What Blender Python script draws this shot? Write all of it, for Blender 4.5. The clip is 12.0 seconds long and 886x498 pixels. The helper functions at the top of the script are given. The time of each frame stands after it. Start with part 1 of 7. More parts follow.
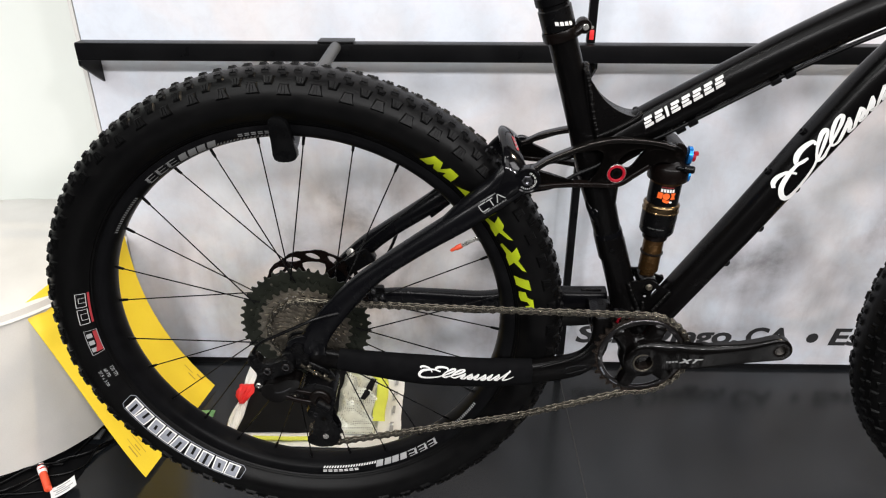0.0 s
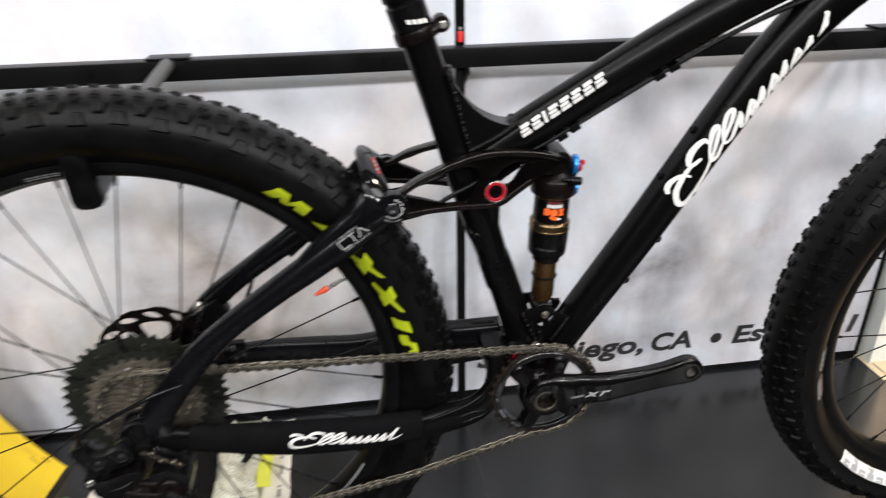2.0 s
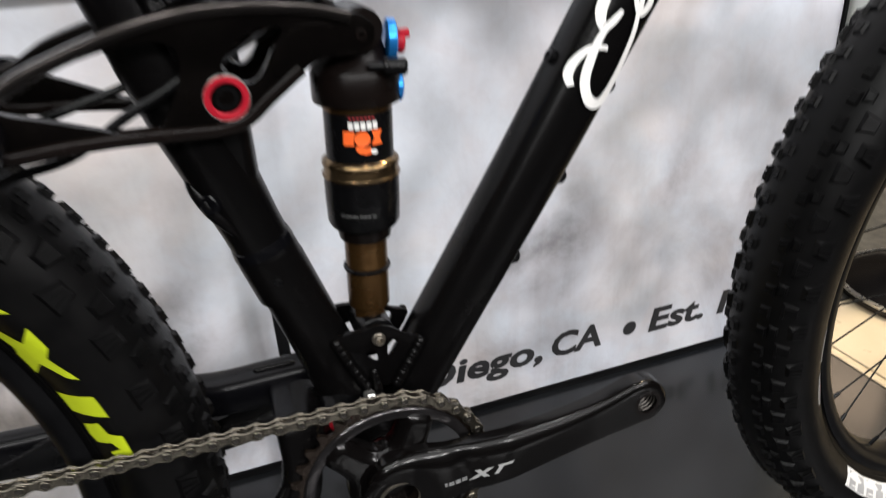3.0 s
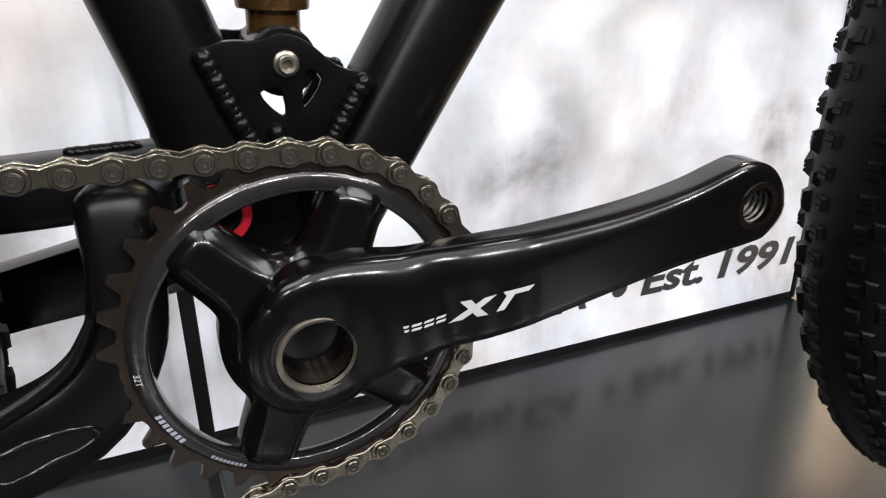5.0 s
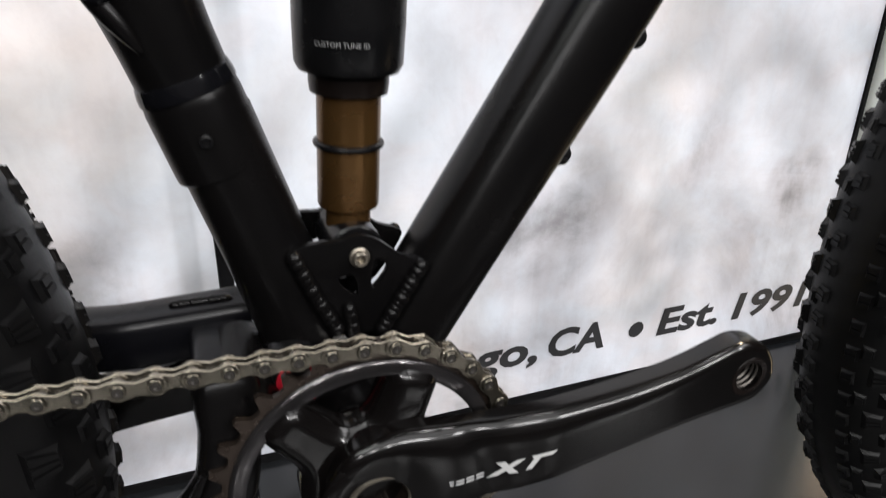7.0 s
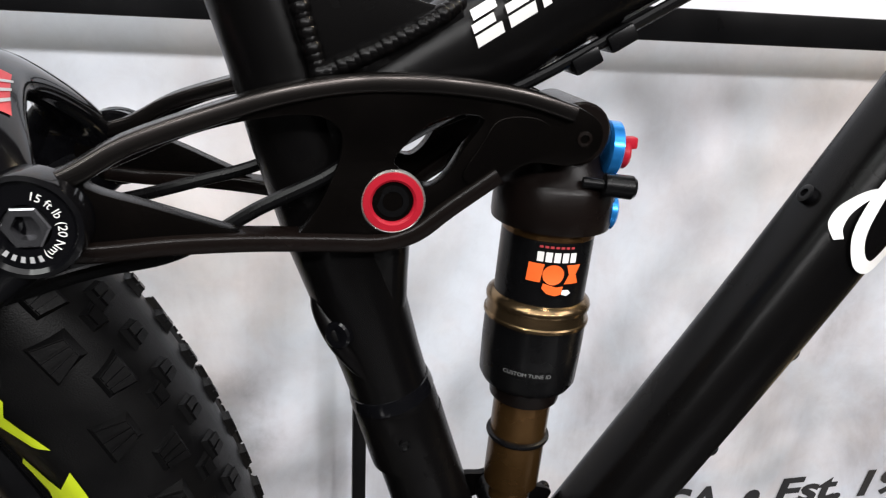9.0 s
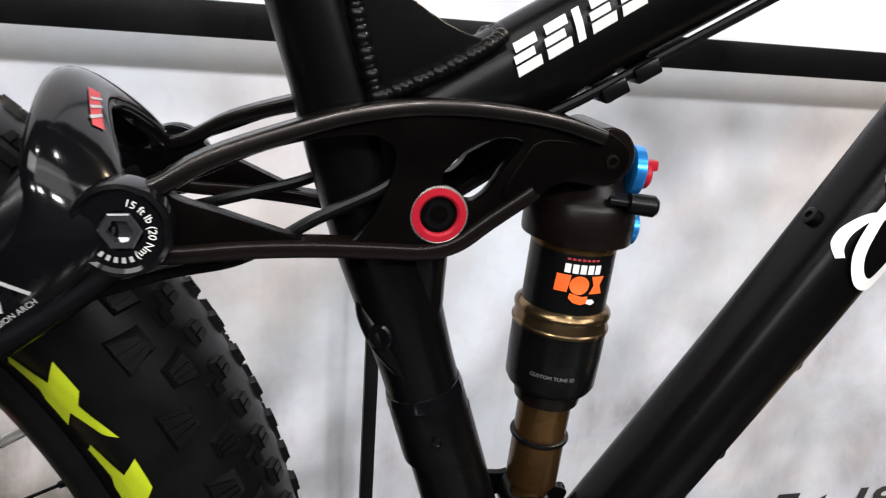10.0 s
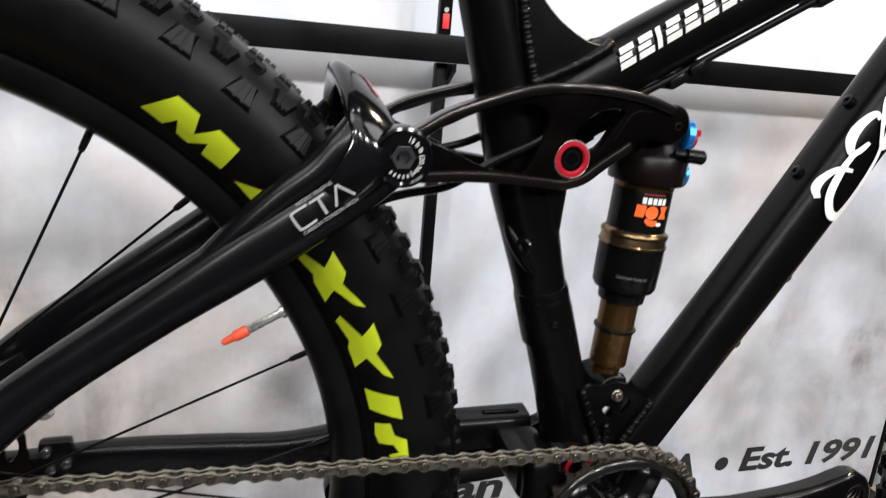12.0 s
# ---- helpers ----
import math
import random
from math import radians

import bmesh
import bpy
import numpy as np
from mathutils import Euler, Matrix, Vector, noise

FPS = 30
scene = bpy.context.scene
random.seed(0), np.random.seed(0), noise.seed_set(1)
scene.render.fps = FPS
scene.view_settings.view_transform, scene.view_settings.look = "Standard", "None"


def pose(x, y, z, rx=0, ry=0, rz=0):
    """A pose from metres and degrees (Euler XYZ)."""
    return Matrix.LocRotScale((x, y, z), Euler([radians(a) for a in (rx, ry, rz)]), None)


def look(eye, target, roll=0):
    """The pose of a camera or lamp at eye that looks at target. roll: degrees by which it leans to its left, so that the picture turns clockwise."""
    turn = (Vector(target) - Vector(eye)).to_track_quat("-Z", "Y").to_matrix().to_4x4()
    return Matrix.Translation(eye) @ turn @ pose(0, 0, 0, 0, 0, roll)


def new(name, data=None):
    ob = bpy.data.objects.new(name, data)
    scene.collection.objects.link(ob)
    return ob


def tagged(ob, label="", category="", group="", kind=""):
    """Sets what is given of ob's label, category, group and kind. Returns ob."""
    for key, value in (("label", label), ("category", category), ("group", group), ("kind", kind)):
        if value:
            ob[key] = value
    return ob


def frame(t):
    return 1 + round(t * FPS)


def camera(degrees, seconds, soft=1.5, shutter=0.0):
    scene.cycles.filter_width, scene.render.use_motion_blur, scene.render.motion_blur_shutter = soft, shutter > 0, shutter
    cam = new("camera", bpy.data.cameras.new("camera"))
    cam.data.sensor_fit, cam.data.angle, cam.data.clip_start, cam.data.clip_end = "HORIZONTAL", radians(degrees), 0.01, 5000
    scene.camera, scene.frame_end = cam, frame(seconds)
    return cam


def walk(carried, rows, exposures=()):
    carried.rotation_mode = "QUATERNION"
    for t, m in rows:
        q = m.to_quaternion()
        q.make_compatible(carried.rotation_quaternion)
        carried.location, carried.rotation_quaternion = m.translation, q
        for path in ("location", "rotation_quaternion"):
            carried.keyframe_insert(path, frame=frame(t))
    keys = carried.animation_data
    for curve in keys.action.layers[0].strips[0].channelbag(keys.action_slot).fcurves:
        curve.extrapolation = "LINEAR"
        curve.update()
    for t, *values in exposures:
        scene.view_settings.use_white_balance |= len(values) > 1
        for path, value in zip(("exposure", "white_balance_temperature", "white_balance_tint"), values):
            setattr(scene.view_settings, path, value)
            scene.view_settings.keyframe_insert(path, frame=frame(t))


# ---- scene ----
cam = camera(65.0, 12.0, soft=1.15, shutter=0.3)
PATH = [
    (0, (0.2089, -0.8492, 0.9418), (0.1786, 0.9260, 0.0212), 0.11),
    (0.5, (0.2088, -0.8521, 0.9402), (0.1778, 0.9255, 0.0241), 0.38),
    (1, (0.2070, -0.8513, 0.9387), (0.1744, 0.9246, 0.0195), 0.32),
    (1.5, (0.2078, -0.8323, 0.9401), (0.1862, 0.9425, 0.0184), -1.20),
    (1.8, (0.2300, -0.7796, 0.9271), (0.3316, 1.0041, 0.0282), -2.23),
    (2, (0.2596, -0.7195, 0.9086), (0.4983, 1.0534, 0.0143), -1.05),
    (2.2, (0.2965, -0.6474, 0.8839), (0.6653, 1.1121, 0.0075), -0.78),
    (2.5, (0.3383, -0.5465, 0.8340), (0.8188, 1.2077, 0.0023), -1.28),
    (2.8, (0.3748, -0.4529, 0.7647), (0.9085, 1.2847, -0.0694), -2.33),
    (3, (0.3950, -0.4054, 0.7076), (0.9739, 1.3006, -0.1611), -3.33),
    (3.5, (0.4158, -0.3170, 0.5849), (1.0255, 1.3297, -0.3725), -3.69),
    (3.7, (0.4171, -0.3074, 0.5420), (1.0597, 1.3418, -0.3892), -2.87),
    (5.5, (0.4275, -0.2783, 0.4910), (1.1554, 1.4314, -0.2485), -0.18),
    (6, (0.4193, -0.2835, 0.4937), (1.1400, 1.4231, -0.2601), 0.21),
    (6.5, (0.4136, -0.2897, 0.5232), (1.1189, 1.3983, -0.2851), 0.77),
    (7, (0.4089, -0.2932, 0.5845), (1.0813, 1.4082, -0.2236), 0.88),
    (7.5, (0.3979, -0.2803, 0.6435), (1.0371, 1.4732, -0.0753), 1.30),
    (7.7, (0.3966, -0.2773, 0.6645), (1.0080, 1.4983, -0.0235), 1.67),
    (9.3, (0.3694, -0.2877, 0.6960), (0.7621, 1.5727, 0.0758), 3.14),
    (9.5, (0.3670, -0.2909, 0.6941), (0.7597, 1.5769, 0.0965), 3.31),
    (10, (0.3506, -0.3033, 0.6999), (0.7832, 1.5555, 0.1017), 4.24),
    (10.5, (0.3122, -0.3362, 0.7126), (0.7572, 1.5213, 0.1197), 4.87),
    (11, (0.2874, -0.3793, 0.7268), (0.7732, 1.4691, 0.1375), 4.47),
    (11.5, (0.2542, -0.4074, 0.7220), (0.8116, 1.4371, 0.1861), 4.67),
    (12, (0.2103, -0.4248, 0.6794), (0.7920, 1.4187, 0.1663), 4.85),
]
EXPOSURES = [(0, -0.4), (2, -0.27), (3, -0.32), (3.5, -0.1), (5.5, 0.40), (6.5, 0.40), (7.5, -0.2), (9.5, -0.06), (10.5, -0.12), (12, -0.2)]
walk(cam, [(t, look(eye, target, roll)) for t, eye, target, roll in PATH], EXPOSURES)

# ---- light: overhead lamps assumed for the hall, added helpers, and the soft light of the hall ----
world = bpy.data.worlds.new("hall_light")
scene.world = world
world.use_nodes = True
world.node_tree.nodes["Background"].inputs["Color"].default_value = (1.0, 0.98, 0.96, 1)
world.node_tree.nodes["Background"].inputs["Strength"].default_value = 0.17


def ceiling_lamp(eye, target, sx, sy, watts, colour):
    data = bpy.data.lights.new("ceiling_lamp", "AREA")
    data.shape, data.size, data.size_y, data.energy, data.color = "RECTANGLE", sx, sy, watts, colour
    lamp = new("ceiling_lamp", data)
    lamp.matrix_world = look(eye, target)
    return lamp


ceiling_lamp((0.2, -2.3, 3.2), (0.4, 0.37, 0.45), 2.6, 1.7, 44, (1.0, 0.985, 0.99))
for x, watts in ((-2.5, 61), (-0.9, 61), (0.6, 63), (2.0, 74), (3.4, 92)):
    ceiling_lamp((x, -4.3, 2.95), (0.45, 0.40, 0.50), 0.42, 0.30, watts, (1.0, 0.985, 0.985))
# added from the right to brighten that end of banner and floor
ceiling_lamp((2.9, -1.8, 3.1), (1.15, 0.30, 0.2), 1.8, 1.2, 70, (1.0, 0.98, 0.99))
ceiling_lamp((-1.5, -1.5, 3.2), (-0.5, 0.4, 0.4), 1.6, 1.0, 45, (0.97, 1.0, 0.97))
# added to light the unseen front wall that gloss parts reflect
ceiling_lamp((0.4, -3.0, 4.6), (0.4, -4.7, 1.6), 6.0, 0.8, 30, (1.0, 0.99, 0.98))
ceiling_lamp((-0.35, -0.9, 3.0), (0.3, 0.2, 0.4), 0.14, 0.14, 9, (1.0, 0.99, 0.97))
ceiling_lamp((0.95, -0.75, 3.0), (0.5, 0.2, 0.3), 0.14, 0.14, 9, (1.0, 0.99, 0.97))
ceiling_lamp((2.2, 0.25, 2.6), (1.6, 0.22, 0.0), 0.2, 0.2, 80, (1.0, 0.82, 0.56))
# unseen warm lamp added beyond the banner for the glare on the floor
ceiling_lamp((3.7, 2.2, 2.1), (1.3, 0.26, 0.0), 0.9, 0.7, 12, (1.0, 0.76, 0.55))


# ---- materials ----
def mat(name, col, rough=0.5, metal=0.0, col2=None, scale=25.0, bump=0.0, bscale=400.0, rvar=0.12, coat=0.0, spec=0.5):
    """A surface with two scales of colour change, uneven gloss and fine relief."""
    m = bpy.data.materials.new(name)
    m.use_nodes = True
    nt = m.node_tree
    n, l = nt.nodes, nt.links
    b = n["Principled BSDF"]
    co = n.new("ShaderNodeTexCoord")
    big = n.new("ShaderNodeTexNoise")
    big.inputs["Scale"].default_value, big.inputs["Detail"].default_value = scale, 5
    fine = n.new("ShaderNodeTexNoise")
    fine.inputs["Scale"].default_value, fine.inputs["Detail"].default_value = bscale, 3
    l.new(co.outputs["Object"], big.inputs["Vector"])
    l.new(co.outputs["Object"], fine.inputs["Vector"])
    mix = n.new("ShaderNodeMix")
    mix.data_type = "RGBA"
    c2 = col2 or tuple(min(1, c * 1.25 + 0.003) for c in col)
    mix.inputs["A"].default_value, mix.inputs["B"].default_value = (*col, 1), (*c2, 1)
    ad = n.new("ShaderNodeMath")
    ad.operation = "MULTIPLY_ADD"
    l.new(fine.outputs["Fac"], ad.inputs[0])
    ad.inputs[1].default_value = 0.4
    sub = n.new("ShaderNodeMath")
    sub.operation = "MULTIPLY_ADD"
    l.new(big.outputs["Fac"], sub.inputs[0])
    sub.inputs[1].default_value, sub.inputs[2].default_value = 1.6, -0.5
    l.new(sub.outputs[0], ad.inputs[2])
    l.new(ad.outputs[0], mix.inputs["Factor"])
    l.new(mix.outputs["Result"], b.inputs["Base Color"])
    rr = n.new("ShaderNodeMapRange")
    rr.inputs["To Min"].default_value, rr.inputs["To Max"].default_value = max(0.02, rough - rvar), min(1, rough + rvar)
    l.new(big.outputs["Fac"], rr.inputs["Value"])
    l.new(rr.outputs["Result"], b.inputs["Roughness"])
    b.inputs["Metallic"].default_value = metal
    b.inputs["Coat Weight"].default_value = coat
    b.inputs["Coat Roughness"].default_value = 0.06
    b.inputs["Specular IOR Level"].default_value = spec
    if bump:
        bp = n.new("ShaderNodeBump")
        bp.inputs["Strength"].default_value, bp.inputs["Distance"].default_value = bump, 0.0006
        l.new(fine.outputs["Fac"], bp.inputs["Height"])
        l.new(bp.outputs["Normal"], b.inputs["Normal"])
    return m


M_FRAME = mat("satin_black_paint", (0.0018, 0.0017, 0.0018), 0.26, 0.0, (0.0026, 0.0023, 0.0023), 30, 0.09, 2500, 0.05, spec=0.12)
M_ANOD = mat("black_anodised_aluminium", (0.0028, 0.0021, 0.0019), 0.26, 0.0, (0.006, 0.0038, 0.0032), 40, 0.15, 1800, 0.07, spec=0.15)
M_CARBON = mat("gloss_black_carbon", (0.0018, 0.0018, 0.0024), 0.10, 0.0, (0.003, 0.003, 0.0036), 25, 0.0, 900, 0.04, spec=0.3)
M_STAY = mat("satin_black_carbon", (0.0020, 0.0020, 0.0027), 0.27, 0.0, (0.003, 0.003, 0.0038), 25, 0.0, 900, 0.05, spec=0.2)
M_RUBBER = mat("tyre_rubber", (0.0013, 0.0013, 0.0015), 0.40, 0.0, (0.0034, 0.0032, 0.0032), 60, 0.22, 1600, 0.12, spec=0.14)
M_RIM = mat("black_rim", (0.0022, 0.0022, 0.0026), 0.34, 0.0, None, 40, 0.1, 1500, 0.08, spec=0.06)
M_BLACK = mat("black_plastic", (0.0022, 0.0022, 0.0025), 0.27, 0.0, (0.0032, 0.0031, 0.0033), 50, 0.06, 900, 0.08, spec=0.17)
M_GLOSS = mat("polished_black_crank", (0.0013, 0.0011, 0.0011), 0.17, 0.0, (0.0024, 0.0019, 0.0018), 30, 0.0, 1800, 0.04, coat=0.0, spec=0.26)
M_NEOPRENE = mat("black_neoprene", (0.002, 0.002, 0.0024), 0.8, 0.0, None, 80, 0.6, 2200, 0.08, spec=0.05)
M_CHAIN = mat("nickel_chain", (0.205, 0.185, 0.150), 0.22, 0.92, (0.105, 0.093, 0.074), 120, 0.2, 900, 0.1)
M_HOOK = mat("black_moulded_rubber", (0.0014, 0.0014, 0.0016), 0.22, 0.0, None, 60, 0.2, 900, 0.05, spec=0.1)
M_STANDFOOT = mat("polished_black_foot", (0.02, 0.018, 0.018), 0.12, 0.6, None, 20, 0.0, 900, 0.04)
# black of the disc inside each chain rivet ring
M_PINDISC = mat("black_pin_disc", (0.01, 0.009, 0.008), 0.5)
# black anodising lightened to carry the sheen of the upward edge
M_FLANGE = mat("lit_edge_black_anodised", (0.0260, 0.0236, 0.0226), 0.22, 0.92, (0.0330, 0.0288, 0.0270), 40, 0.03, 1800, 0.06)
# the brown cast stands in for a warm reflection in gloss black
M_LINK = mat("warm_sheen_black_anodised", (0.0052, 0.0045, 0.0042), 0.26, 0.8, (0.0076, 0.0060, 0.0054), 40, 0.03, 1800, 0.06, spec=0.15)
M_SOCKET = mat("polished_dark_steel", (0.16, 0.16, 0.17), 0.14, 0.9, None, 60, 0.0, 900, 0.04)
M_PIN = mat("chain_pin", (0.05, 0.045, 0.04), 0.4, 0.8, None, 200)
M_STEEL = mat("steel", (0.62, 0.60, 0.57), 0.28, 0.85, None, 90, 0.1, 900, 0.08)
M_COG = mat("dark_sprocket_steel", (0.035, 0.038, 0.028), 0.36, 0.7, (0.016, 0.018, 0.014), 60, 0.2, 900, 0.1)
M_COGL = mat("bright_sprocket_steel", (0.30, 0.27, 0.22), 0.30, 0.85, (0.10, 0.088, 0.075), 90, 0.2, 900, 0.1)
M_RING = mat("worn_grey_chainring", (0.072, 0.067, 0.069), 0.15, 0.85, (0.020, 0.018, 0.018), 55, 0.15, 900, 0.06, coat=0.3)
M_INK = mat("faint_brown_ink", (0.42, 0.27, 0.03), 0.5)
M_BROWN = mat("worn_tooth_edge", (0.024, 0.017, 0.013), 0.26, 0.75, None, 120)
M_DARKRED = mat("dark_red_seal", (0.10, 0.006, 0.008), 0.5)
M_GOLD = mat("bronze_coated_tube", (0.118, 0.062, 0.019), 0.26, 0.78, (0.085, 0.043, 0.015), 30, 0.1, 1500, 0.06)
M_BRASS = mat("polished_bronze_collar", (0.15, 0.10, 0.052), 0.22, 0.95, None, 40, 0.0, 900, 0.05)
M_RED = mat("red_anodised", (0.30, 0.008, 0.018), 0.34, 0.0, (0.35, 0.012, 0.024), 90, spec=0.14)
M_REDD = mat("dark_red_print", (0.34, 0.03, 0.035), 0.5)
M_BLUE = mat("blue_anodised", (0.02, 0.22, 0.62), 0.25, 0.7, None, 60)
M_ORANGE = mat("orange_print", (0.75, 0.11, 0.015), 0.45)
M_CAP = mat("orange_red_cap", (0.72, 0.08, 0.03), 0.45)
M_WHITE = mat("white_print", (0.78, 0.77, 0.74), 0.4, 0.0, (0.72, 0.71, 0.69), 60)
M_GREYP = mat("grey_print", (0.30, 0.30, 0.30), 0.5, 0.0, None, 60)
# grey of the shock lettering, and the rim print dimmed where it slants away
M_INKDIM = mat("faint_and_dimmed_print", (0.13, 0.13, 0.13), 0.5, 0.0, None, 60)
M_FILLP = mat("mid_grey_print", (0.20, 0.21, 0.24), 0.5, 0.0, None, 60)
M_SILVERP = mat("silver_print", (0.36, 0.36, 0.355), 0.4, 0.2, None, 60)
M_LIME = mat("lime_yellow_print", (0.46, 0.56, 0.01), 0.55, 0.0, (0.42, 0.5, 0.01), 60)
M_BAR = mat("black_powder_coat", (0.003, 0.003, 0.0034), 0.30, 0.0, None, 20, 0.3, 1500, 0.08, spec=0.09)
M_ROD = mat("grey_rubber_sleeve", (0.05, 0.053, 0.057), 0.5, 0.0, None, 60, 0.3, 900)
M_YELLOW = mat("yellow_card", (0.88, 0.66, 0.035), 0.5, 0.0, (0.80, 0.56, 0.025), 9, 0.15, 300, 0.1)
M_TEXT = mat("black_ink", (0.02, 0.02, 0.022), 0.6, 0.0, None, 90)
M_POUF = mat("pale_grey_vinyl", (0.72, 0.70, 0.67), 0.42, 0.0, (0.56, 0.54, 0.51), 7, 0.2, 500, 0.1)
M_SIDE = mat("white_side_panel", (0.84, 0.87, 0.82), 0.5, 0.0, (0.80, 0.82, 0.78), 3, 0.1, 500)
M_PAPER = mat("white_paper", (0.88, 0.88, 0.87), 0.55, 0.0, (0.7, 0.7, 0.69), 14, 0.2, 300)
M_CLOTH = mat("black_cloth", (0.0045, 0.0045, 0.005), 0.8, 0.0, (0.007, 0.007, 0.0075), 40, 0.5, 1500, spec=0.08)
def mesh_material():
    """Silvery knit with rows of small holes."""
    m = mat("silver_mesh_fabric", (0.74, 0.75, 0.66), 0.34, 0.2, (0.48, 0.49, 0.42), 45, 0.6, 900, 0.15)
    n, l = m.node_tree.nodes, m.node_tree.links
    b = n["Principled BSDF"]
    was = b.inputs["Base Color"].links[0].from_socket
    co = n.new("ShaderNodeTexCoord")
    cells = n.new("ShaderNodeTexVoronoi")
    cells.inputs["Scale"].default_value, cells.inputs["Randomness"].default_value = 240.0, 0.22
    l.new(co.outputs["Object"], cells.inputs["Vector"])
    hole = n.new("ShaderNodeMapRange")
    hole.inputs["From Min"].default_value, hole.inputs["From Max"].default_value = 0.26, 0.36
    hole.inputs["To Min"].default_value, hole.inputs["To Max"].default_value = 1.0, 0.0
    l.new(cells.outputs["Distance"], hole.inputs["Value"])
    mix = n.new("ShaderNodeMix")
    mix.data_type = "RGBA"
    mix.inputs["B"].default_value = (0.16, 0.16, 0.13, 1)
    l.new(hole.outputs["Result"], mix.inputs["Factor"])
    l.new(was, mix.inputs["A"])
    l.new(mix.outputs["Result"], b.inputs["Base Color"])
    return m


M_MESH = mesh_material()
M_LIMEC = mat("lime_cloth", (0.62, 0.66, 0.08), 0.6, 0.0, None, 30)
M_REDC = mat("red_ribbon", (0.62, 0.02, 0.02), 0.5, 0.0, None, 40)
M_GREEN = mat("green_wrapper", (0.05, 0.22, 0.06), 0.45, 0.0, (0.25, 0.4, 0.2), 80)
M_TILE = mat("cream_floor_tile", (0.66, 0.56, 0.40), 0.3, 0.0, (0.58, 0.48, 0.33), 12, 0.1, 300)
M_CARPET = mat("dark_grey_carpet", (0.035, 0.034, 0.032), 0.9, 0.0, (0.10, 0.095, 0.085), 45, 1.0, 260)
M_REFLECTOR = mat("grey_reflector_wall", (0.26, 0.26, 0.27), 0.8, 0.0, (0.21, 0.21, 0.22), 1.2)
M_HALL = mat("hall_grey", (0.07, 0.07, 0.072), 0.8, 0.0, (0.05, 0.05, 0.052), 1.5)
M_CEIL = mat("hall_ceiling_grey", (0.06, 0.06, 0.062), 0.9, 0.0, (0.045, 0.045, 0.047), 1.0)


def floor_material():
    """Black laminate with smears and a few pale specks of dust."""
    m = mat("black_floor_laminate", (0.0046, 0.0053, 0.0062), 0.21, 0.0, (0.0105, 0.0120, 0.0143), 6, 0.06, 700, 0.07, spec=0.54)
    n, l = m.node_tree.nodes, m.node_tree.links
    b = n["Principled BSDF"]
    was = b.inputs["Base Color"].links[0].from_socket
    cells = n.new("ShaderNodeTexVoronoi")
    cells.inputs["Scale"].default_value = 11.0
    co = n.new("ShaderNodeTexCoord")
    l.new(co.outputs["Object"], cells.inputs["Vector"])
    dot = n.new("ShaderNodeMath")
    dot.operation, dot.inputs[1].default_value = "LESS_THAN", 0.013
    l.new(cells.outputs["Distance"], dot.inputs[0])
    mix = n.new("ShaderNodeMix")
    mix.data_type = "RGBA"
    mix.inputs["B"].default_value = (0.36, 0.34, 0.31, 1)
    l.new(dot.outputs[0], mix.inputs["Factor"])
    l.new(was, mix.inputs["A"])
    l.new(mix.outputs["Result"], b.inputs["Base Color"])
    return m


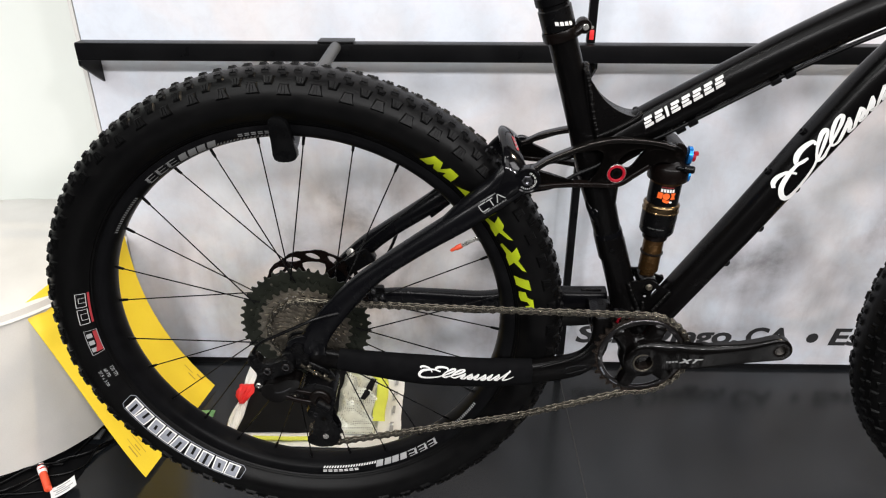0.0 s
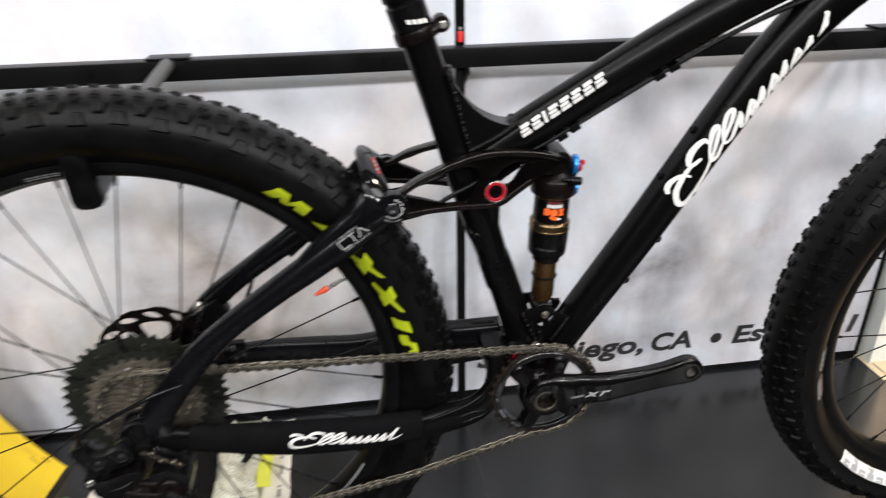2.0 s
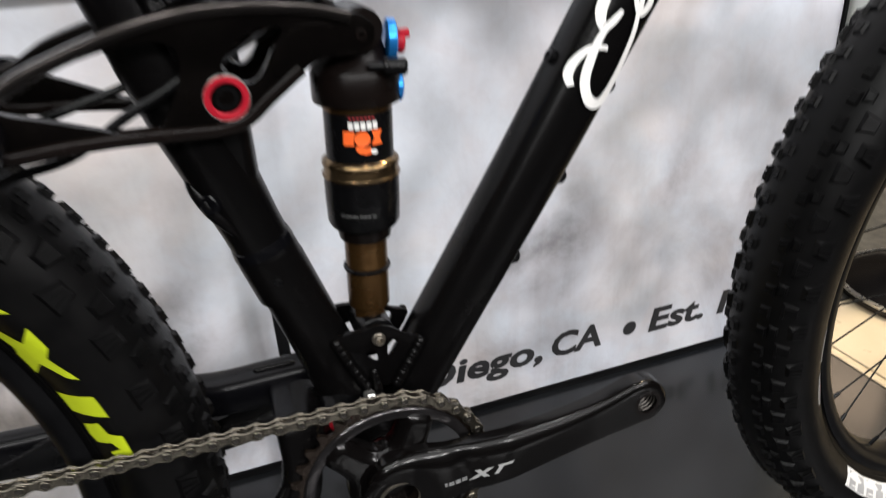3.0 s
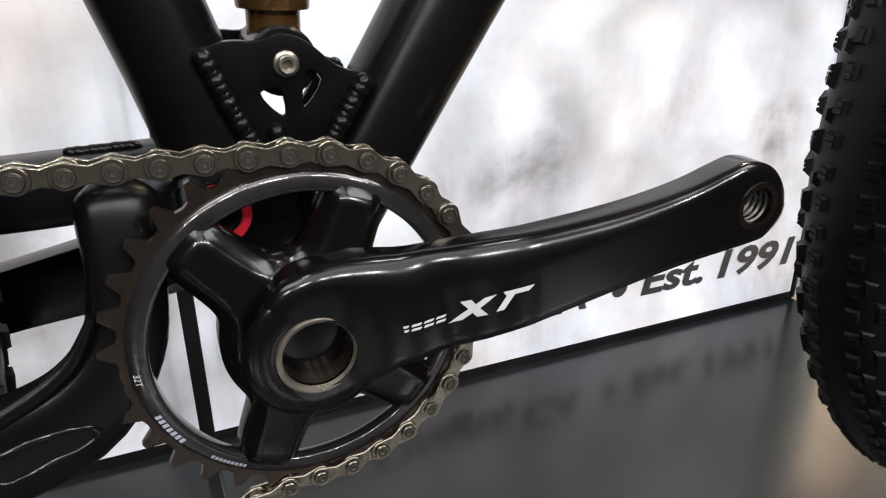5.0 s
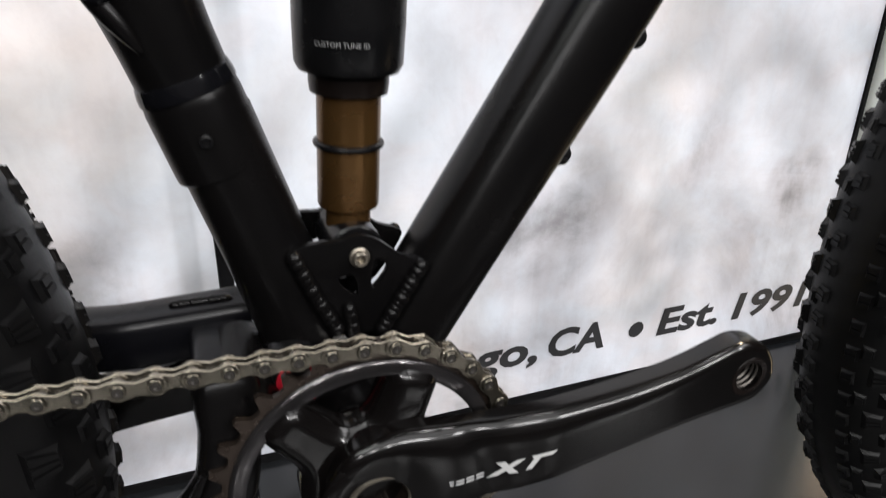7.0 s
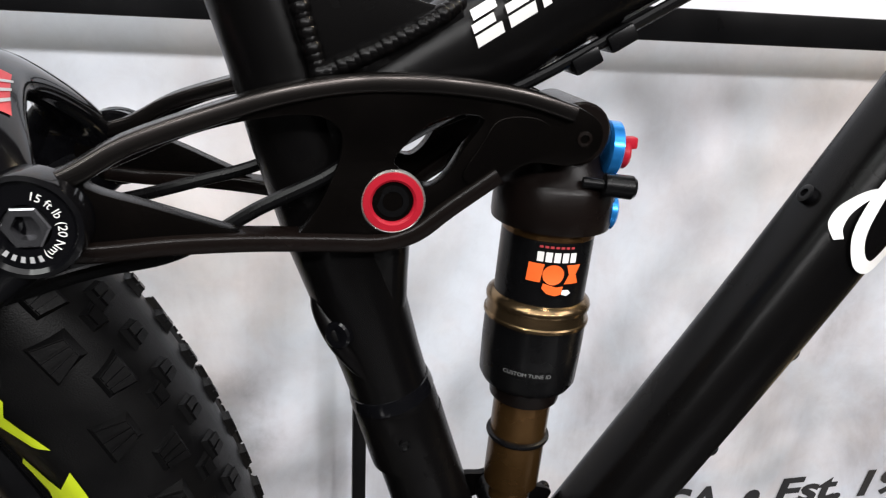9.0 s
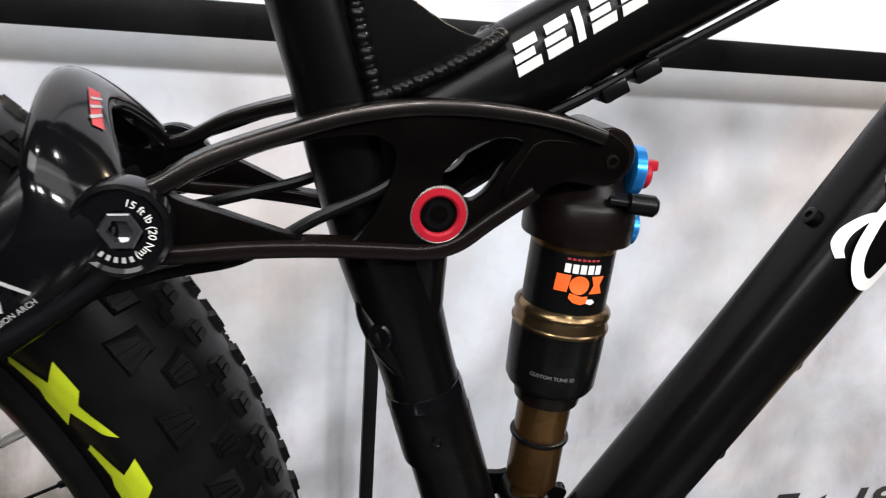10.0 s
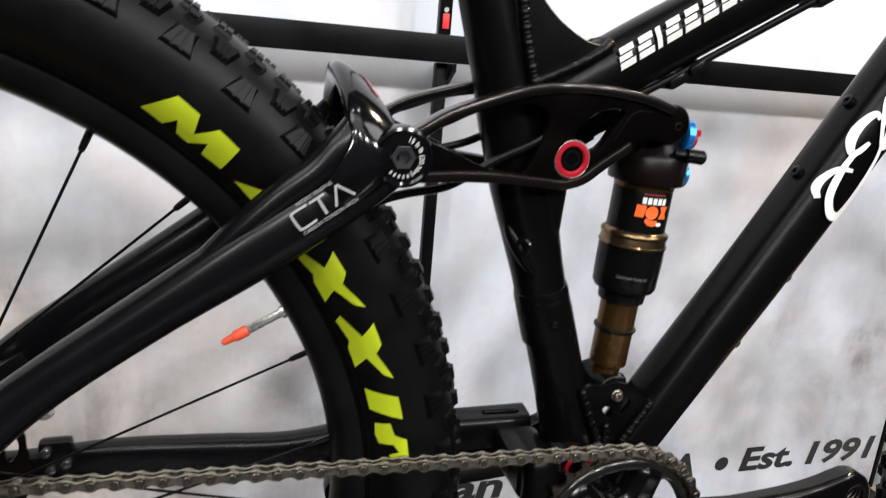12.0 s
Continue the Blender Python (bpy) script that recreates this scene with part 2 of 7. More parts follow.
def banner_material():
    """Printed fabric: a pale misty wood, in greys and browns, with soft dark smudges."""
    m = bpy.data.materials.new("misty_banner_print")
    m.use_nodes = True
    nt = m.node_tree
    n, l = nt.nodes, nt.links
    b = n["Principled BSDF"]
    co = n.new("ShaderNodeTexCoord")
    sep = n.new("ShaderNodeSeparateXYZ")
    l.new(co.outputs["Object"], sep.inputs[0])

    def noise_tex(scale, detail, distort, stretch=(1, 1, 1), rough=0.5):
        mp = n.new("ShaderNodeMapping")
        mp.inputs["Scale"].default_value = stretch
        l.new(co.outputs["Object"], mp.inputs["Vector"])
        t = n.new("ShaderNodeTexNoise")
        t.inputs["Scale"].default_value, t.inputs["Detail"].default_value, t.inputs["Distortion"].default_value = scale, detail, distort
        t.inputs["Roughness"].default_value = rough
        l.new(mp.outputs["Vector"], t.inputs["Vector"])
        return t.outputs["Fac"]

    def math_node(op, a, c=None, d=None):
        k = n.new("ShaderNodeMath")
        k.operation = op
        for i, v in enumerate((a, c, d)):
            if v is None:
                continue
            if isinstance(v, (int, float)):
                k.inputs[i].default_value = v
            else:
                l.new(v, k.inputs[i])
        k.use_clamp = op == "MULTIPLY_ADD"
        return k.outputs[0]

    clouds = noise_tex(5.0, 9, 0.9, rough=0.62)
    mottle = noise_tex(38, 7, 0.4, rough=0.68)
    streaks = noise_tex(9.0, 7, 0.5, (3.2, 1, 0.30), rough=0.6)
    lean = noise_tex(6.0, 7, 0.5, (1.2, 1, 1.0), rough=0.56)
    fac = math_node("MULTIPLY_ADD", clouds, 3.0, -1.22)
    st = math_node("MULTIPLY_ADD", streaks, 3.0, -1.50)
    # the mist lies thinner over the lower half of the print
    low = math_node("MULTIPLY_ADD", sep.outputs["Z"], -1.25, 0.98)
    fac = math_node("MULTIPLY", math_node("MULTIPLY_ADD", fac, 0.50, -0.01), low)
    total = math_node("MULTIPLY_ADD", math_node("MULTIPLY", st, low), 0.20, fac)
    total = math_node("MULTIPLY_ADD", math_node("MULTIPLY_ADD", mottle, 2.6, -1.1), 0.13, total)
    for x, z, r, s in ((0.83, 0.235, 0.085, 0.70), (0.87, 0.29, 0.07, 0.45), (0.76, 0.22, 0.07, 0.35), (1.02, 0.325, 0.06, 0.62), (1.06, 0.36, 0.045, 0.40), (1.235, 0.275, 0.065, 0.85), (1.13, 0.45, 0.05, 0.30), (0.90, 0.375, 0.07, 0.32), (0.80, 0.55, 0.12, 0.20), (0.05, 0.13, 0.16, 0.50), (-0.02, 0.26, 0.24, 0.40), (0.28, 0.32, 0.12, 0.28), (-0.32, 0.25, 0.12, 0.26), (0.30, 0.20, 0.14, 0.34), (0.03, 0.45, 0.14, 0.25), (1.08, 0.24, 0.08, 0.22)):
        dx = math_node("ADD", sep.outputs["X"], -x)
        dz = math_node("ADD", sep.outputs["Z"], -z)
        d2 = math_node("ADD", math_node("MULTIPLY", dx, dx), math_node("MULTIPLY", dz, dz))
        g = math_node("MULTIPLY_ADD", d2, -1 / (r * r), 1.0)
        g = math_node("MULTIPLY", g, math_node("MULTIPLY_ADD", lean, 2.8, -0.95))
        total = math_node("MULTIPLY_ADD", g, s, total)
    ramp = n.new("ShaderNodeValToRGB")
    e = ramp.color_ramp.elements
    e[0].position, e[0].color = 0.0, (0.77, 0.775, 0.805, 1)
    e[1].position, e[1].color = 1.0, (0.150, 0.137, 0.138, 1)
    k = e.new(0.3)
    k.color = (0.61, 0.595, 0.615, 1)
    k = e.new(0.6)
    k.color = (0.364, 0.352, 0.360, 1)
    l.new(total, ramp.inputs["Fac"])
    # faint warm and cool patches in the ink
    hue = n.new("ShaderNodeValToRGB")
    h = hue.color_ramp.elements
    h[0].position, h[0].color = 0.44, (0.90, 0.945, 1.0, 1)
    h[1].position, h[1].color = 0.70, (1.0, 0.955, 0.915, 1)
    l.new(noise_tex(3.4, 6, 0.8), hue.inputs["Fac"])
    tint = n.new("ShaderNodeMix")
    tint.data_type, tint.blend_type = "RGBA", "MULTIPLY"
    tint.inputs["Factor"].default_value = 1.0
    l.new(ramp.outputs["Color"], tint.inputs["A"])
    l.new(hue.outputs["Color"], tint.inputs["B"])
    blush = n.new("ShaderNodeValToRGB")
    h = blush.color_ramp.elements
    h[0].position, h[0].color = 0.40, (0.985, 0.985, 0.985, 1)
    h[1].position, h[1].color = 0.60, (1.0, 0.96, 0.945, 1)
    l.new(noise_tex(9.0, 5, 1.2), blush.inputs["Fac"])
    tint2 = n.new("ShaderNodeMix")
    tint2.data_type, tint2.blend_type = "RGBA", "MULTIPLY"
    tint2.inputs["Factor"].default_value = 1.0
    l.new(tint.outputs["Result"], tint2.inputs["A"])
    l.new(blush.outputs["Color"], tint2.inputs["B"])
    l.new(tint2.outputs["Result"], b.inputs["Base Color"])
    b.inputs["Roughness"].default_value = 0.55
    b.inputs["Specular IOR Level"].default_value = 0.25
    bp = n.new("ShaderNodeBump")
    weave = noise_tex(900, 2, 0)
    bp.inputs["Strength"].default_value, bp.inputs["Distance"].default_value = 0.15, 0.0004
    l.new(weave, bp.inputs["Height"])
    l.new(bp.outputs["Normal"], b.inputs["Normal"])
    return m


M_FLOOR = floor_material()
M_BANNER = banner_material()


# ---- mesh helpers ----
def finish(bm, angle=35):
    bmesh.ops.recalc_face_normals(bm, faces=bm.faces)
    me = bpy.data.meshes.new("mesh")
    bm.to_mesh(me)
    bm.free()
    me.shade_smooth()
    me.set_sharp_from_angle(angle=radians(angle))
    return me


def part(name, bm, material, parent, label="", angle=35):
    me = bm if isinstance(bm, bpy.types.Mesh) else finish(bm, angle)
    me.name = name
    if material is not None and not me.materials:
        me.materials.append(material)
    ob = new(name, me)
    if parent is not None:
        ob.parent = parent
    return tagged(ob, label)


def thing(name, bm, material, label, category, group="", kind="", angle=35):
    return tagged(part(name, bm, material, None, angle=angle), label, category, group, kind)


def empty(name, label, category, m=None, group=""):
    ob = tagged(new(name), label, category, group)
    ob.empty_display_size = 0.02
    if m is not None:
        ob.matrix_world = m
    return ob


def catmull(pts, n=5, closed=False):
    pts = [Vector(p) for p in pts]
    out = []
    k = len(pts)
    for i in range(k if closed else k - 1):
        a, b, c, d = (pts[(i + j) % k] if closed else pts[min(max(i + j, 0), k - 1)] for j in (-1, 0, 1, 2))
        for s in range(n):
            t = s / n
            out.append(0.5 * ((2 * b) + (c - a) * t + (2 * a - 5 * b + 4 * c - d) * t * t + (3 * b - a - 3 * c + d) * t ** 3))
    if not closed:
        out.append(pts[-1])
    return out


def bridge(bm, rings, closed=True, cap=True, loop=False):
    vs = [[bm.verts.new(p) for p in r] for r in rings]
    pairs = list(zip(vs, vs[1:])) + ([(vs[-1], vs[0])] if loop else [])
    m = len(vs[0])
    for a, b in pairs:
        for i in range(m if closed else m - 1):
            j = (i + 1) % m
            bm.faces.new((a[i], a[j], b[j], b[i]))
    if cap and not loop:
        bm.faces.new(vs[0])
        bm.faces.new(vs[-1])
    return vs


def bridge_mesh(rings):
    bm = bmesh.new()
    bridge(bm, rings)
    return bm


def sweep(bm, pts, radii, n=18, cap=True, power=2.0):
    """A tube through pts; each radius is one number or (in the path's plane, across it)."""
    pts = [Vector(p) for p in pts]
    if isinstance(radii, (int, float)):
        radii = [radii] * len(pts)
    rings = []
    prev = None
    for i, p in enumerate(pts):
        t = (pts[min(i + 1, len(pts) - 1)] - pts[max(i - 1, 0)]).normalized()
        side = Vector((0, 1, 0)) if prev is None else prev
        side = side - t * side.dot(t)
        if side.length < 1e-4:
            side = Vector((1, 0, 0)) - t * t.x
        side.normalize()
        prev = side
        up = side.cross(t)
        r = radii[i]
        ra, rb = (r, r) if isinstance(r, (int, float)) else r
        ring = []
        for k in range(n):
            a = 2 * math.pi * k / n
            c, s = math.cos(a), math.sin(a)
            e = 2 / power
            c, s = math.copysign(abs(c) ** e, c), math.copysign(abs(s) ** e, s)
            ring.append(p + up * (ra * c) + side * (rb * s))
        rings.append(ring)
    bridge(bm, rings, cap=cap)
    return bm


def smooth_sweep(bm, pts, radii, steps=5, n=18, power=2.0):
    """As sweep, along a smooth curve through pts."""
    rad = [(r, r) if isinstance(r, (int, float)) else r for r in (radii if isinstance(radii, (list, tuple)) else [radii] * len(pts))]
    six = catmull(pts, steps)
    rr = catmull([Vector((a, b, 0)) for a, b in rad], steps)
    return sweep(bm, six, [(v.x, v.y) for v in rr], n, True, power)


def lathe(bm, origin, axis, profile, n=32, cap=True):
    """profile: (height along axis, radius)."""
    z = Vector(axis).normalized()
    x = (Vector((0, 1, 0)) if abs(z.y) < 0.9 else Vector((1, 0, 0)))
    x = (x - z * x.dot(z)).normalized()
    y = z.cross(x)
    o = Vector(origin)
    rings = [[o + z * h + (x * math.cos(2 * math.pi * k / n) + y * math.sin(2 * math.pi * k / n)) * max(r, 1e-5) for k in range(n)] for h, r in profile]
    bridge(bm, rings, cap=cap)
    return bm


def revolve(bm, profile, n=96, centre=(0, 0, 0)):
    """A closed (radius, y) profile turned about the y axis."""
    c = Vector(centre)
    rings = [[c + Vector((r * math.cos(2 * math.pi * k / n), y, r * math.sin(2 * math.pi * k / n))) for r, y in profile] for k in range(n)]
    bridge(bm, rings, loop=True)
    return bm


def plate(outer, holes=(), y0=-0.005, y1=0.005, bevel=0.0, bend=None, segs=2):
    """A plate with an (x, z) outline and holes, between y0 and y1; bend(x, z) moves it in y."""
    bm = bmesh.new()
    edges = []
    for loop in (outer, *holes):
        vs = [bm.verts.new((p[0], y0, p[1])) for p in loop]
        edges += [bm.edges.new((vs[i], vs[(i + 1) % len(vs)])) for i in range(len(vs))]
    faces = [f for f in bmesh.ops.triangle_fill(bm, use_beauty=True, use_dissolve=False, edges=edges)["geom"] if isinstance(f, bmesh.types.BMFace)]
    ext = bmesh.ops.extrude_face_region(bm, geom=faces)["geom"]
    for v in ext:
        if isinstance(v, bmesh.types.BMVert):
            v.co.y = y1
    bmesh.ops.recalc_face_normals(bm, faces=bm.faces)
    if bevel:
        sharp = [e for e in bm.edges if len(e.link_faces) == 2 and e.calc_face_angle(0) > 1.0 and abs(e.verts[0].co.y - e.verts[1].co.y) < 1e-6]
        bmesh.ops.bevel(bm, geom=sharp, offset=bevel, segments=segs, profile=0.6, affect="EDGES", clamp_overlap=True)
    if bend:
        for v in bm.verts:
            v.co.y += bend(v.co.x, v.co.z)
    return bm


def circle2(cx, cz, r, n=24, a0=0.0):
    return [(cx + r * math.cos(a0 + 2 * math.pi * k / n), cz + r * math.sin(a0 + 2 * math.pi * k / n)) for k in range(n)]


def curve2(pts, n=4):
    return [(v.x, v.y) for v in catmull([Vector((*p, 0)) for p in pts], n, True)]


def box(bm, lo, hi, bevel=0.0, segs=2):
    vs = [bm.verts.new((x, y, z)) for x in (lo[0], hi[0]) for y in (lo[1], hi[1]) for z in (lo[2], hi[2])]
    fs = [bm.faces.new([vs[i] for i in f]) for f in ((0, 1, 3, 2), (4, 6, 7, 5), (0, 4, 5, 1), (2, 3, 7, 6), (0, 2, 6, 4), (1, 5, 7, 3))]
    bmesh.ops.recalc_face_normals(bm, faces=fs)
    if bevel:
        es = list({e for f in fs for e in f.edges})
        bmesh.ops.bevel(bm, geom=es, offset=bevel, segments=segs, profile=0.6, affect="EDGES")
    return bm


def weld(bm, path, r, step=0.0027):
    """A bead of overlapping scales along a path."""
    pts = catmull(path, 80)
    pos, acc = [], 0.0
    last = pts[0]
    for p in pts:
        acc += (p - last).length
        if not pos or acc >= step:
            pos.append(p)
            acc = 0.0
        last = p
    for i, p in enumerate(pos):
        t = (pos[min(i + 1, len(pos) - 1)] - pos[max(i - 1, 0)]).normalized()
        q = t.to_track_quat("Z", "Y").to_matrix().to_4x4()
        rr = r * (1 + 0.08 * math.sin(i * 2.3))
        bmesh.ops.create_uvsphere(bm, u_segments=12, v_segments=8, radius=1, matrix=Matrix.Translation(p) @ q @ Matrix.Rotation(radians(16), 4, "X") @ Matrix.Diagonal((rr, rr, step * 1.45, 1)))
    return bm


def flat(shapes, mapping, cuts=1, lift=0.0):
    """Thin printed shapes: 2-D outlines, filled, split and laid on a surface by mapping(u, v) -> (point, normal)."""
    bm = bmesh.new()
    us, vs = [u for s in shapes for u, _ in s], [v for s in shapes for _, v in s]
    ku, kv = max(us) - min(us), max(vs) - min(vs)
    for s in shapes:
        vs = [bm.verts.new((u / ku, v / kv, 0)) for u, v in s]
        es = [bm.edges.new((vs[i], vs[(i + 1) % len(vs)])) for i in range(len(vs))]
        bmesh.ops.triangle_fill(bm, use_beauty=True, use_dissolve=False, edges=es)
    if cuts:
        bmesh.ops.subdivide_edges(bm, edges=list(bm.edges), cuts=cuts, use_grid_fill=True)
    for v in bm.verts:
        p, nrm = mapping(v.co.x * ku, v.co.y * kv)
        v.co = Vector(p) + Vector(nrm) * lift
    return bm


def ribbon(path, widths, closed=False):
    """A 2-D stroke outline along a smooth path."""
    pts = catmull([Vector((*p, 0)) for p in path], 8)
    n = len(pts)
    quads = []
    for i in range(n):
        t = (pts[min(i + 1, n - 1)] - pts[max(i - 1, 0)]).normalized()
        k = i / (n - 1) * (len(widths) - 1)
        a = int(min(k, len(widths) - 2))
        w = widths[a] + (widths[a + 1] - widths[a]) * (k - a)
        quads.append((pts[i] + Vector((-t.y, t.x, 0)) * w / 2, pts[i] - Vector((-t.y, t.x, 0)) * w / 2))
    return [[(a.x, a.y), (c.x, c.y), (d.x, d.y), (b.x, b.y)] for (a, b), (c, d) in zip([(q[0], q[1]) for q in quads], [(q[0], q[1]) for q in quads[1:]])]


def strokes(quads, mapping, lift=0.0):
    bm = bmesh.new()
    for q in quads:
        vs = []
        for u, v in q:
            p, nrm = mapping(u, v)
            vs.append(bm.verts.new(Vector(p) + Vector(nrm) * lift))
        bm.faces.new(vs)
    bmesh.ops.remove_doubles(bm, verts=bm.verts, dist=1e-6)
    return bm


def lettering(body, size, shear=0.0, bold=0.0):
    """Flat letters from the built-in font as a bmesh in x, y."""
    cu = bpy.data.curves.new("letters", "FONT")
    cu.body, cu.size, cu.shear, cu.offset, cu.resolution_u = body, size, shear, bold, 3
    cu.align_x, cu.align_y = "LEFT", "BOTTOM_BASELINE"
    ob = new("letters", cu)
    dg = bpy.context.evaluated_depsgraph_get()
    me = bpy.data.meshes.new_from_object(ob.evaluated_get(dg))
    bpy.data.objects.remove(ob)
    bm = bmesh.new()
    bm.from_mesh(me)
    bpy.data.meshes.remove(me)
    return bm


def lay(bm, mapping, lift=0.0):
    for v in bm.verts:
        p, nrm = mapping(v.co.x, v.co.y)
        v.co = Vector(p) + Vector(nrm) * lift
    return bm


# ---- the setting ----
def slab(name, lo, hi, material, label, category, bevel=0.0, kind="structure"):
    return thing(name, box(bmesh.new(), lo, hi, bevel), material, label, category, kind=kind)


WALL = 0.409
LIFT = 0.022  # the bike hangs on the wheel hooks, clear of the floor
slab("floor", (-9, -9, -0.06), (9, 9, 0.0), M_FLOOR, "glossy black laminate booth floor with faint smears", "floor")
slab("wall_banner", (-0.457, WALL, 0.012), (1.318, WALL + 0.02, 2.6), M_BANNER, "white display banner printed with a misty grey wood", "wall")
slab("trim_banner_foot", (-0.457, WALL - 0.002, 0.0), (1.318, WALL + 0.02, 0.0105), M_BAR, "black foot strip under the banner", "trim")
slab("wall_left", (-4.0, 0.64, 0.0), (-0.475, 0.66, 2.6), M_SIDE, "plain white panel beside the printed banner", "wall")
slab("trim_banner_edge", (1.3195, WALL - 0.003, 0.0), (1.3255, WALL + 0.02, 2.6), M_BAR, "thin black edge strip of the banner", "trim")
slab("wall_return", (1.330, 0.372, 0.0), (1.378, 0.425, 2.6), M_SIDE, "narrow white return at the end of the banner wall", "wall")
slab("trim_banner_left", (-0.467, WALL + 0.001, 0.0), (-0.460, WALL + 0.02, 2.6), M_POUF, "pale edge strip where the banner ends", "trim")
# unseen walls close the hall; the front one is added for gloss reflections
for n, lo, hi in (("wall_hall_back", (-9, 8.8, 0), (9, 9, 5)), ("wall_hall_front", (-8.8, -5.0, 0), (8.8, -4.8, 5)), ("wall_hall_west", (-9, -8.8, 0), (-8.8, 8.8, 5)), ("wall_hall_east", (8.8, -8.8, 0), (9, 8.8, 5))):
    slab(n, lo, hi, M_REFLECTOR if n == "wall_hall_front" else M_HALL, "plain grey unseen wall added in front for reflections" if n == "wall_hall_front" else "plain grey wall of the exhibition hall", "wall")
# cream tiles beyond the end of the booth floor, and dark carpet behind them
tiles = thing("floor_tiles", box(bmesh.new(), (1.320, -0.22, 0.0005), (3.2, 0.425, 0.002)), M_TILE, "warm cream floor tiles beyond the booth floor", "floor", kind="structure")
tile_mesh = finish(box(bmesh.new(), (0, 0, 0.002), (0.297, 0.297, 0.005), 0.0012, 1))
for i in range(4):
    for j in range(2):
        t = part("floor_tile", tile_mesh, M_TILE, tiles)
        t.location = (1.336 + 0.3 * i, 0.124 - 0.3 * j, 0)
slab("floor_carpet", (1.42, 0.428, 0.0005), (8.5, 8.5, 0.0042), M_CARPET, "dark grey speckled carpet of the hall aisle", "floor")
# a seam in the laminate
seam = plate([(0.4375, 0.0), (0.4388, 0.0), (0.4388, 0.40), (0.4375, 0.40)], (), 0.0002, 0.0008)
for v in seam.verts:
    v.co = Vector((v.co.x + 0.005 + (v.co.z - 0.2) * -0.011, v.co.z, v.co.y))
thing("trim_floor_seam", seam, M_TEXT, "thin dark joint between two floor boards", "trim", kind="structure")

# the line of print along the foot of the banner
words = bmesh.new()
for body, x_from, x_to in (("San", 0.476, 0.597), ("Diego,", 0.622, 0.826), ("CA", 0.842, 0.932), ("\u2022", 0.972, 0.997), ("Est.", 1.021, 1.131), ("1991", 1.159, 1.305)):
    word = lettering(body, 0.0525, 0.15, 0.0017)
    xs = [v.co.x for v in word.verts]
    k = (x_to - x_from) / (max(xs) - min(xs))
    for v in word.verts:
        v.co = Vector((x_from + (v.co.x - min(xs)) * k, WALL - 0.0009, 0.0655 + (v.co.y * 1.12 if len(body) > 1 else 0.018 + (v.co.y - 0.019) * k)))
    me = bpy.data.meshes.new("word")
    word.to_mesh(me)
    word.free()
    words.from_mesh(me)
    bpy.data.meshes.remove(me)
part("banner_print", words, M_TEXT, bpy.data.objects["wall_banner"], "bold black slanted lettering")

# ---- display rack: rail, upright and two wheel hooks ----
rack = empty("display_rack", "black steel wall rack with two rubber-sleeved wheel hooks", "display rack")
rack.location.z = LIFT
part("rail", box(bmesh.new(), (-0.434, 0.337, 0.6585), (1.60, 0.366, 0.6885), 0.0025), M_BAR, rack)
side_plate = [Vector((0, y, z)) for y, z in ((0.3375, 0.6583), (0.3375, 0.650), (0.390, 0.617), (WALL - 0.0005, 0.606), (WALL - 0.0005, 0.6583))]
for name, x in (("end_bracket", -0.4335), ("upright_bracket", 0.4445)):
    part(name, bridge_mesh([[p + Vector((x + d, 0, 0)) for p in side_plate] for d in (0.0, 0.004)]), M_BAR, rack)
part("upright", box(bmesh.new(), (0.429, 0.352, -LIFT), (0.4435, 0.364, 0.658), 0.002), M_BAR, rack)
up = part("upright_top", box(bmesh.new(), (0.429, 0.352, 0.689), (0.4435, 0.364, 2.2), 0.002), M_BAR, rack)
hole = finish(lathe(bmesh.new(), (0.4363, 0.3519, 0), (0, -1, 0), [(0, 0.0024), (0.0004, 0.0028)], 12))
for i in range(10):
    h = part("slot_hole", hole, M_STEEL, up)
    h.location = (0, 0, 0.715 + 0.05 * i)


part("red_tab", box(bmesh.new(), (0.4325, 0.3505, 0.695), (0.4400, 0.3519, 0.711), 0.0004), M_REDC, up, "small red sticker")


def wheel_hook(x, lean):
    bm = bmesh.new()
    smooth_sweep(bm, [(x + lean, 0.34, 0.684), (x + lean * 0.6, 0.22, 0.668), (x + lean * 0.2, 0.10, 0.642), (x + 0.012, 0.0, 0.630), (x + 0.016, -0.048, 0.634)], 0.0094, 6, 16)
    rod = part("hook", bm, M_ROD, rack, "grey rubber-sleeved hook arm")
    outline = curve2([(x + 0.004, 0.629), (x + 0.020, 0.626), (x + 0.0315, 0.632), (x + 0.0285, 0.650), (x + 0.0215, 0.676), (x + 0.004, 0.680), (x + 0.0005, 0.672), (x + 0.002, 0.650)], 3)
    part("hook_end", plate(outline, (), -0.060, -0.0475, 0.003), M_HOOK, rod, "black rubber hook end")
    part("hook_clamp", box(bmesh.new(), (x + lean - 0.03, 0.3345, 0.689), (x + lean + 0.03, 0.3685, 0.693), 0.0015), M_BAR, rod)


wheel_hook(-0.012, 0.02)
wheel_hook(1.150, 0.0)

# ---- the mountain bike; x runs forward from the rear axle, y to its far side ----
bike = empty("mountain_bike", "matt black full-suspension mountain bike with wide knobbly tyres", "bicycle", pose(0, 0, 0.3673 + LIFT, 1.383, -1.571, -0.633))
RTAB = [0.292, 0.297, 0.300, 0.304, 0.312, 0.320, 0.330, 0.340, 0.348, 0.355, 0.360, 0.3628, 0.3638]
YTAB = [0.0185, 0.0205, 0.0235, 0.0262, 0.0335, 0.0380, 0.0395, 0.0385, 0.0350, 0.0285, 0.0200, 0.0100, 0.0]


def tyre_y(r):
    return float(np.interp(r, RTAB, YTAB))


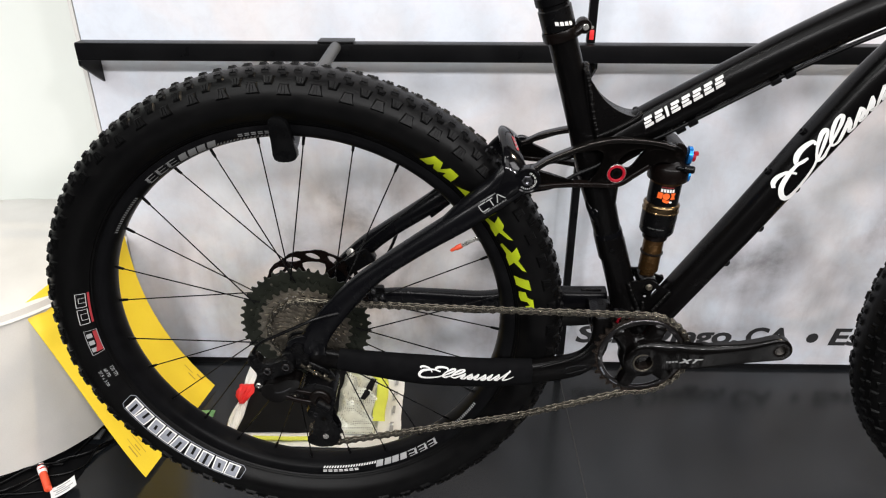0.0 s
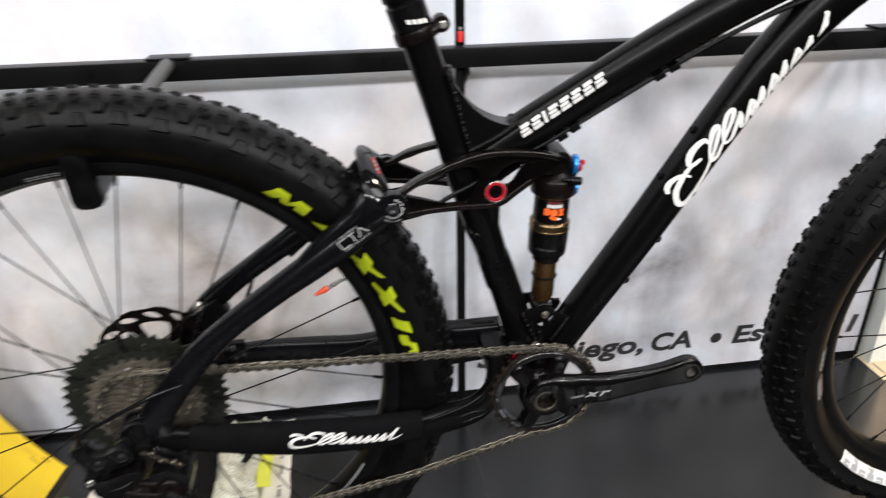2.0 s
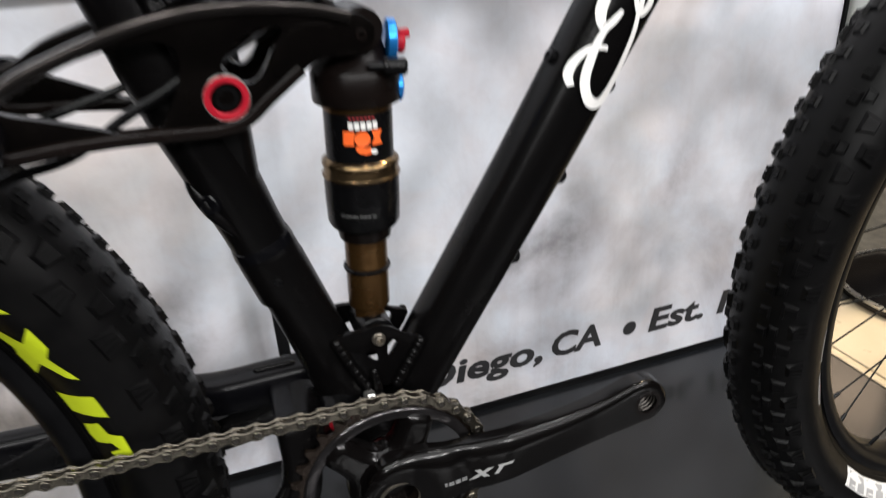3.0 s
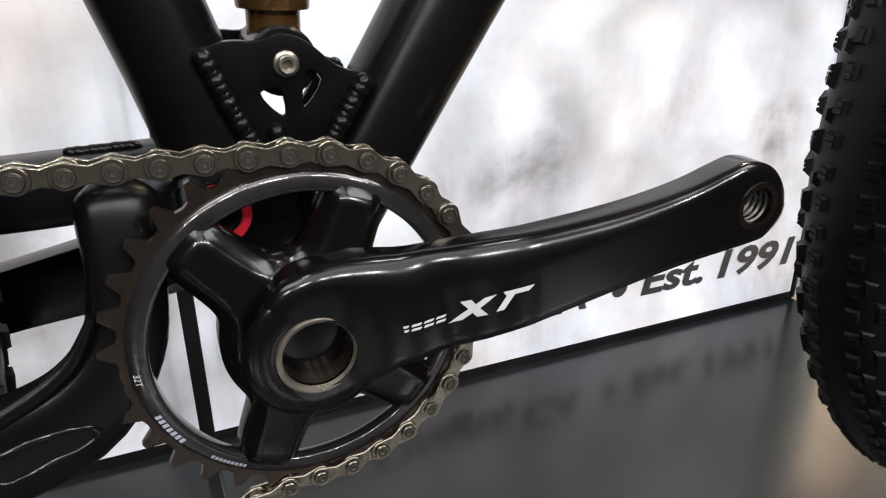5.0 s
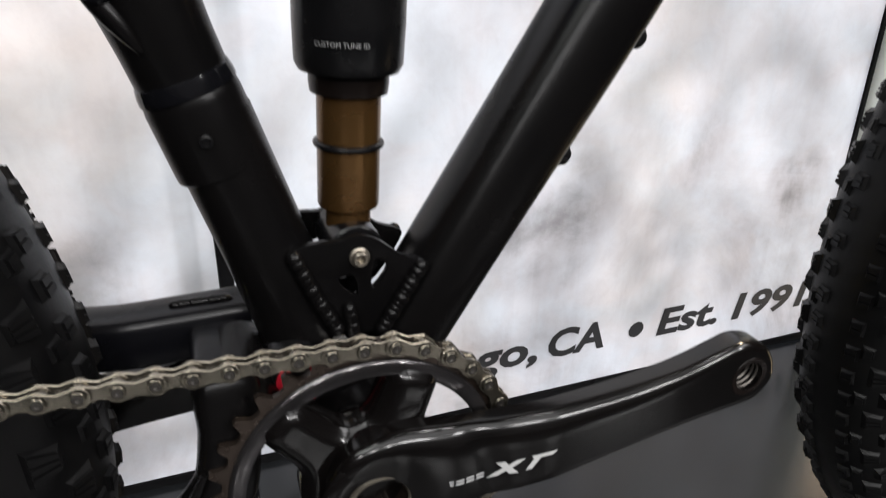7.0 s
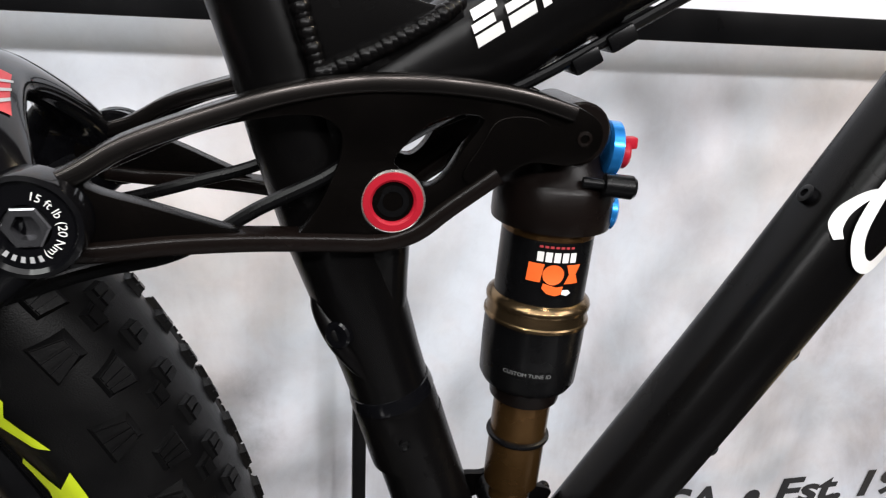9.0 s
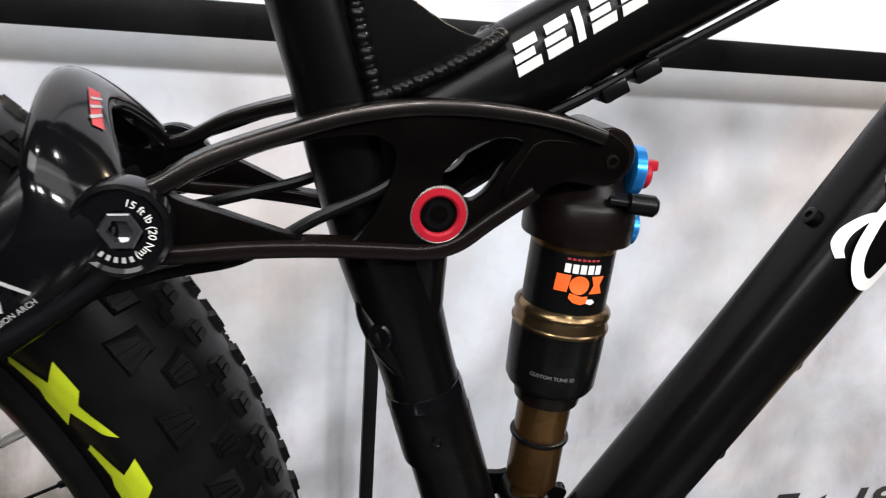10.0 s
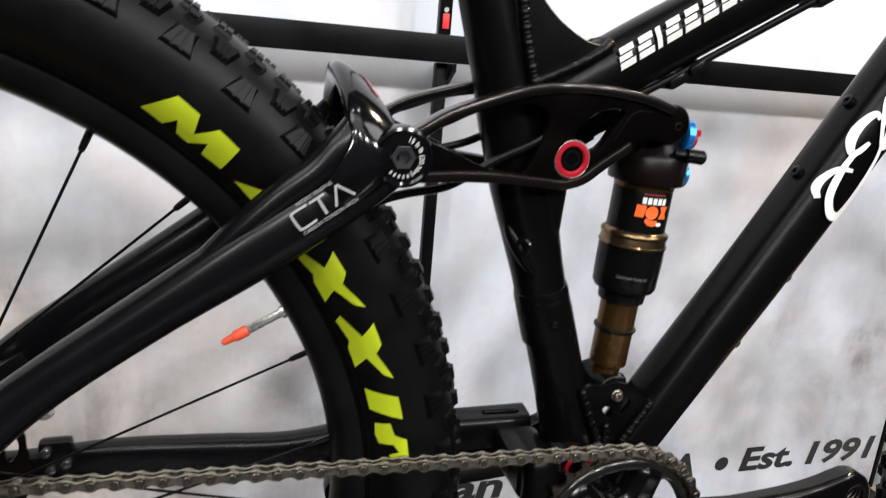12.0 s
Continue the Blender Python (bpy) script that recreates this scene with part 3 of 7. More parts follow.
def on_tyre(side=-1):
    """Tyre side: u is the angle in degrees, v the radius."""
    def f(u, v):
        a = radians(u)
        slope = (tyre_y(v + 0.001) - tyre_y(v - 0.001)) / 0.002
        nrm = Vector((-slope * math.cos(a), side, -slope * math.sin(a))).normalized()
        return (v * math.cos(a), side * tyre_y(v), v * math.sin(a)), nrm
    return f


def knob_mesh(w_in, w_out, h, d, sipes):
    """A tread block: widths along the tyre at its inner and outer edge, h across, d high, cut by sipes."""
    bm = bmesh.new()
    foot, base = 0.0026, d - 0.0013
    hi = [(-w_out / 2, -h / 2), (w_out / 2, -h / 2), (w_in / 2, h / 2), (-w_in / 2, h / 2)]
    lo = [(x + math.copysign(foot, x), y + math.copysign(foot, y)) for x, y in hi]
    bridge(bm, [[Vector((x, y, -0.0025)) for x, y in lo], [Vector((x * 1.03, y * 1.03, base)) for x, y in hi]])
    for k in range(sipes + 1):
        f0, f1 = k / (sipes + 1) + (0.06 if k else 0.0), (k + 1) / (sipes + 1) - (0.06 if k < sipes else 0.0)
        quad = [(w_out * (f0 - 0.5), -h / 2), (w_out * (f1 - 0.5), -h / 2), (w_in * (f1 - 0.5), h / 2), (w_in * (f0 - 0.5), h / 2)]
        if not sipes:
            quad = [(x * 0.88, y * 0.84 - h * 0.04) for x, y in quad]
        bridge(bm, [[Vector((x, y, base - 0.0003)) for x, y in quad], [Vector((x * 0.97, y * 0.97, d)) for x, y in quad]])
    return finish(bm, 30)


KNOBS = {"shoulder": knob_mesh(0.0150, 0.0080, 0.0105, 0.0036, 2), "middle": knob_mesh(0.0076, 0.0122, 0.0092, 0.0036, 2), "inner": knob_mesh(0.0060, 0.0080, 0.0055, 0.0031, 0), "crown": knob_mesh(0.0084, 0.0072, 0.0066, 0.0033, 1)}
for me in KNOBS.values():
    me.materials.append(M_RUBBER)


def knob_pose(theta, r, side):
    a = theta
    y = side * tyre_y(r)
    slope = (tyre_y(r + 0.0008) - tyre_y(r - 0.0008)) / 0.0016
    nrm = Vector((-slope * math.cos(a), side, -slope * math.sin(a)))
    if r > 0.3636:
        nrm = Vector((math.cos(a), 0, math.sin(a)))
    nrm.normalize()
    tan = Vector((-math.sin(a), 0, math.cos(a))) * -side
    acr = nrm.cross(tan)
    m = Matrix((tan, acr, nrm)).transposed().to_4x4()
    m.translation = Vector((r * math.cos(a), y, r * math.sin(a)))
    return m


def wheel(parent, name, spec):
    """Tyre, rim, hub, spokes and valve of one wheel about the y axis."""
    prof = [(r, y) for r, y in zip(RTAB, YTAB)]
    prof = [(p.x, p.y) for p in catmull([Vector((r, y, 0)) for r, y in prof], 2)]
    tyre = part(name + "_tyre", revolve(bmesh.new(), prof + [(r, -y) for r, y in reversed(prof[:-1])] + [(0.300, -0.010), (0.300, 0.010)], 144), M_RUBBER, parent, "wide black knobbly tyre", angle=60)
    pitch = 58
    joined = bmesh.new()
    count = 0
    for k in range(pitch):
        for kind, r, off, side in (("shoulder", 0.3455, 0.0, -1), ("middle", 0.3535, 0.5, -1), ("inner", 0.3585, 0.05, -1), ("crown", 0.3617, 0.15, -1), ("crown", 0.3617, 0.65, -1), ("crown", 0.3617, 0.40, 1), ("crown", 0.3617, 0.9, 1), ("inner", 0.3585, 0.55, 1), ("middle", 0.3535, 0.0, 1), ("shoulder", 0.3455, 0.5, 1)):
            jog = 0.0010 if k % 2 else -0.0010
            th = 2 * math.pi * (k + off) / pitch
            m = knob_pose(th, r + (jog if kind == "shoulder" else 0), side)
            deg = math.degrees(th) % 360
            near = spec["knobs"][0] <= deg <= spec["knobs"][1] and not (side == 1 and kind in ("shoulder", "middle"))
            if near and count < 290:
                kb = part("tread_knob", KNOBS[kind], M_RUBBER, tyre)
                kb.matrix_basis = m
                count += 1
            else:
                tmp = KNOBS[kind].copy()
                tmp.transform(m)
                joined.from_mesh(tmp)
                bpy.data.meshes.remove(tmp)
    tagged(part("tread_pattern", joined, M_RUBBER, tyre), kind="stuff")
    # fine moulded ribs where the tyre meets the rim
    rib = bmesh.new()
    for s in (-1, 1):
        for r in (0.2995, 0.3025):
            y = s * (tyre_y(r) + 0.0003)
            revolve(rib, [(r - 0.0007, y - s * 0.0008), (r, y + s * 0.0006), (r + 0.0007, y - s * 0.0008)], 120)
    part("bead_rib", rib, M_RUBBER, tyre)
    rim_prof = [(0.2765, 0.0), (0.2772, 0.008), (0.2805, 0.0165), (0.2860, 0.0208), (0.2925, 0.0222), (0.2965, 0.0215), (0.2968, 0.0190), (0.2915, 0.0185), (0.2890, 0.012), (0.2885, 0.0)]
    rim = part(name + "_rim", revolve(bmesh.new(), rim_prof + [(r, -y) for r, y in reversed(rim_prof[1:-1])], 128), M_RIM, parent, "black alloy rim with pale print")
    hub = bmesh.new()
    lathe(hub, (0, -0.036, 0), (0, 1, 0), [(0, 0.012), (0.002, 0.026), (0.004, 0.028), (0.007, 0.028), (0.009, 0.020), (0.02, 0.0165), (0.05, 0.0165), (0.06, 0.021), (0.064, 0.028), (0.069, 0.028), (0.072, 0.02), (0.08, 0.014), (0.098, 0.0125)], 32)
    hub_ob = part(name + "_hub", hub, M_BLACK, parent)
    n = 28
    for k in range(n):
        a = radians(spec["phase"] + k * 360 / n)
        j = k + 3
        side = -1 if j % 2 else 1
        turn = radians(78 if (j // 2) % 2 else -78) * side
        p0 = Vector((0.2775 * math.cos(a), side * 0.004, 0.2775 * math.sin(a)))
        ha = a + turn
        p1 = Vector((0.0265 * math.cos(ha), side * 0.0315, 0.0265 * math.sin(ha)))
        d = (p1 - p0).normalized()
        bm = bmesh.new()
        sweep(bm, [p0, p0 + d * 0.006, p0 + d * 0.0125, p0 + d * 0.013, p1], [0.0021, 0.0021, 0.0018, 0.0009, 0.0010], 8)
        part("spoke", bm, M_BLACK, rim)
    va = radians(spec["valve"])
    d = Vector((-math.cos(va), 0, -math.sin(va)))
    d = (d + Vector((math.sin(va), 0, -math.cos(va))) * spec.get("skew", 0.0)).normalized()
    p = Vector((0.277 * math.cos(va), 0, 0.277 * math.sin(va)))
    bm = lathe(bmesh.new(), p, d, [(-0.004, 0.0042), (0.003, 0.0042), (0.0035, 0.0028), (0.027, 0.0027), (0.028, 0.0021)], 16)
    valve = part("valve", bm, M_STEEL, rim, "steel valve stem")
    part("valve_cap", lathe(bmesh.new(), p + d * 0.026, d, [(0, 0.0034), (0.001, 0.0037), (0.009, 0.0035), (0.0095, 0.0026), (0.0165, 0.0022), (0.0175, 0.0012)], 14), M_CAP, valve, "orange-red plastic valve cap")
    return tyre, rim, hub_ob


r_tyre, r_rim, r_hub = wheel(bike, "rear", {"knobs": (0, 215), "phase": 7.2, "valve": 27.2, "skew": 0.01})

# printing on the rear tyre: bold lime shapes and small white panels
T = on_tyre(-1)


def tyre_print(name, shapes, material, label, cuts=2, parent=None, mapping=None):
    return part(name, flat(shapes, mapping or T, cuts, 0.0007), material, parent or r_tyre, label)


def cross_block(a):
    """A squat cross with spread arms, starting at the angle a."""
    return [(a + 0.1, 0.3074), (a - 0.5, 0.3036), (a - 3.3, 0.3060), (a - 4.3, 0.3036), (a - 7.0, 0.3034), (a - 5.7, 0.3118), (a - 8.0, 0.3180), (a - 8.7, 0.3232), (a - 5.3, 0.3180), (a - 4.3, 0.3228), (a - 1.6, 0.3232), (a - 2.9, 0.3140)]


lime = [
    [(55.6, 0.3069), (53.5, 0.3232), (51.1, 0.3222), (50.4, 0.3118), (49.0, 0.3224), (46.5, 0.3216), (46.3, 0.3060), (48.7, 0.3055), (48.9, 0.3126), (50.3, 0.3055), (51.7, 0.3062), (52.3, 0.3128), (53.2, 0.3058)],
    [(44.6, 0.3062), (42.1, 0.3145), (39.0, 0.3222), (38.0, 0.3050), (42.1, 0.3052)],
    cross_block(34.8),
    cross_block(25.7),
    [(15.8, 0.3048), (14.6, 0.3228), (11.7, 0.3228), (12.9, 0.3048)],
]
for s in lime:
    tyre_print("tyre_print", [s], M_LIME, "lime-yellow printed block")
tyre_print("tyre_print", [[(11.0, 0.3062), (11.2, 0.3150), (9.6, 0.3165), (9.0, 0.3232), (5.8, 0.3234), (5.6, 0.3140), (6.9, 0.3120), (7.3, 0.3180), (8.3, 0.3150), (8.2, 0.3070), (9.4, 0.3052)]], M_LIME, "lime-yellow printed block")
# a long outlined panel of white-edged blocks, and two small outlined badges


def outline(pts, w, steps=6):
    """A closed thin stroke round straight-sided points."""
    q = []
    for (a, b), (c, d) in zip(pts, pts[1:] + pts[:1]):
        q += ribbon([(a + (c - a) * k / steps, (b + (d - b) * k / steps) * 190) for k in range(steps + 1)], [w, w])
    return [[(u, v / 190) for u, v in s] for s in q]


panel = outline([(-156.6, 0.3075), (-156.0, 0.3195), (-154.6, 0.3232), (-117.2, 0.3232), (-115.8, 0.3200), (-115.2, 0.3070), (-116.2, 0.3036), (-155.4, 0.3036)], 0.16)
part("tyre_panel", strokes(panel, T, 0.0008), M_FILLP, r_tyre, "thin grey panel outline")
for i in range(9):
    a0 = -155.0 + 4.3 * i
    k = (0.5, -0.3, 0.4, 0.0, -0.3, 0.4, 0.2, 0.5, -0.2)[i]
    tyre_print("tyre_block", [[(a0, 0.3052), (a0 + k, 0.3216), (a0 + 3.7 + k * 0.5, 0.3216), (a0 + 3.8, 0.3052)]], M_WHITE, "white-edged grey printed block", 2)
    part("tyre_block_fill", flat([[(a0 + 0.35, 0.3066), (a0 + 0.35 + k, 0.3202), (a0 + 3.35 + k * 0.5, 0.3202), (a0 + 3.45, 0.3066)]], T, 1, 0.0011), M_FILLP, r_tyre)
    lo, hi = ((0.3085, 0.3204), (0.3064, 0.3150), (0.3110, 0.3165), (0.3064, 0.3130), (0.3100, 0.3204), (0.3064, 0.3160), (0.3064, 0.3204), (0.3105, 0.3165), (0.3064, 0.3140))[i]
    part("tyre_block_gap", flat([[(a0 + 1.45, lo), (a0 + 1.45 + k * 0.7, hi), (a0 + 2.25 + k * 0.7, hi), (a0 + 2.25, lo)]], T, 1, 0.0014), M_RUBBER, r_tyre)
part("tyre_badge", strokes(outline([(-179.8, 0.3040), (-180.0, 0.3172), (-172.4, 0.3172), (-172.8, 0.3040)], 0.13), T, 0.0008), M_GREYP, r_tyre, "thin pale badge outline")
part("tyre_badge_bar", flat([[(-179.0 + 2.2 * i, 0.3098), (-179.0 + 2.2 * i, 0.3158), (-177.7 + 2.2 * i, 0.3158), (-177.7 + 2.2 * i, 0.3098)] for i in range(3)], T, 1, 0.0008), M_GREYP, r_tyre, "pale badge bars")
part("tyre_badge_red", flat([[(-179.5, 0.3046), (-179.5, 0.3085), (-175.6, 0.3085), (-173.2, 0.3120), (-173.2, 0.3046)]], T, 1, 0.0011), M_REDD, r_tyre, "red badge corner")
for u0, u1 in ((168.6, 172.6), (173.4, 177.8)):
    part("tyre_badge", strokes(outline([(u0, 0.3078), (u0, 0.3182), (u1, 0.3182), (u1, 0.3078)], 0.13) + outline([(u0 + 1.3, 0.3078), (u0 + 1.3, 0.3150), (u1 - 1.3, 0.3150), (u1 - 1.3, 0.3078)], 0.10), T, 0.0008), M_WHITE, r_tyre, "white outlined badge mark")
tyre_print("tyre_badge_red", [[(168.4, 0.3038), (168.4, 0.3060), (177.8, 0.3060), (177.8, 0.3038)]], M_REDD, "thin red badge bar")
for i, body in enumerate(("27.5 x 3.00", "60 PSI", "120 TPI")):
    bm = lettering(body, 0.0062)
    lay(bm, lambda u, v, i=i: T(-167.5 + u * 185, 0.3215 - 0.0068 * i - v * 0.9), 0.0008)
    part("tyre_lettering", bm, M_GREYP, r_tyre, "small grey size lettering")

# pale print on the rim: rows of ticks and plain blocks
RIM_R, RIM_Y = [0.2765, 0.2805, 0.2860, 0.2925, 0.2965], [0.0, 0.0165, 0.0208, 0.0222, 0.0215]


def on_rim(u, v):
    a = radians(u)
    return (v * math.cos(a), -float(np.interp(v, RIM_R, RIM_Y)), v * math.sin(a)), (-0.5 * math.cos(a), -0.86, -0.5 * math.sin(a))


# same print twice; the -180 half is darkened for its slanting angle
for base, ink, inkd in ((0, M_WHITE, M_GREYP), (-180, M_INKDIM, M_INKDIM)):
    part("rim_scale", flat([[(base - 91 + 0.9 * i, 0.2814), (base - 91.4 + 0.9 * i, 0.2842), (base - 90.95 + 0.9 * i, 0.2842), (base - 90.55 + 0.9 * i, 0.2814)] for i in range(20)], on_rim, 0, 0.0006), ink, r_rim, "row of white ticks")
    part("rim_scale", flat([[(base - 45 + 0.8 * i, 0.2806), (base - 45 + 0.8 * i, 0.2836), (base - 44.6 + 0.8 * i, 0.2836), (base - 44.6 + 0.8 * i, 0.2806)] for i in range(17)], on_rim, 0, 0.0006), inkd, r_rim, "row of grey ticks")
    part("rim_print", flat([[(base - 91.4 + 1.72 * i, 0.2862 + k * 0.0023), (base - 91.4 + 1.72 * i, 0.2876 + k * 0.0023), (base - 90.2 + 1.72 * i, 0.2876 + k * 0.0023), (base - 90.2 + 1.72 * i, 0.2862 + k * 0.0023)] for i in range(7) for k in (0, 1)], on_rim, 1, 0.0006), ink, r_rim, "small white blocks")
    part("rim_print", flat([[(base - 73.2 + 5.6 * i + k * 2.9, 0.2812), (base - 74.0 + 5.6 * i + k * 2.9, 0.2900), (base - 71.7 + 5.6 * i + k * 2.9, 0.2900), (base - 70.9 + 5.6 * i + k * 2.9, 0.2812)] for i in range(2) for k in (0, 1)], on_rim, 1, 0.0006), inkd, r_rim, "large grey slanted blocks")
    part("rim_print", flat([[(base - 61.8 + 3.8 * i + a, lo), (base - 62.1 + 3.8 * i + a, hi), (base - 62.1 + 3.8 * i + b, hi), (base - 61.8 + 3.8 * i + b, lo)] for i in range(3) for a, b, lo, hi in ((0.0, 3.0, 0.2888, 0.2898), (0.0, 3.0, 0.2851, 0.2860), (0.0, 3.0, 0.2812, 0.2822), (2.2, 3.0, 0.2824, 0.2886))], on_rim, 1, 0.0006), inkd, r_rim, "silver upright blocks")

# ---- cassette, rotor ----
def toothed(r_root, r_tip, teeth, inner, y0, y1, phase=0.0, cut=0.5):
    out = []
    for k in range(teeth):
        a = phase + 2 * math.pi * k / teeth
        s = 2 * math.pi / teeth
        for f, r in ((-0.5, r_root), (-0.29, r_root + 0.1 * (r_tip - r_root)), (-0.08, r_tip), (0.08, r_tip), (0.29, r_root + 0.1 * (r_tip - r_root))):
            out.append((r * math.cos(a + f * s), r * math.sin(a + f * s)))
    return plate(out, [circle2(0, 0, inner, 36)] if inner else (), y0, y1)


cassette = part("cassette", lathe(bmesh.new(), (0, -0.064, 0), (0, 1, 0), [(0, 0.010), (0, 0.0165), (0.002, 0.0175), (0.042, 0.0175)], 28), M_BLACK, bike, "eleven-speed sprocket cluster")
for i, t in enumerate((11, 13, 15, 17, 19, 21, 24, 28, 32, 37, 45)):
    r = 0.00635 / math.sin(math.pi / t)
    y = -0.0600 + 0.00385 * i
    bm = toothed(r - 0.0030, r + 0.0026, t, max(0.012, r - (0.022 if t > 32 else 0.010)), y - 0.0009, y + 0.0009, 0.1 * i)
    part("sprocket", bm, M_COG if t > 32 else M_COGL, cassette, "dark sprocket" if t > 32 else "bright steel sprocket", angle=25)
    if t > 32:
        for k in range(9):
            a = 2 * math.pi * k / 9 + 0.35 * i
            part("shift_ramp", lathe(bmesh.new(), ((r - 0.012) * math.cos(a), y - 0.0006, (r - 0.012) * math.sin(a)), (0, -1, 0), [(0, 0.0017), (0.0008, 0.0017), (0.0012, 0.0008)], 10), M_COGL, cassette)
        for k in range(5):
            a = 2 * math.pi * k / 5 + 0.3
            sp = plate([(0.015 * math.cos(a - 0.25), 0.015 * math.sin(a - 0.25)), ((r - 0.016) * math.cos(a - 0.1), (r - 0.016) * math.sin(a - 0.1)), ((r - 0.016) * math.cos(a + 0.1), (r - 0.016) * math.sin(a + 0.1)), (0.015 * math.cos(a + 0.25), 0.015 * math.sin(a + 0.25))], (), y - 0.001, y + 0.001)
            part("sprocket_arm", sp, M_COG, cassette)
rot_out = []
for k in range(72):
    a = 2 * math.pi * k / 72
    rr = 0.0800 if (k // 3) % 2 else 0.0782
    rot_out.append((rr * math.cos(a), rr * math.sin(a)))
slots = []
for k in range(14):
    a = 2 * math.pi * k / 14
    slots.append(curve2([(rr * math.cos(a + da), rr * math.sin(a + da)) for rr, da in ((0.0655, 0.02), (0.0645, 0.16), (0.0690, 0.30), (0.0735, 0.33), (0.0745, 0.22), (0.0715, 0.10))], 2))
for k in range(7):
    a = 2 * math.pi * k / 7 + 0.2
    slots.append(curve2([(rr * math.cos(a + da), rr * math.sin(a + da)) for rr, da in ((0.030, 0.10), (0.030, 0.60), (0.045, 0.72), (0.0590, 0.72), (0.0600, 0.45), (0.0590, 0.14), (0.045, 0.06))], 2))
part("brake_rotor", plate(rot_out, [circle2(0, 0, 0.02, 24)] + slots, 0.0545, 0.0565), M_ANOD, bike, "dark slotted brake disc", angle=25)
bm = box(bmesh.new(), (0.052, 0.046, 0.052), (0.094, 0.066, 0.078), 0.004)
bmesh.ops.rotate(bm, verts=bm.verts, cent=(0.073, 0.056, 0.065), matrix=Matrix.Rotation(radians(-32), 3, "Y"))
cal = part("brake_caliper", bm, M_BLACK, bike, "black rear brake caliper")
part("caliper_bolt", lathe(bmesh.new(), (0.062, 0.046, 0.080), (-0.3, -1, 0.3), [(0, 0.006), (0.004, 0.006), (0.005, 0.003)], 14), M_STEEL, cal)
part("caliper_bolt", lathe(bmesh.new(), (0.094, 0.046, 0.044), (-0.3, -1, 0.3), [(0, 0.006), (0.004, 0.006), (0.005, 0.003)], 14), M_STEEL, cal)
# ---- frame ----
def seat_x(z):
    return 0.341 + (0.40 - z) * 0.292


seat_tube = part("seat_tube", sweep(bmesh.new(), [(seat_x(z), 0, z) for z in (0.394, 0.38, 0.33, 0.28, 0.25, 0.21, 0.18, 0.15, 0.128)], [0.0172, 0.0172, 0.0175, 0.0185, (0.0205, 0.021), (0.0210, 0.0215), (0.0195, 0.0205), 0.0180, 0.0178], 28), M_FRAME, bike)
bm = sweep(bmesh.new(), [(seat_x(z) + 0.0014, 0, z) for z in (0.120, 0.06, 0.01, -0.03)], [0.0183, (0.0188, 0.0200), (0.021, 0.024), (0.022, 0.027)], 28)
part("seat_tube_foot", bm, M_FRAME, bike, "lower end of the seat tube")
bm = sweep(bmesh.new(), [(seat_x(z), 0, z) for z in (0.1315, 0.1300, 0.1270, 0.1030, 0.1000, 0.0990)], [0.0180, 0.0186, 0.0191, 0.0194, 0.0193, 0.0184], 36)
part("seat_tube_band", bm, M_FRAME, seat_tube, "smooth black band round the seat tube")
bm = smooth_sweep(bmesh.new(), [(seat_x(0.188) - 0.0160, -0.004, 0.188), (seat_x(0.178) - 0.0165, -0.008, 0.178), (seat_x(0.166) - 0.0145, -0.0125, 0.166), (seat_x(0.156) - 0.0110, -0.0145, 0.156), (seat_x(0.148) - 0.0085, -0.0150, 0.148)], [(0.002, 0.003), (0.0044, 0.0050), (0.0046, 0.0052), (0.0036, 0.0042), (0.0016, 0.0024)], 5, 16)
part("seat_tube_boss", bm, M_FRAME, seat_tube)
bm = lathe(bmesh.new(), (seat_x(0.172) - 0.012, -0.0165, 0.170), (-0.55, -0.83, 0.1), [(-0.003, 0.0062), (0.0015, 0.0060), (0.0022, 0.0050), (0.0022, 0.0030), (0.0006, 0.0026), (0.0006, 0.0002)], 20)
part("cable_eye", bm, M_CARBON, seat_tube)
part("pivot_lug", smooth_sweep(bmesh.new(), [(0.396, 0, 0.250), (0.4070, 0, 0.236), (0.4120, 0, 0.222), (0.4130, 0, 0.206), (0.4125, 0, 0.192), (0.4118, 0, 0.176), (0.4120, 0, 0.160)], [(0.006, 0.012), (0.0115, 0.0185), (0.0130, 0.0190), (0.0130, 0.0180), (0.0130, 0.0165), (0.0130, 0.0150), (0.009, 0.012)], 5, 22, 2.6), M_FRAME, seat_tube, "welded pivot housing")
lip = bmesh.new()
lathe(lip, (seat_x(0.131), 0, 0.131), (-0.28, 0, 0.96), [(-0.001, 0.0180), (0.0, 0.0193), (0.0030, 0.0191), (0.0062, 0.0184), (0.0066, 0.0176)], 40)
part("seat_tube_lip", lip, M_CARBON, seat_tube)
part("sleeve_screw", lathe(bmesh.new(), (0.4226, -0.0192, 0.1152), (0, -1, 0), [(0, 0.0026), (0.0015, 0.0026), (0.0018, 0.0018), (0.0008, 0.0012), (0.0008, 0.0002)], 12), M_BLACK, seat_tube)
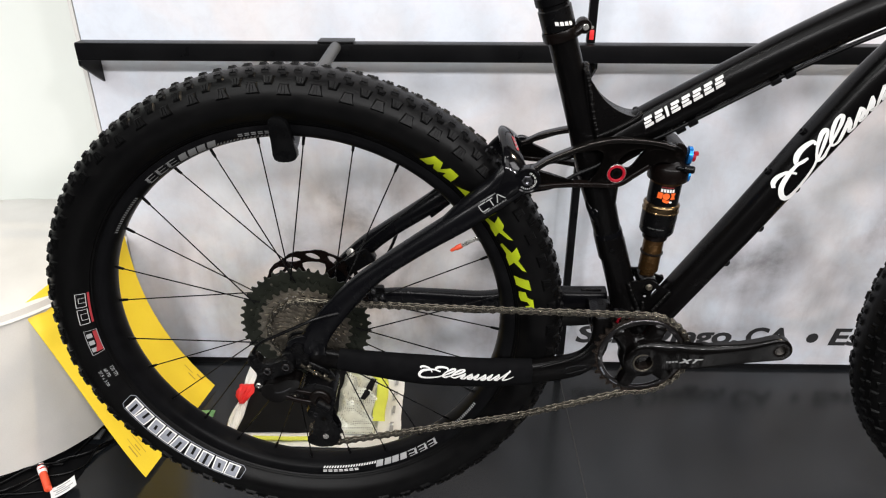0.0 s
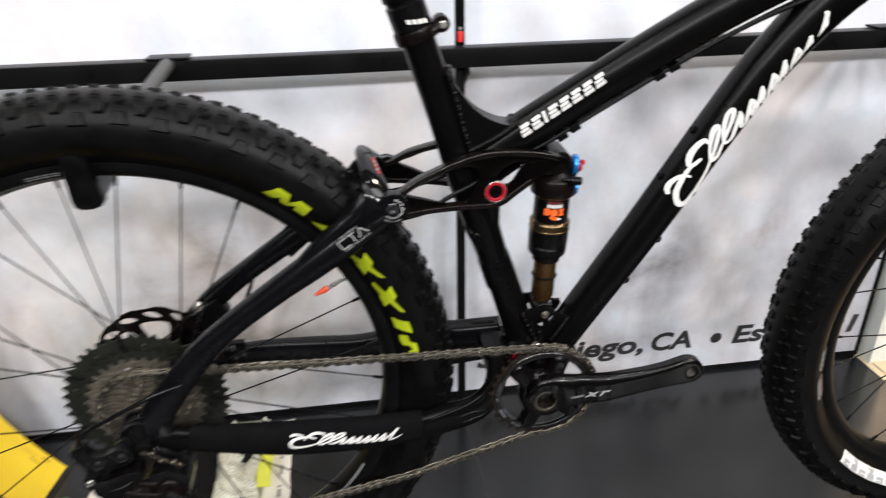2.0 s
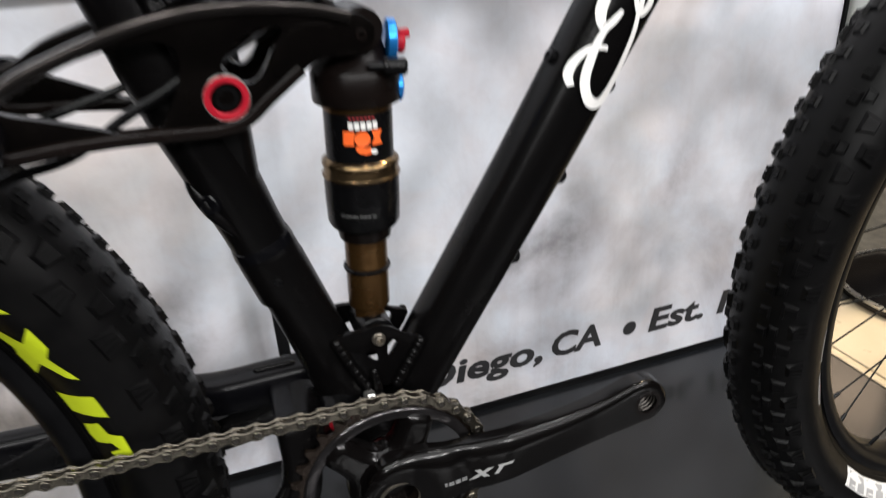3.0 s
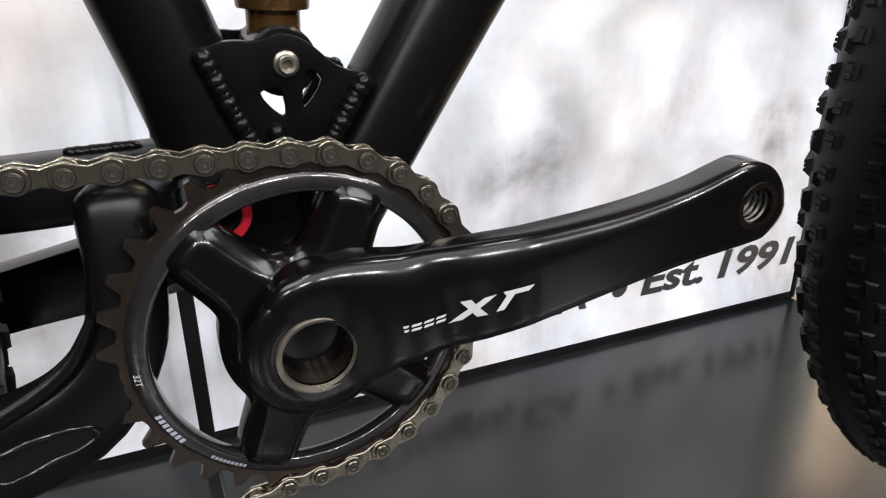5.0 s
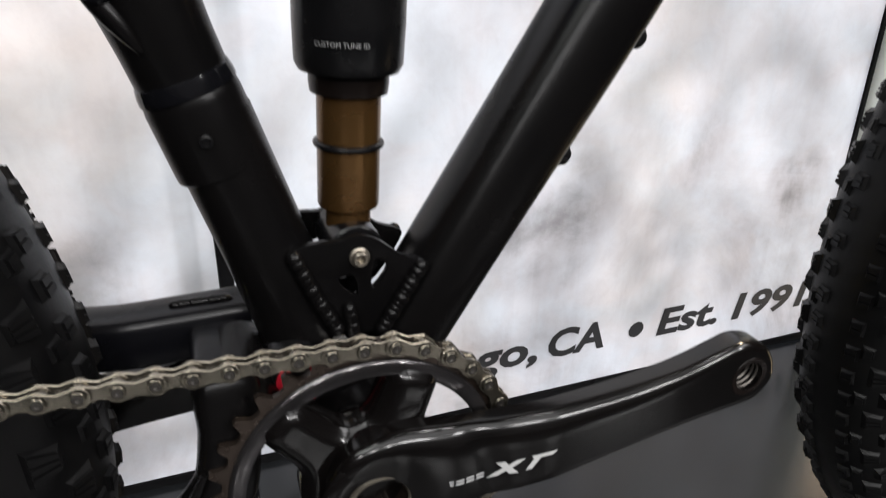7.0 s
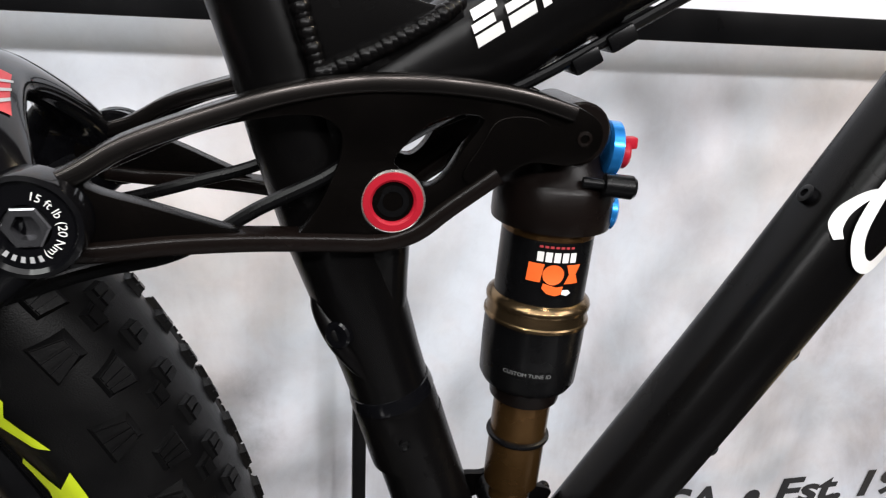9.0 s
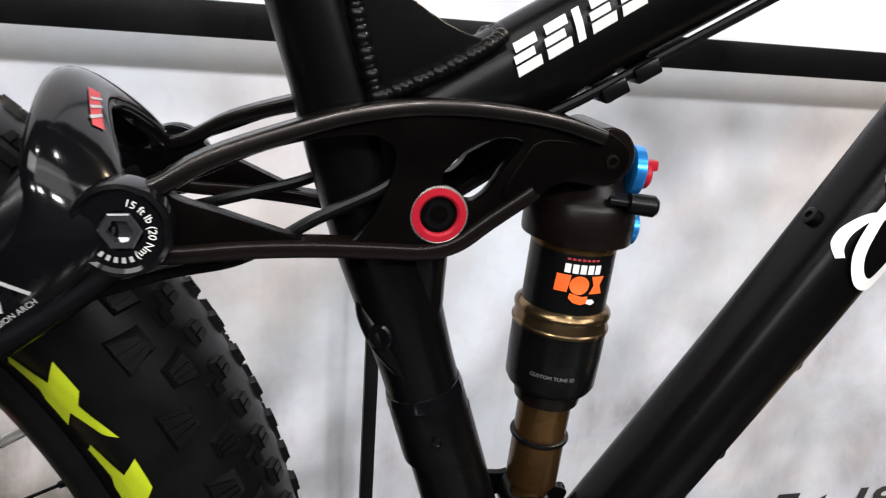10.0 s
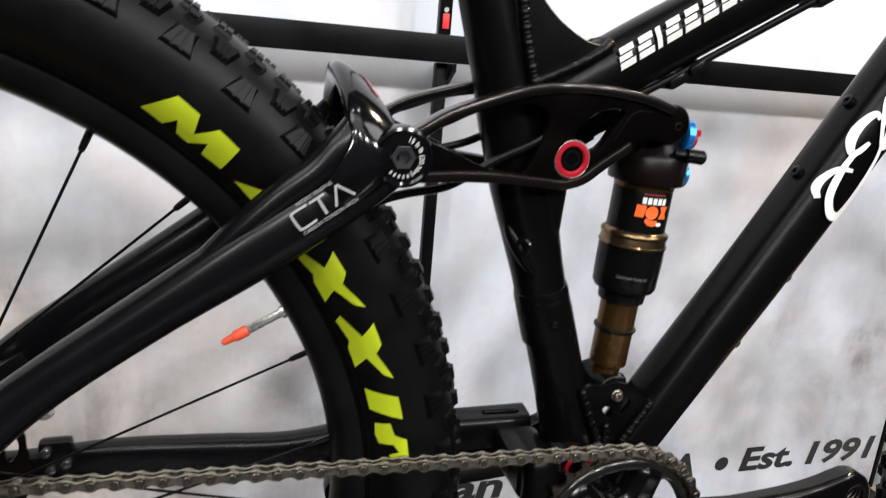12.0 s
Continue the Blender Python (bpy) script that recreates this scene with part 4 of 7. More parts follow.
# seat clamp and post
axis = Vector((-0.28, 0, 0.96))
o = Vector((seat_x(0.388) - 0.001, 0, 0.388))
clamp = part("seat_clamp", lathe(bmesh.new(), o, axis, [(0, 0.0172), (0, 0.0205), (0.002, 0.0212), (0.010, 0.0212), (0.012, 0.0205), (0.012, 0.017)], 32), M_ANOD, bike, "black seat collar")
part("clamp_ear", lathe(bmesh.new(), o + axis * 0.006 + Vector((0.026, -0.010, 0.009)), (0, 1, 0), [(0, 0.006), (0, 0.0076), (0.001, 0.0082), (0.019, 0.0082), (0.020, 0.006)], 20), M_ANOD, clamp)
part("clamp_arm", smooth_sweep(bmesh.new(), [o + axis * 0.005 + Vector((0.012, -0.006, 0.001)), o + axis * 0.006 + Vector((0.020, -0.003, 0.005)), o + axis * 0.006 + Vector((0.026, -0.001, 0.009))], [(0.0055, 0.010), (0.006, 0.0095), (0.007, 0.009)], 4, 14, 2.6), M_ANOD, clamp)
part("clamp_bolt", lathe(bmesh.new(), o + axis * 0.006 + Vector((0.027, -0.013, 0.009)), (0, 1, 0), [(0, 0.003), (0.0005, 0.0036), (0.004, 0.0036)], 16), M_STEEL, clamp)
post = part("seat_post", lathe(bmesh.new(), o + axis * 0.012, axis, [(0, 0.0168), (0.001, 0.0196), (0.024, 0.0198), (0.0255, 0.0182), (0.029, 0.0182), (0.0305, 0.0205), (0.040, 0.0205), (0.042, 0.0140), (0.17, 0.0138)], 32), M_BLACK, bike, "black dropper seat post")
part("post_print", flat([[(i * 0.0055, 0), (i * 0.0055, 0.0045), (i * 0.0055 + 0.004, 0.0045), (i * 0.0055 + 0.004, 0)] for i in range(4)], lambda u, v: ((o + axis * (0.019 + v) + Vector((math.sin(u / 0.019 - 0.25), -math.cos(u / 0.019 - 0.25), 0)) * 0.0200), (0, -1, 0)), 0, 0.0002), M_WHITE, post, "small white blocks")

top_pts = [(0.392, 0, 0.249), (0.45, 0, 0.283), (0.50, 0, 0.3115), (0.60, 0, 0.3665), (0.68, 0, 0.4065), (0.76, 0, 0.440), (0.845, 0, 0.468)]
top_tube = part("top_tube", smooth_sweep(bmesh.new(), top_pts, [(0.0195, 0.0185), (0.0212, 0.0185), (0.0212, 0.0188), (0.0215, 0.020), (0.022, 0.021), (0.023, 0.022), (0.025, 0.024)], 5, 28, 2.3), M_FRAME, bike)
down_pts = [(0.468, 0, -0.045), (0.5226, 0, 0.0386), (0.5986, 0, 0.1526), (0.6751, 0, 0.2736), (0.7241, 0, 0.3436), (0.7865, 0, 0.409), (0.856, 0, 0.455)]
down_tube = part("down_tube", smooth_sweep(bmesh.new(), down_pts, [(0.0185, 0.024), (0.0195, 0.023), (0.0214, 0.022), (0.0220, 0.0225), (0.0232, 0.023), (0.0255, 0.024), (0.0275, 0.025)], 5, 32, 2.6), M_FRAME, bike)
part("head_tube", lathe(bmesh.new(), (0.872, 0, 0.425), (-0.41, 0, 0.91), [(0, 0.024), (0, 0.029), (0.012, 0.0295), (0.02, 0.027), (0.09, 0.026), (0.10, 0.029), (0.115, 0.029), (0.115, 0.02)], 32), M_FRAME, bike)
gus = [(0.3695, 0.352)] + [(p.x, p.y) for p in catmull([Vector((0.3705, 0.3545, 0)), Vector((0.381, 0.340, 0)), Vector((0.3935, 0.322, 0)), Vector((0.4085, 0.3085, 0)), Vector((0.427, 0.299, 0)), Vector((0.4425, 0.2965, 0))], 5)] + [(0.444, 0.293), (0.418, 0.278), (0.392, 0.262), (0.384, 0.268), (0.380, 0.290)]
gusset = part("gusset", plate(gus, (), -0.0158, 0.0158, 0.005, segs=3), M_FRAME, bike, "curved gusset between seat tube and top tube")
bm = weld(bmesh.new(), [(0.3735, -0.0120, 0.3515), (0.3790, -0.0150, 0.328), (0.3845, -0.0165, 0.300), (0.3915, -0.0180, 0.2735)], 0.0036)
weld(bm, [(0.3915, -0.0180, 0.2735), (0.410, -0.0182, 0.2815), (0.428, -0.0175, 0.2905), (0.4405, -0.0130, 0.2975), (0.4425, 0.0, 0.2995), (0.4405, 0.013, 0.2975)], 0.0036)
weld(bm, [(0.3735, 0.0120, 0.3515), (0.3845, 0.0165, 0.300), (0.3915, 0.0180, 0.2735)], 0.0036)
weld(bm, [(0.3715, -0.011, 0.3540), (0.3740, -0.004, 0.3570), (0.3740, 0.004, 0.3570), (0.3715, 0.011, 0.3540)], 0.0034)
tagged(part("weld_bead", bm, M_FRAME, gusset, "rippled weld bead", angle=70), kind="stuff")
part("bb_shell", lathe(bmesh.new(), (0.467, -0.038, -0.03), (0, 1, 0), [(0, 0.018), (0, 0.0235), (0.002, 0.0245), (0.074, 0.0245), (0.076, 0.0235), (0.076, 0.018)], 36), M_FRAME, bike)

# lower shock mount: two plates with welds
brk = curve2([(0.4475, 0.062), (0.4535, 0.0665), (0.461, 0.0672), (0.468, 0.0665), (0.477, 0.0685), (0.486, 0.0650), (0.496, 0.0560), (0.5065, 0.0515), (0.507, 0.046), (0.494, 0.028), (0.480, 0.020), (0.462, 0.026), (0.455, 0.045)], 3)
for s in (-1, 1):
    holes = [curve2([(0.4675, 0.0488), (0.4745, 0.0495), (0.4758, 0.0400), (0.4718, 0.0420)], 3), curve2([(0.4845, 0.0555), (0.4900, 0.0510), (0.4845, 0.0430), (0.4822, 0.0436)], 3)]
    if s > 0:
        holes = [curve2([(0.4610, 0.0500), (0.4800, 0.0540), (0.4960, 0.0520), (0.4880, 0.0360), (0.4740, 0.0300)], 4)]
    part("shock_bracket", plate(brk, holes, s * 0.0205, s * 0.0165, 0.0006), M_FRAME, bike, "slotted lower shock bracket plate")
bm = bmesh.new()
for s in (-1, 1):
    weld(bm, [(0.4712, s * 0.0222, 0.0340), (0.4722, s * 0.0228, 0.0260), (0.4728, s * 0.0232, 0.0160)], 0.0032)
    weld(bm, [(0.4500, s * 0.0205, 0.0620), (0.4545, s * 0.0212, 0.050), (0.4595, s * 0.0220, 0.038), (0.4650, s * 0.0225, 0.026)], 0.0036)
    weld(bm, [(0.5050, s * 0.0212, 0.0490), (0.4985, s * 0.0220, 0.040), (0.4915, s * 0.0225, 0.030), (0.4850, s * 0.0225, 0.020)], 0.0036)
tagged(part("bracket_weld", bm, M_FRAME, bike, "rippled weld beads", angle=70), kind="stuff")

# water-bottle and cable screws along the down tube, and the hose clips under the top tube
def screw(p, d, parent, r=0.0045, h=0.004):
    bm = lathe(bmesh.new(), Vector(p) - Vector(d).normalized() * 0.004, d, [(0, r + 0.0014), (0.004, r + 0.0012), (0.0042, r), (0.004 + h, r), (0.0045 + h, r * 0.8), (0.0045 + h, r * 0.45), (0.003 + h, r * 0.4)], 18)
    return part("screw", bm, M_BLACK, parent)


for p in ((0.6470, 0, 0.2692), (0.6145, 0, 0.2170)):
    screw(p, (-0.839, 0, 0.545), down_tube)
for p in ((0.6170, -0.006, 0.1390), (0.5815, -0.007, 0.0875), (0.6515, -0.006, 0.195)):
    screw(p, (0.839, 0, -0.545), down_tube, 0.0042, 0.002)
bm = smooth_sweep(bmesh.new(), [(0.402, -0.026, 0.247), (0.43, -0.014, 0.2560), (0.47, -0.011, 0.2700), (0.53, -0.010, 0.3020), (0.61, -0.010, 0.3450), (0.70, -0.010, 0.387), (0.80, -0.02, 0.425)], 0.0024, 6, 10)
part("cable_hose", bm, M_BLACK, bike)
bm = smooth_sweep(bmesh.new(), [(0.43, 0.004, 0.2490), (0.47, 0.002, 0.2660), (0.53, 0.0, 0.2985), (0.61, 0.0, 0.3420), (0.70, 0.0, 0.384), (0.80, 0.0, 0.425)], 0.0024, 6, 10)
part("cable_hose", bm, M_BLACK, bike)
for p in ((0.4925, 0, 0.2790), (0.506, 0, 0.2875), (0.595, 0, 0.3365), (0.61, 0, 0.3445)):
    bm = box(bmesh.new(), (p[0] - 0.006, -0.0145, p[2] - 0.004), (p[0] + 0.006, 0.006, p[2] + 0.003), 0.0015)
    bmesh.ops.rotate(bm, verts=bm.verts, cent=p, matrix=Matrix.Rotation(radians(-30), 3, "Y"))
    part("hose_clip", bm, M_BLACK, top_tube)

# white blocks along the top tube
tdir = Vector((0.857, 0, 0.516))
tup = Vector((-0.516, 0, 0.857))
t0 = Vector((0.4445, 0, 0.2885))


def on_top(u, v):
    a = v / 0.0195
    c = t0 + tdir * u
    return c + tup * (0.0207 * math.sin(a)) + Vector((0, -1, 0)) * (0.0190 * math.cos(a)), tup * math.sin(a) + Vector((0, -1, 0)) * math.cos(a)


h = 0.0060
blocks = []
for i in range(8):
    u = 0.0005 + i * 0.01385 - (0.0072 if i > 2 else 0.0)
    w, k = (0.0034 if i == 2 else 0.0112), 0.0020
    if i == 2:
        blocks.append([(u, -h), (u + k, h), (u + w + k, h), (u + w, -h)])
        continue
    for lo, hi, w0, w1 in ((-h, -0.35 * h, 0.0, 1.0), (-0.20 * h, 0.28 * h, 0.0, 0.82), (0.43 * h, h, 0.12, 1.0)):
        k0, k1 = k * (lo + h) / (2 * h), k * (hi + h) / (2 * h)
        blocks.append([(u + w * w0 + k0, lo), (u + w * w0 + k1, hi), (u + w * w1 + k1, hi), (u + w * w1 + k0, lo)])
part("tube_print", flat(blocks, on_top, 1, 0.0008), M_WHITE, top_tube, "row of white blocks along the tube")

# white flowing flourish along the down tube, and a small one on the chainstay guard
dup = Vector((-0.839, 0, 0.545)).normalized()


down_line = catmull([Vector(p) for p in down_pts], 6)


def on_down(u, v):
    c = Vector((float(np.interp(u, [0, 0.1, 0.19, 0.26], [0.6226, 0.6771, 0.7291, 0.7781])), 0, float(np.interp(u, [0, 0.1, 0.19, 0.26], [0.1876, 0.2761, 0.3486, 0.3990]))))
    p = c + dup * v
    w = -(p.x - float(np.interp(p.z, [q.z for q in down_line], [q.x for q in down_line]))) * 0.839
    k = max(-0.97, min(0.97, w / 0.0222))
    y = 0.0228 * (1 - abs(k) ** 2.6) ** (1 / 2.6)
    nrm = (dup * (math.copysign(abs(k) ** 1.6, k)) + Vector((0, -1, 0)) * (y / 0.0228) ** 1.6).normalized()
    return Vector((p.x, -y, p.z)), nrm


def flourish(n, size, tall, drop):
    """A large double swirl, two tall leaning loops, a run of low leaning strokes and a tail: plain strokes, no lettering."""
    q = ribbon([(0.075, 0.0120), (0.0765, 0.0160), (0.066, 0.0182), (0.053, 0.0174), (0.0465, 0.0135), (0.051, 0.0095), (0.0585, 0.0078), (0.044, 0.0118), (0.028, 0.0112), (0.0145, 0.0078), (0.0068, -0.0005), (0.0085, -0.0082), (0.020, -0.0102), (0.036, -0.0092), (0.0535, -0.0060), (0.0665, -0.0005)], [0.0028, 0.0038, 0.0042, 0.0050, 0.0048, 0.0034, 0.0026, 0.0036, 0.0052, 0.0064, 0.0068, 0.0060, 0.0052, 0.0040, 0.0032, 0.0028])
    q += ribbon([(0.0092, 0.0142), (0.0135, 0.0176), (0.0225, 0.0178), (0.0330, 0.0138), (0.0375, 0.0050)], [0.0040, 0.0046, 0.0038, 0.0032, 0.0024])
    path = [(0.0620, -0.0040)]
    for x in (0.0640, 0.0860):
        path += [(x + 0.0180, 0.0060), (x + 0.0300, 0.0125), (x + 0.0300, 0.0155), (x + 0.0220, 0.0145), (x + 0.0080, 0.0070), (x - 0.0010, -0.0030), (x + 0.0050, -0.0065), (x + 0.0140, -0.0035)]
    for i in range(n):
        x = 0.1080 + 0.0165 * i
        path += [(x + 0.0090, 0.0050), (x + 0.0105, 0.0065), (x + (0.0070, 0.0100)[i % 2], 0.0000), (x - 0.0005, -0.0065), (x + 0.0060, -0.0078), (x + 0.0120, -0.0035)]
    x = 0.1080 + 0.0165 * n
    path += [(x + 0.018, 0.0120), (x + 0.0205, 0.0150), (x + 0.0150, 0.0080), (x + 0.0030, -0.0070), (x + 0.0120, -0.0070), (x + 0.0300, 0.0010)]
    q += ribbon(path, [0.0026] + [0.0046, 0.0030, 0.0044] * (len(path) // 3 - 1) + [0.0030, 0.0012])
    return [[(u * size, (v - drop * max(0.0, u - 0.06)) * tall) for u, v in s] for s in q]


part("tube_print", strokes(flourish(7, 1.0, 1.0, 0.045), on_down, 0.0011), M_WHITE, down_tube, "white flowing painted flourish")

# ---- rear triangle ----
for s in (-1, 1):
    pts = [(0.300, s * 0.0520, 0.2305), (0.281, s * 0.0535, 0.2165), (0.252, s * 0.0560, 0.1990), (0.222, s * 0.0555, 0.1800), (0.172, s * 0.0545, 0.1480), (0.118, s * 0.0570, 0.1115), (0.080, s * 0.0630, 0.0800), (0.040, s * 0.0700, 0.0360), (0.022, s * 0.0725, 0.0080), (0.018, s * 0.0725, -0.0180)]
    rad = [(0.0130, 0.0060), (0.0140, 0.0070), (0.0150, 0.0100), (0.0155, 0.0130), (0.0135, 0.0145), (0.0130, 0.0130), (0.0152, 0.0105), (0.0170, 0.0080), (0.0185, 0.0065), (0.0180, 0.0060)]
    stay = part("seat_stay", smooth_sweep(bmesh.new(), pts, rad, 5, 24, 2.4), M_STAY, bike, "satin carbon seat stay")
    bm = lathe(bmesh.new(), (0.304, s * 0.0480, 0.234), (0, s, 0), [(0, 0.0155), (0.001, 0.0165), (0.011, 0.0165), (0.0125, 0.0160), (0.0130, 0.0145), (0.0118, 0.0132), (0.0118, 0.0070), (0.006, 0.0062), (0.006, 0.0010)], 40)
    boss = part("pivot_boss", bm, M_CARBON, stay)
    bm = lathe(bmesh.new(), (0.304, s * 0.0540, 0.234), (0, s, 0), [(0, 0.0070), (0.0062, 0.0070), (0.0066, 0.0064), (0.0064, 0.0042), (0.0020, 0.0040), (0.0018, 0.0005)], 6)
    part("pivot_bolt", bm, M_SOCKET, stay, "dark hollow hexagon pivot bolt")
    if s < 0:
        near_stay = stay
# torque lettering round the bolt; the maker's word is a ring of small blocks
bm = lettering("15 ft lb (20 Nm)", 0.0037)
w = max(v.co.x for v in bm.verts)


def on_boss(u, v):
    a = radians(78) - u / 0.0098
    r = 0.0088 + v
    return (0.304 + r * math.cos(a), -0.0602, 0.234 + r * math.sin(a)), (0, -1, 0)


part("torque_lettering", lay(bm, on_boss), M_WHITE, near_stay, "white torque lettering round the bolt")
part("boss_print", flat([[(i * 0.0024, 0.0003), (i * 0.0024, 0.0023), (i * 0.0024 + 0.0012, 0.0023), (i * 0.0024 + 0.0012, 0.0003)] for i in range(9)], lambda u, v: on_boss(u - 0.0355 + 0.061, v), 0), M_GREYP, near_stay, "small grey blocks round the bolt")
# outlined mark and small lettering on the stay
sd = Vector((0.826, 0, 0.563))
su = Vector((-0.563, 0, 0.826))
s0 = Vector((0.2470, 0, 0.2010))


def on_stay(u, v):
    return s0 + sd * u + su * v + Vector((0, -0.0678 - 0.0004, 0)), (0, -1, 0)


mark = ribbon([(0.0105, 0.0048), (0.0020, 0.0048), (0.0008, 0.0030), (0.0008, -0.0030), (0.0020, -0.0048), (0.0105, -0.0048)], [0.0013, 0.0013])
mark += ribbon([(0.0120, 0.0046), (0.0165, 0.0046), (0.0210, 0.0046)], [0.0013, 0.0013]) + ribbon([(0.0170, 0.0040), (0.0168, 0.0), (0.0166, -0.0050)], [0.0014, 0.0014])
mark += ribbon([(0.0225, -0.0046), (0.0258, 0.0010), (0.0280, 0.0050)], [0.0013, 0.0013]) + ribbon([(0.0285, 0.0050), (0.0310, 0.0005), (0.0340, -0.0046)], [0.0013, 0.0013])
part("stay_print", strokes(mark, on_stay, 0.0004), M_SILVERP, near_stay, "silver outlined mark")
part("stay_lettering", lay(lettering("PATENT PENDING", 0.0026), lambda u, v: on_stay(u + 0.006, v + 0.0066), 0.0004), M_GREYP, near_stay, "tiny grey lettering")
part("stay_lettering", lay(lettering("CARBON TORSION ARCH", 0.0028), lambda u, v: on_stay(u + 0.001, v - 0.0082), 0.0004), M_GREYP, near_stay, "tiny grey lettering")
# the carbon arch that joins both stays over the tyre
arch_pts = [(0.256, -0.0550, 0.2010), (0.2740, -0.0560, 0.2190), (0.2880, -0.0540, 0.2370), (0.2875, -0.0425, 0.2540), (0.2835, -0.0210, 0.2665), (0.2812, 0.0, 0.2710)]
arch_pts += [(x, -y, z) for x, y, z in reversed(arch_pts[:-1])]
arch_rad = [(0.0090, 0.0060), (0.0140, 0.0070), (0.0165, 0.0075), (0.0158, 0.0070), (0.0132, 0.0066), (0.0120, 0.0066)]
arch_rad += list(reversed(arch_rad[:-1]))
bm = bmesh.new()
ap = catmull(arch_pts, 5)
ar = catmull([Vector((a, b, 0)) for a, b in arch_rad], 5)
rings = []
for i, p in enumerate(ap):
    t = (ap[min(i + 1, len(ap) - 1)] - ap[max(i - 1, 0)]).normalized()
    fwd = Vector((0.80, 0, -0.60))
    fwd = (fwd - t * fwd.dot(t)).normalized()
    up = t.cross(fwd)
    rings.append([p + fwd * (ar[i].x * math.copysign(abs(math.cos(a)) ** 0.85, math.cos(a))) + up * (ar[i].y * math.copysign(abs(math.sin(a)) ** 0.85, math.sin(a))) for a in [2 * math.pi * k / 20 for k in range(20)]])
bridge(bm, rings)
arch = part("torsion_arch", bm, M_CARBON, bike, "gloss carbon arch over the tyre", angle=60)
for s in (-1, 1):
    part("arch_root", smooth_sweep(bmesh.new(), [(0.196, s * 0.0550, 0.1740), (0.222, s * 0.0555, 0.1955), (0.243, s * 0.0560, 0.2135), (0.2610, s * 0.0555, 0.2270), (0.2720, s * 0.0545, 0.2400), (0.2790, s * 0.0500, 0.2520)], [(0.004, 0.008), (0.0080, 0.0095), (0.0085, 0.0090), (0.0085, 0.0080), (0.0080, 0.0068), (0.005, 0.005)], 6, 20), M_STAY, arch)


def on_arch(u, v):
    """u along the arch from 0 to 1, v the angle round it in degrees."""
    k = u * (len(rings) - 1)
    i = min(int(k), len(rings) - 2)
    w = (v % 360) / 18.0
    j, f = int(w) % 20, w - int(w)
    a = rings[i][j].lerp(rings[i][(j + 1) % 20], f)
    b = rings[i + 1][j].lerp(rings[i + 1][(j + 1) % 20], f)
    p = a.lerp(b, k - i)
    return p, (p - ap[i].lerp(ap[i + 1], k - i)).normalized()


part("arch_print", flat([[(0.345, -80), (0.440, -88), (0.445, -72), (0.345, -64)]], on_arch, 3, 0.0006), M_REDD, arch, "small red striped patch")
for k in range(3):
    u = 0.345 + 0.024 * k
    part("arch_stripe", flat([[(u + 0.010, -82), (u + 0.028, -67), (u + 0.034, -68), (u + 0.016, -84)]], on_arch, 2, 0.0009), M_GREYP, arch, "pale stripe")

guard_pts = [(0.052, -0.0700, -0.0235), (0.10, -0.0690, -0.0330), (0.17, -0.0680, -0.0440), (0.25, -0.0670, -0.0500), (0.318, -0.0640, -0.0510)]
chainstay = part("chain_stay", smooth_sweep(bmesh.new(), [(0.010, -0.0725, -0.0150), (0.04, -0.0715, -0.0210), (0.10, -0.0690, -0.0330), (0.20, -0.0670, -0.0470), (0.30, -0.0640, -0.0525), (0.352, -0.0570, -0.0515), (0.388, -0.0510, -0.0455), (0.4075, -0.0470, -0.0260), (0.4135, -0.0440, -0.0020), (0.4150, -0.0405, 0.0140), (0.4150, -0.0375, 0.0235), (0.4150, -0.0355, 0.0285)], [(0.017, 0.0060), (0.0145, 0.0075), (0.0155, 0.009), (0.0180, 0.010), (0.0175, 0.010), (0.0185, 0.010), (0.0175, 0.010), (0.0135, 0.010), (0.0122, 0.010), (0.0132, 0.010), (0.0125, 0.0095), (0.0070, 0.0060)], 5, 22, 3.0), M_FRAME, bike, "satin black drive-side chainstay")
oval = curve2([(0.3640, -0.0505), (0.3680, -0.0450), (0.3800, -0.0432), (0.3920, -0.0440), (0.3960, -0.0475), (0.3920, -0.0505), (0.3800, -0.0535), (0.3680, -0.0550)], 4)
loop = [Vector((x, float(np.interp(x, [0.352, 0.388, 0.409], [-0.0668, -0.0608, -0.0570])), z)) for x, z in oval]
bm = bmesh.new()
bridge(bm, [[p + Vector((0, -0.0012 * math.cos(a), 0)) + (Vector((0.380, p.y, -0.0492)) - p).normalized() * (0.0014 * math.sin(a)) for a in [2 * math.pi * k / 8 for k in range(8)]] for p in loop], loop=True)
part("stay_slot", bm, M_CARBON, chainstay, "raised rim of an oval slot", angle=60)
part("stay_ridge", smooth_sweep(bmesh.new(), [(0.330, -0.0690, -0.0400), (0.352, -0.0655, -0.0370), (0.374, -0.0625, -0.0320), (0.392, -0.0590, -0.0225), (0.402, -0.0565, -0.0080)], [(0.0016, 0.0016), (0.0026, 0.0020), (0.0030, 0.0020), (0.0026, 0.0020), (0.0014, 0.0014)], 5, 12), M_FRAME, chainstay)
guard = part("chainstay_guard", smooth_sweep(bmesh.new(), guard_pts, [(0.0165, 0.0095), (0.0195, 0.0120), (0.0232, 0.0130), (0.0222, 0.0130), (0.0200, 0.0125)], 6, 26, 2.3), M_NEOPRENE, bike, "black neoprene chainstay guard")


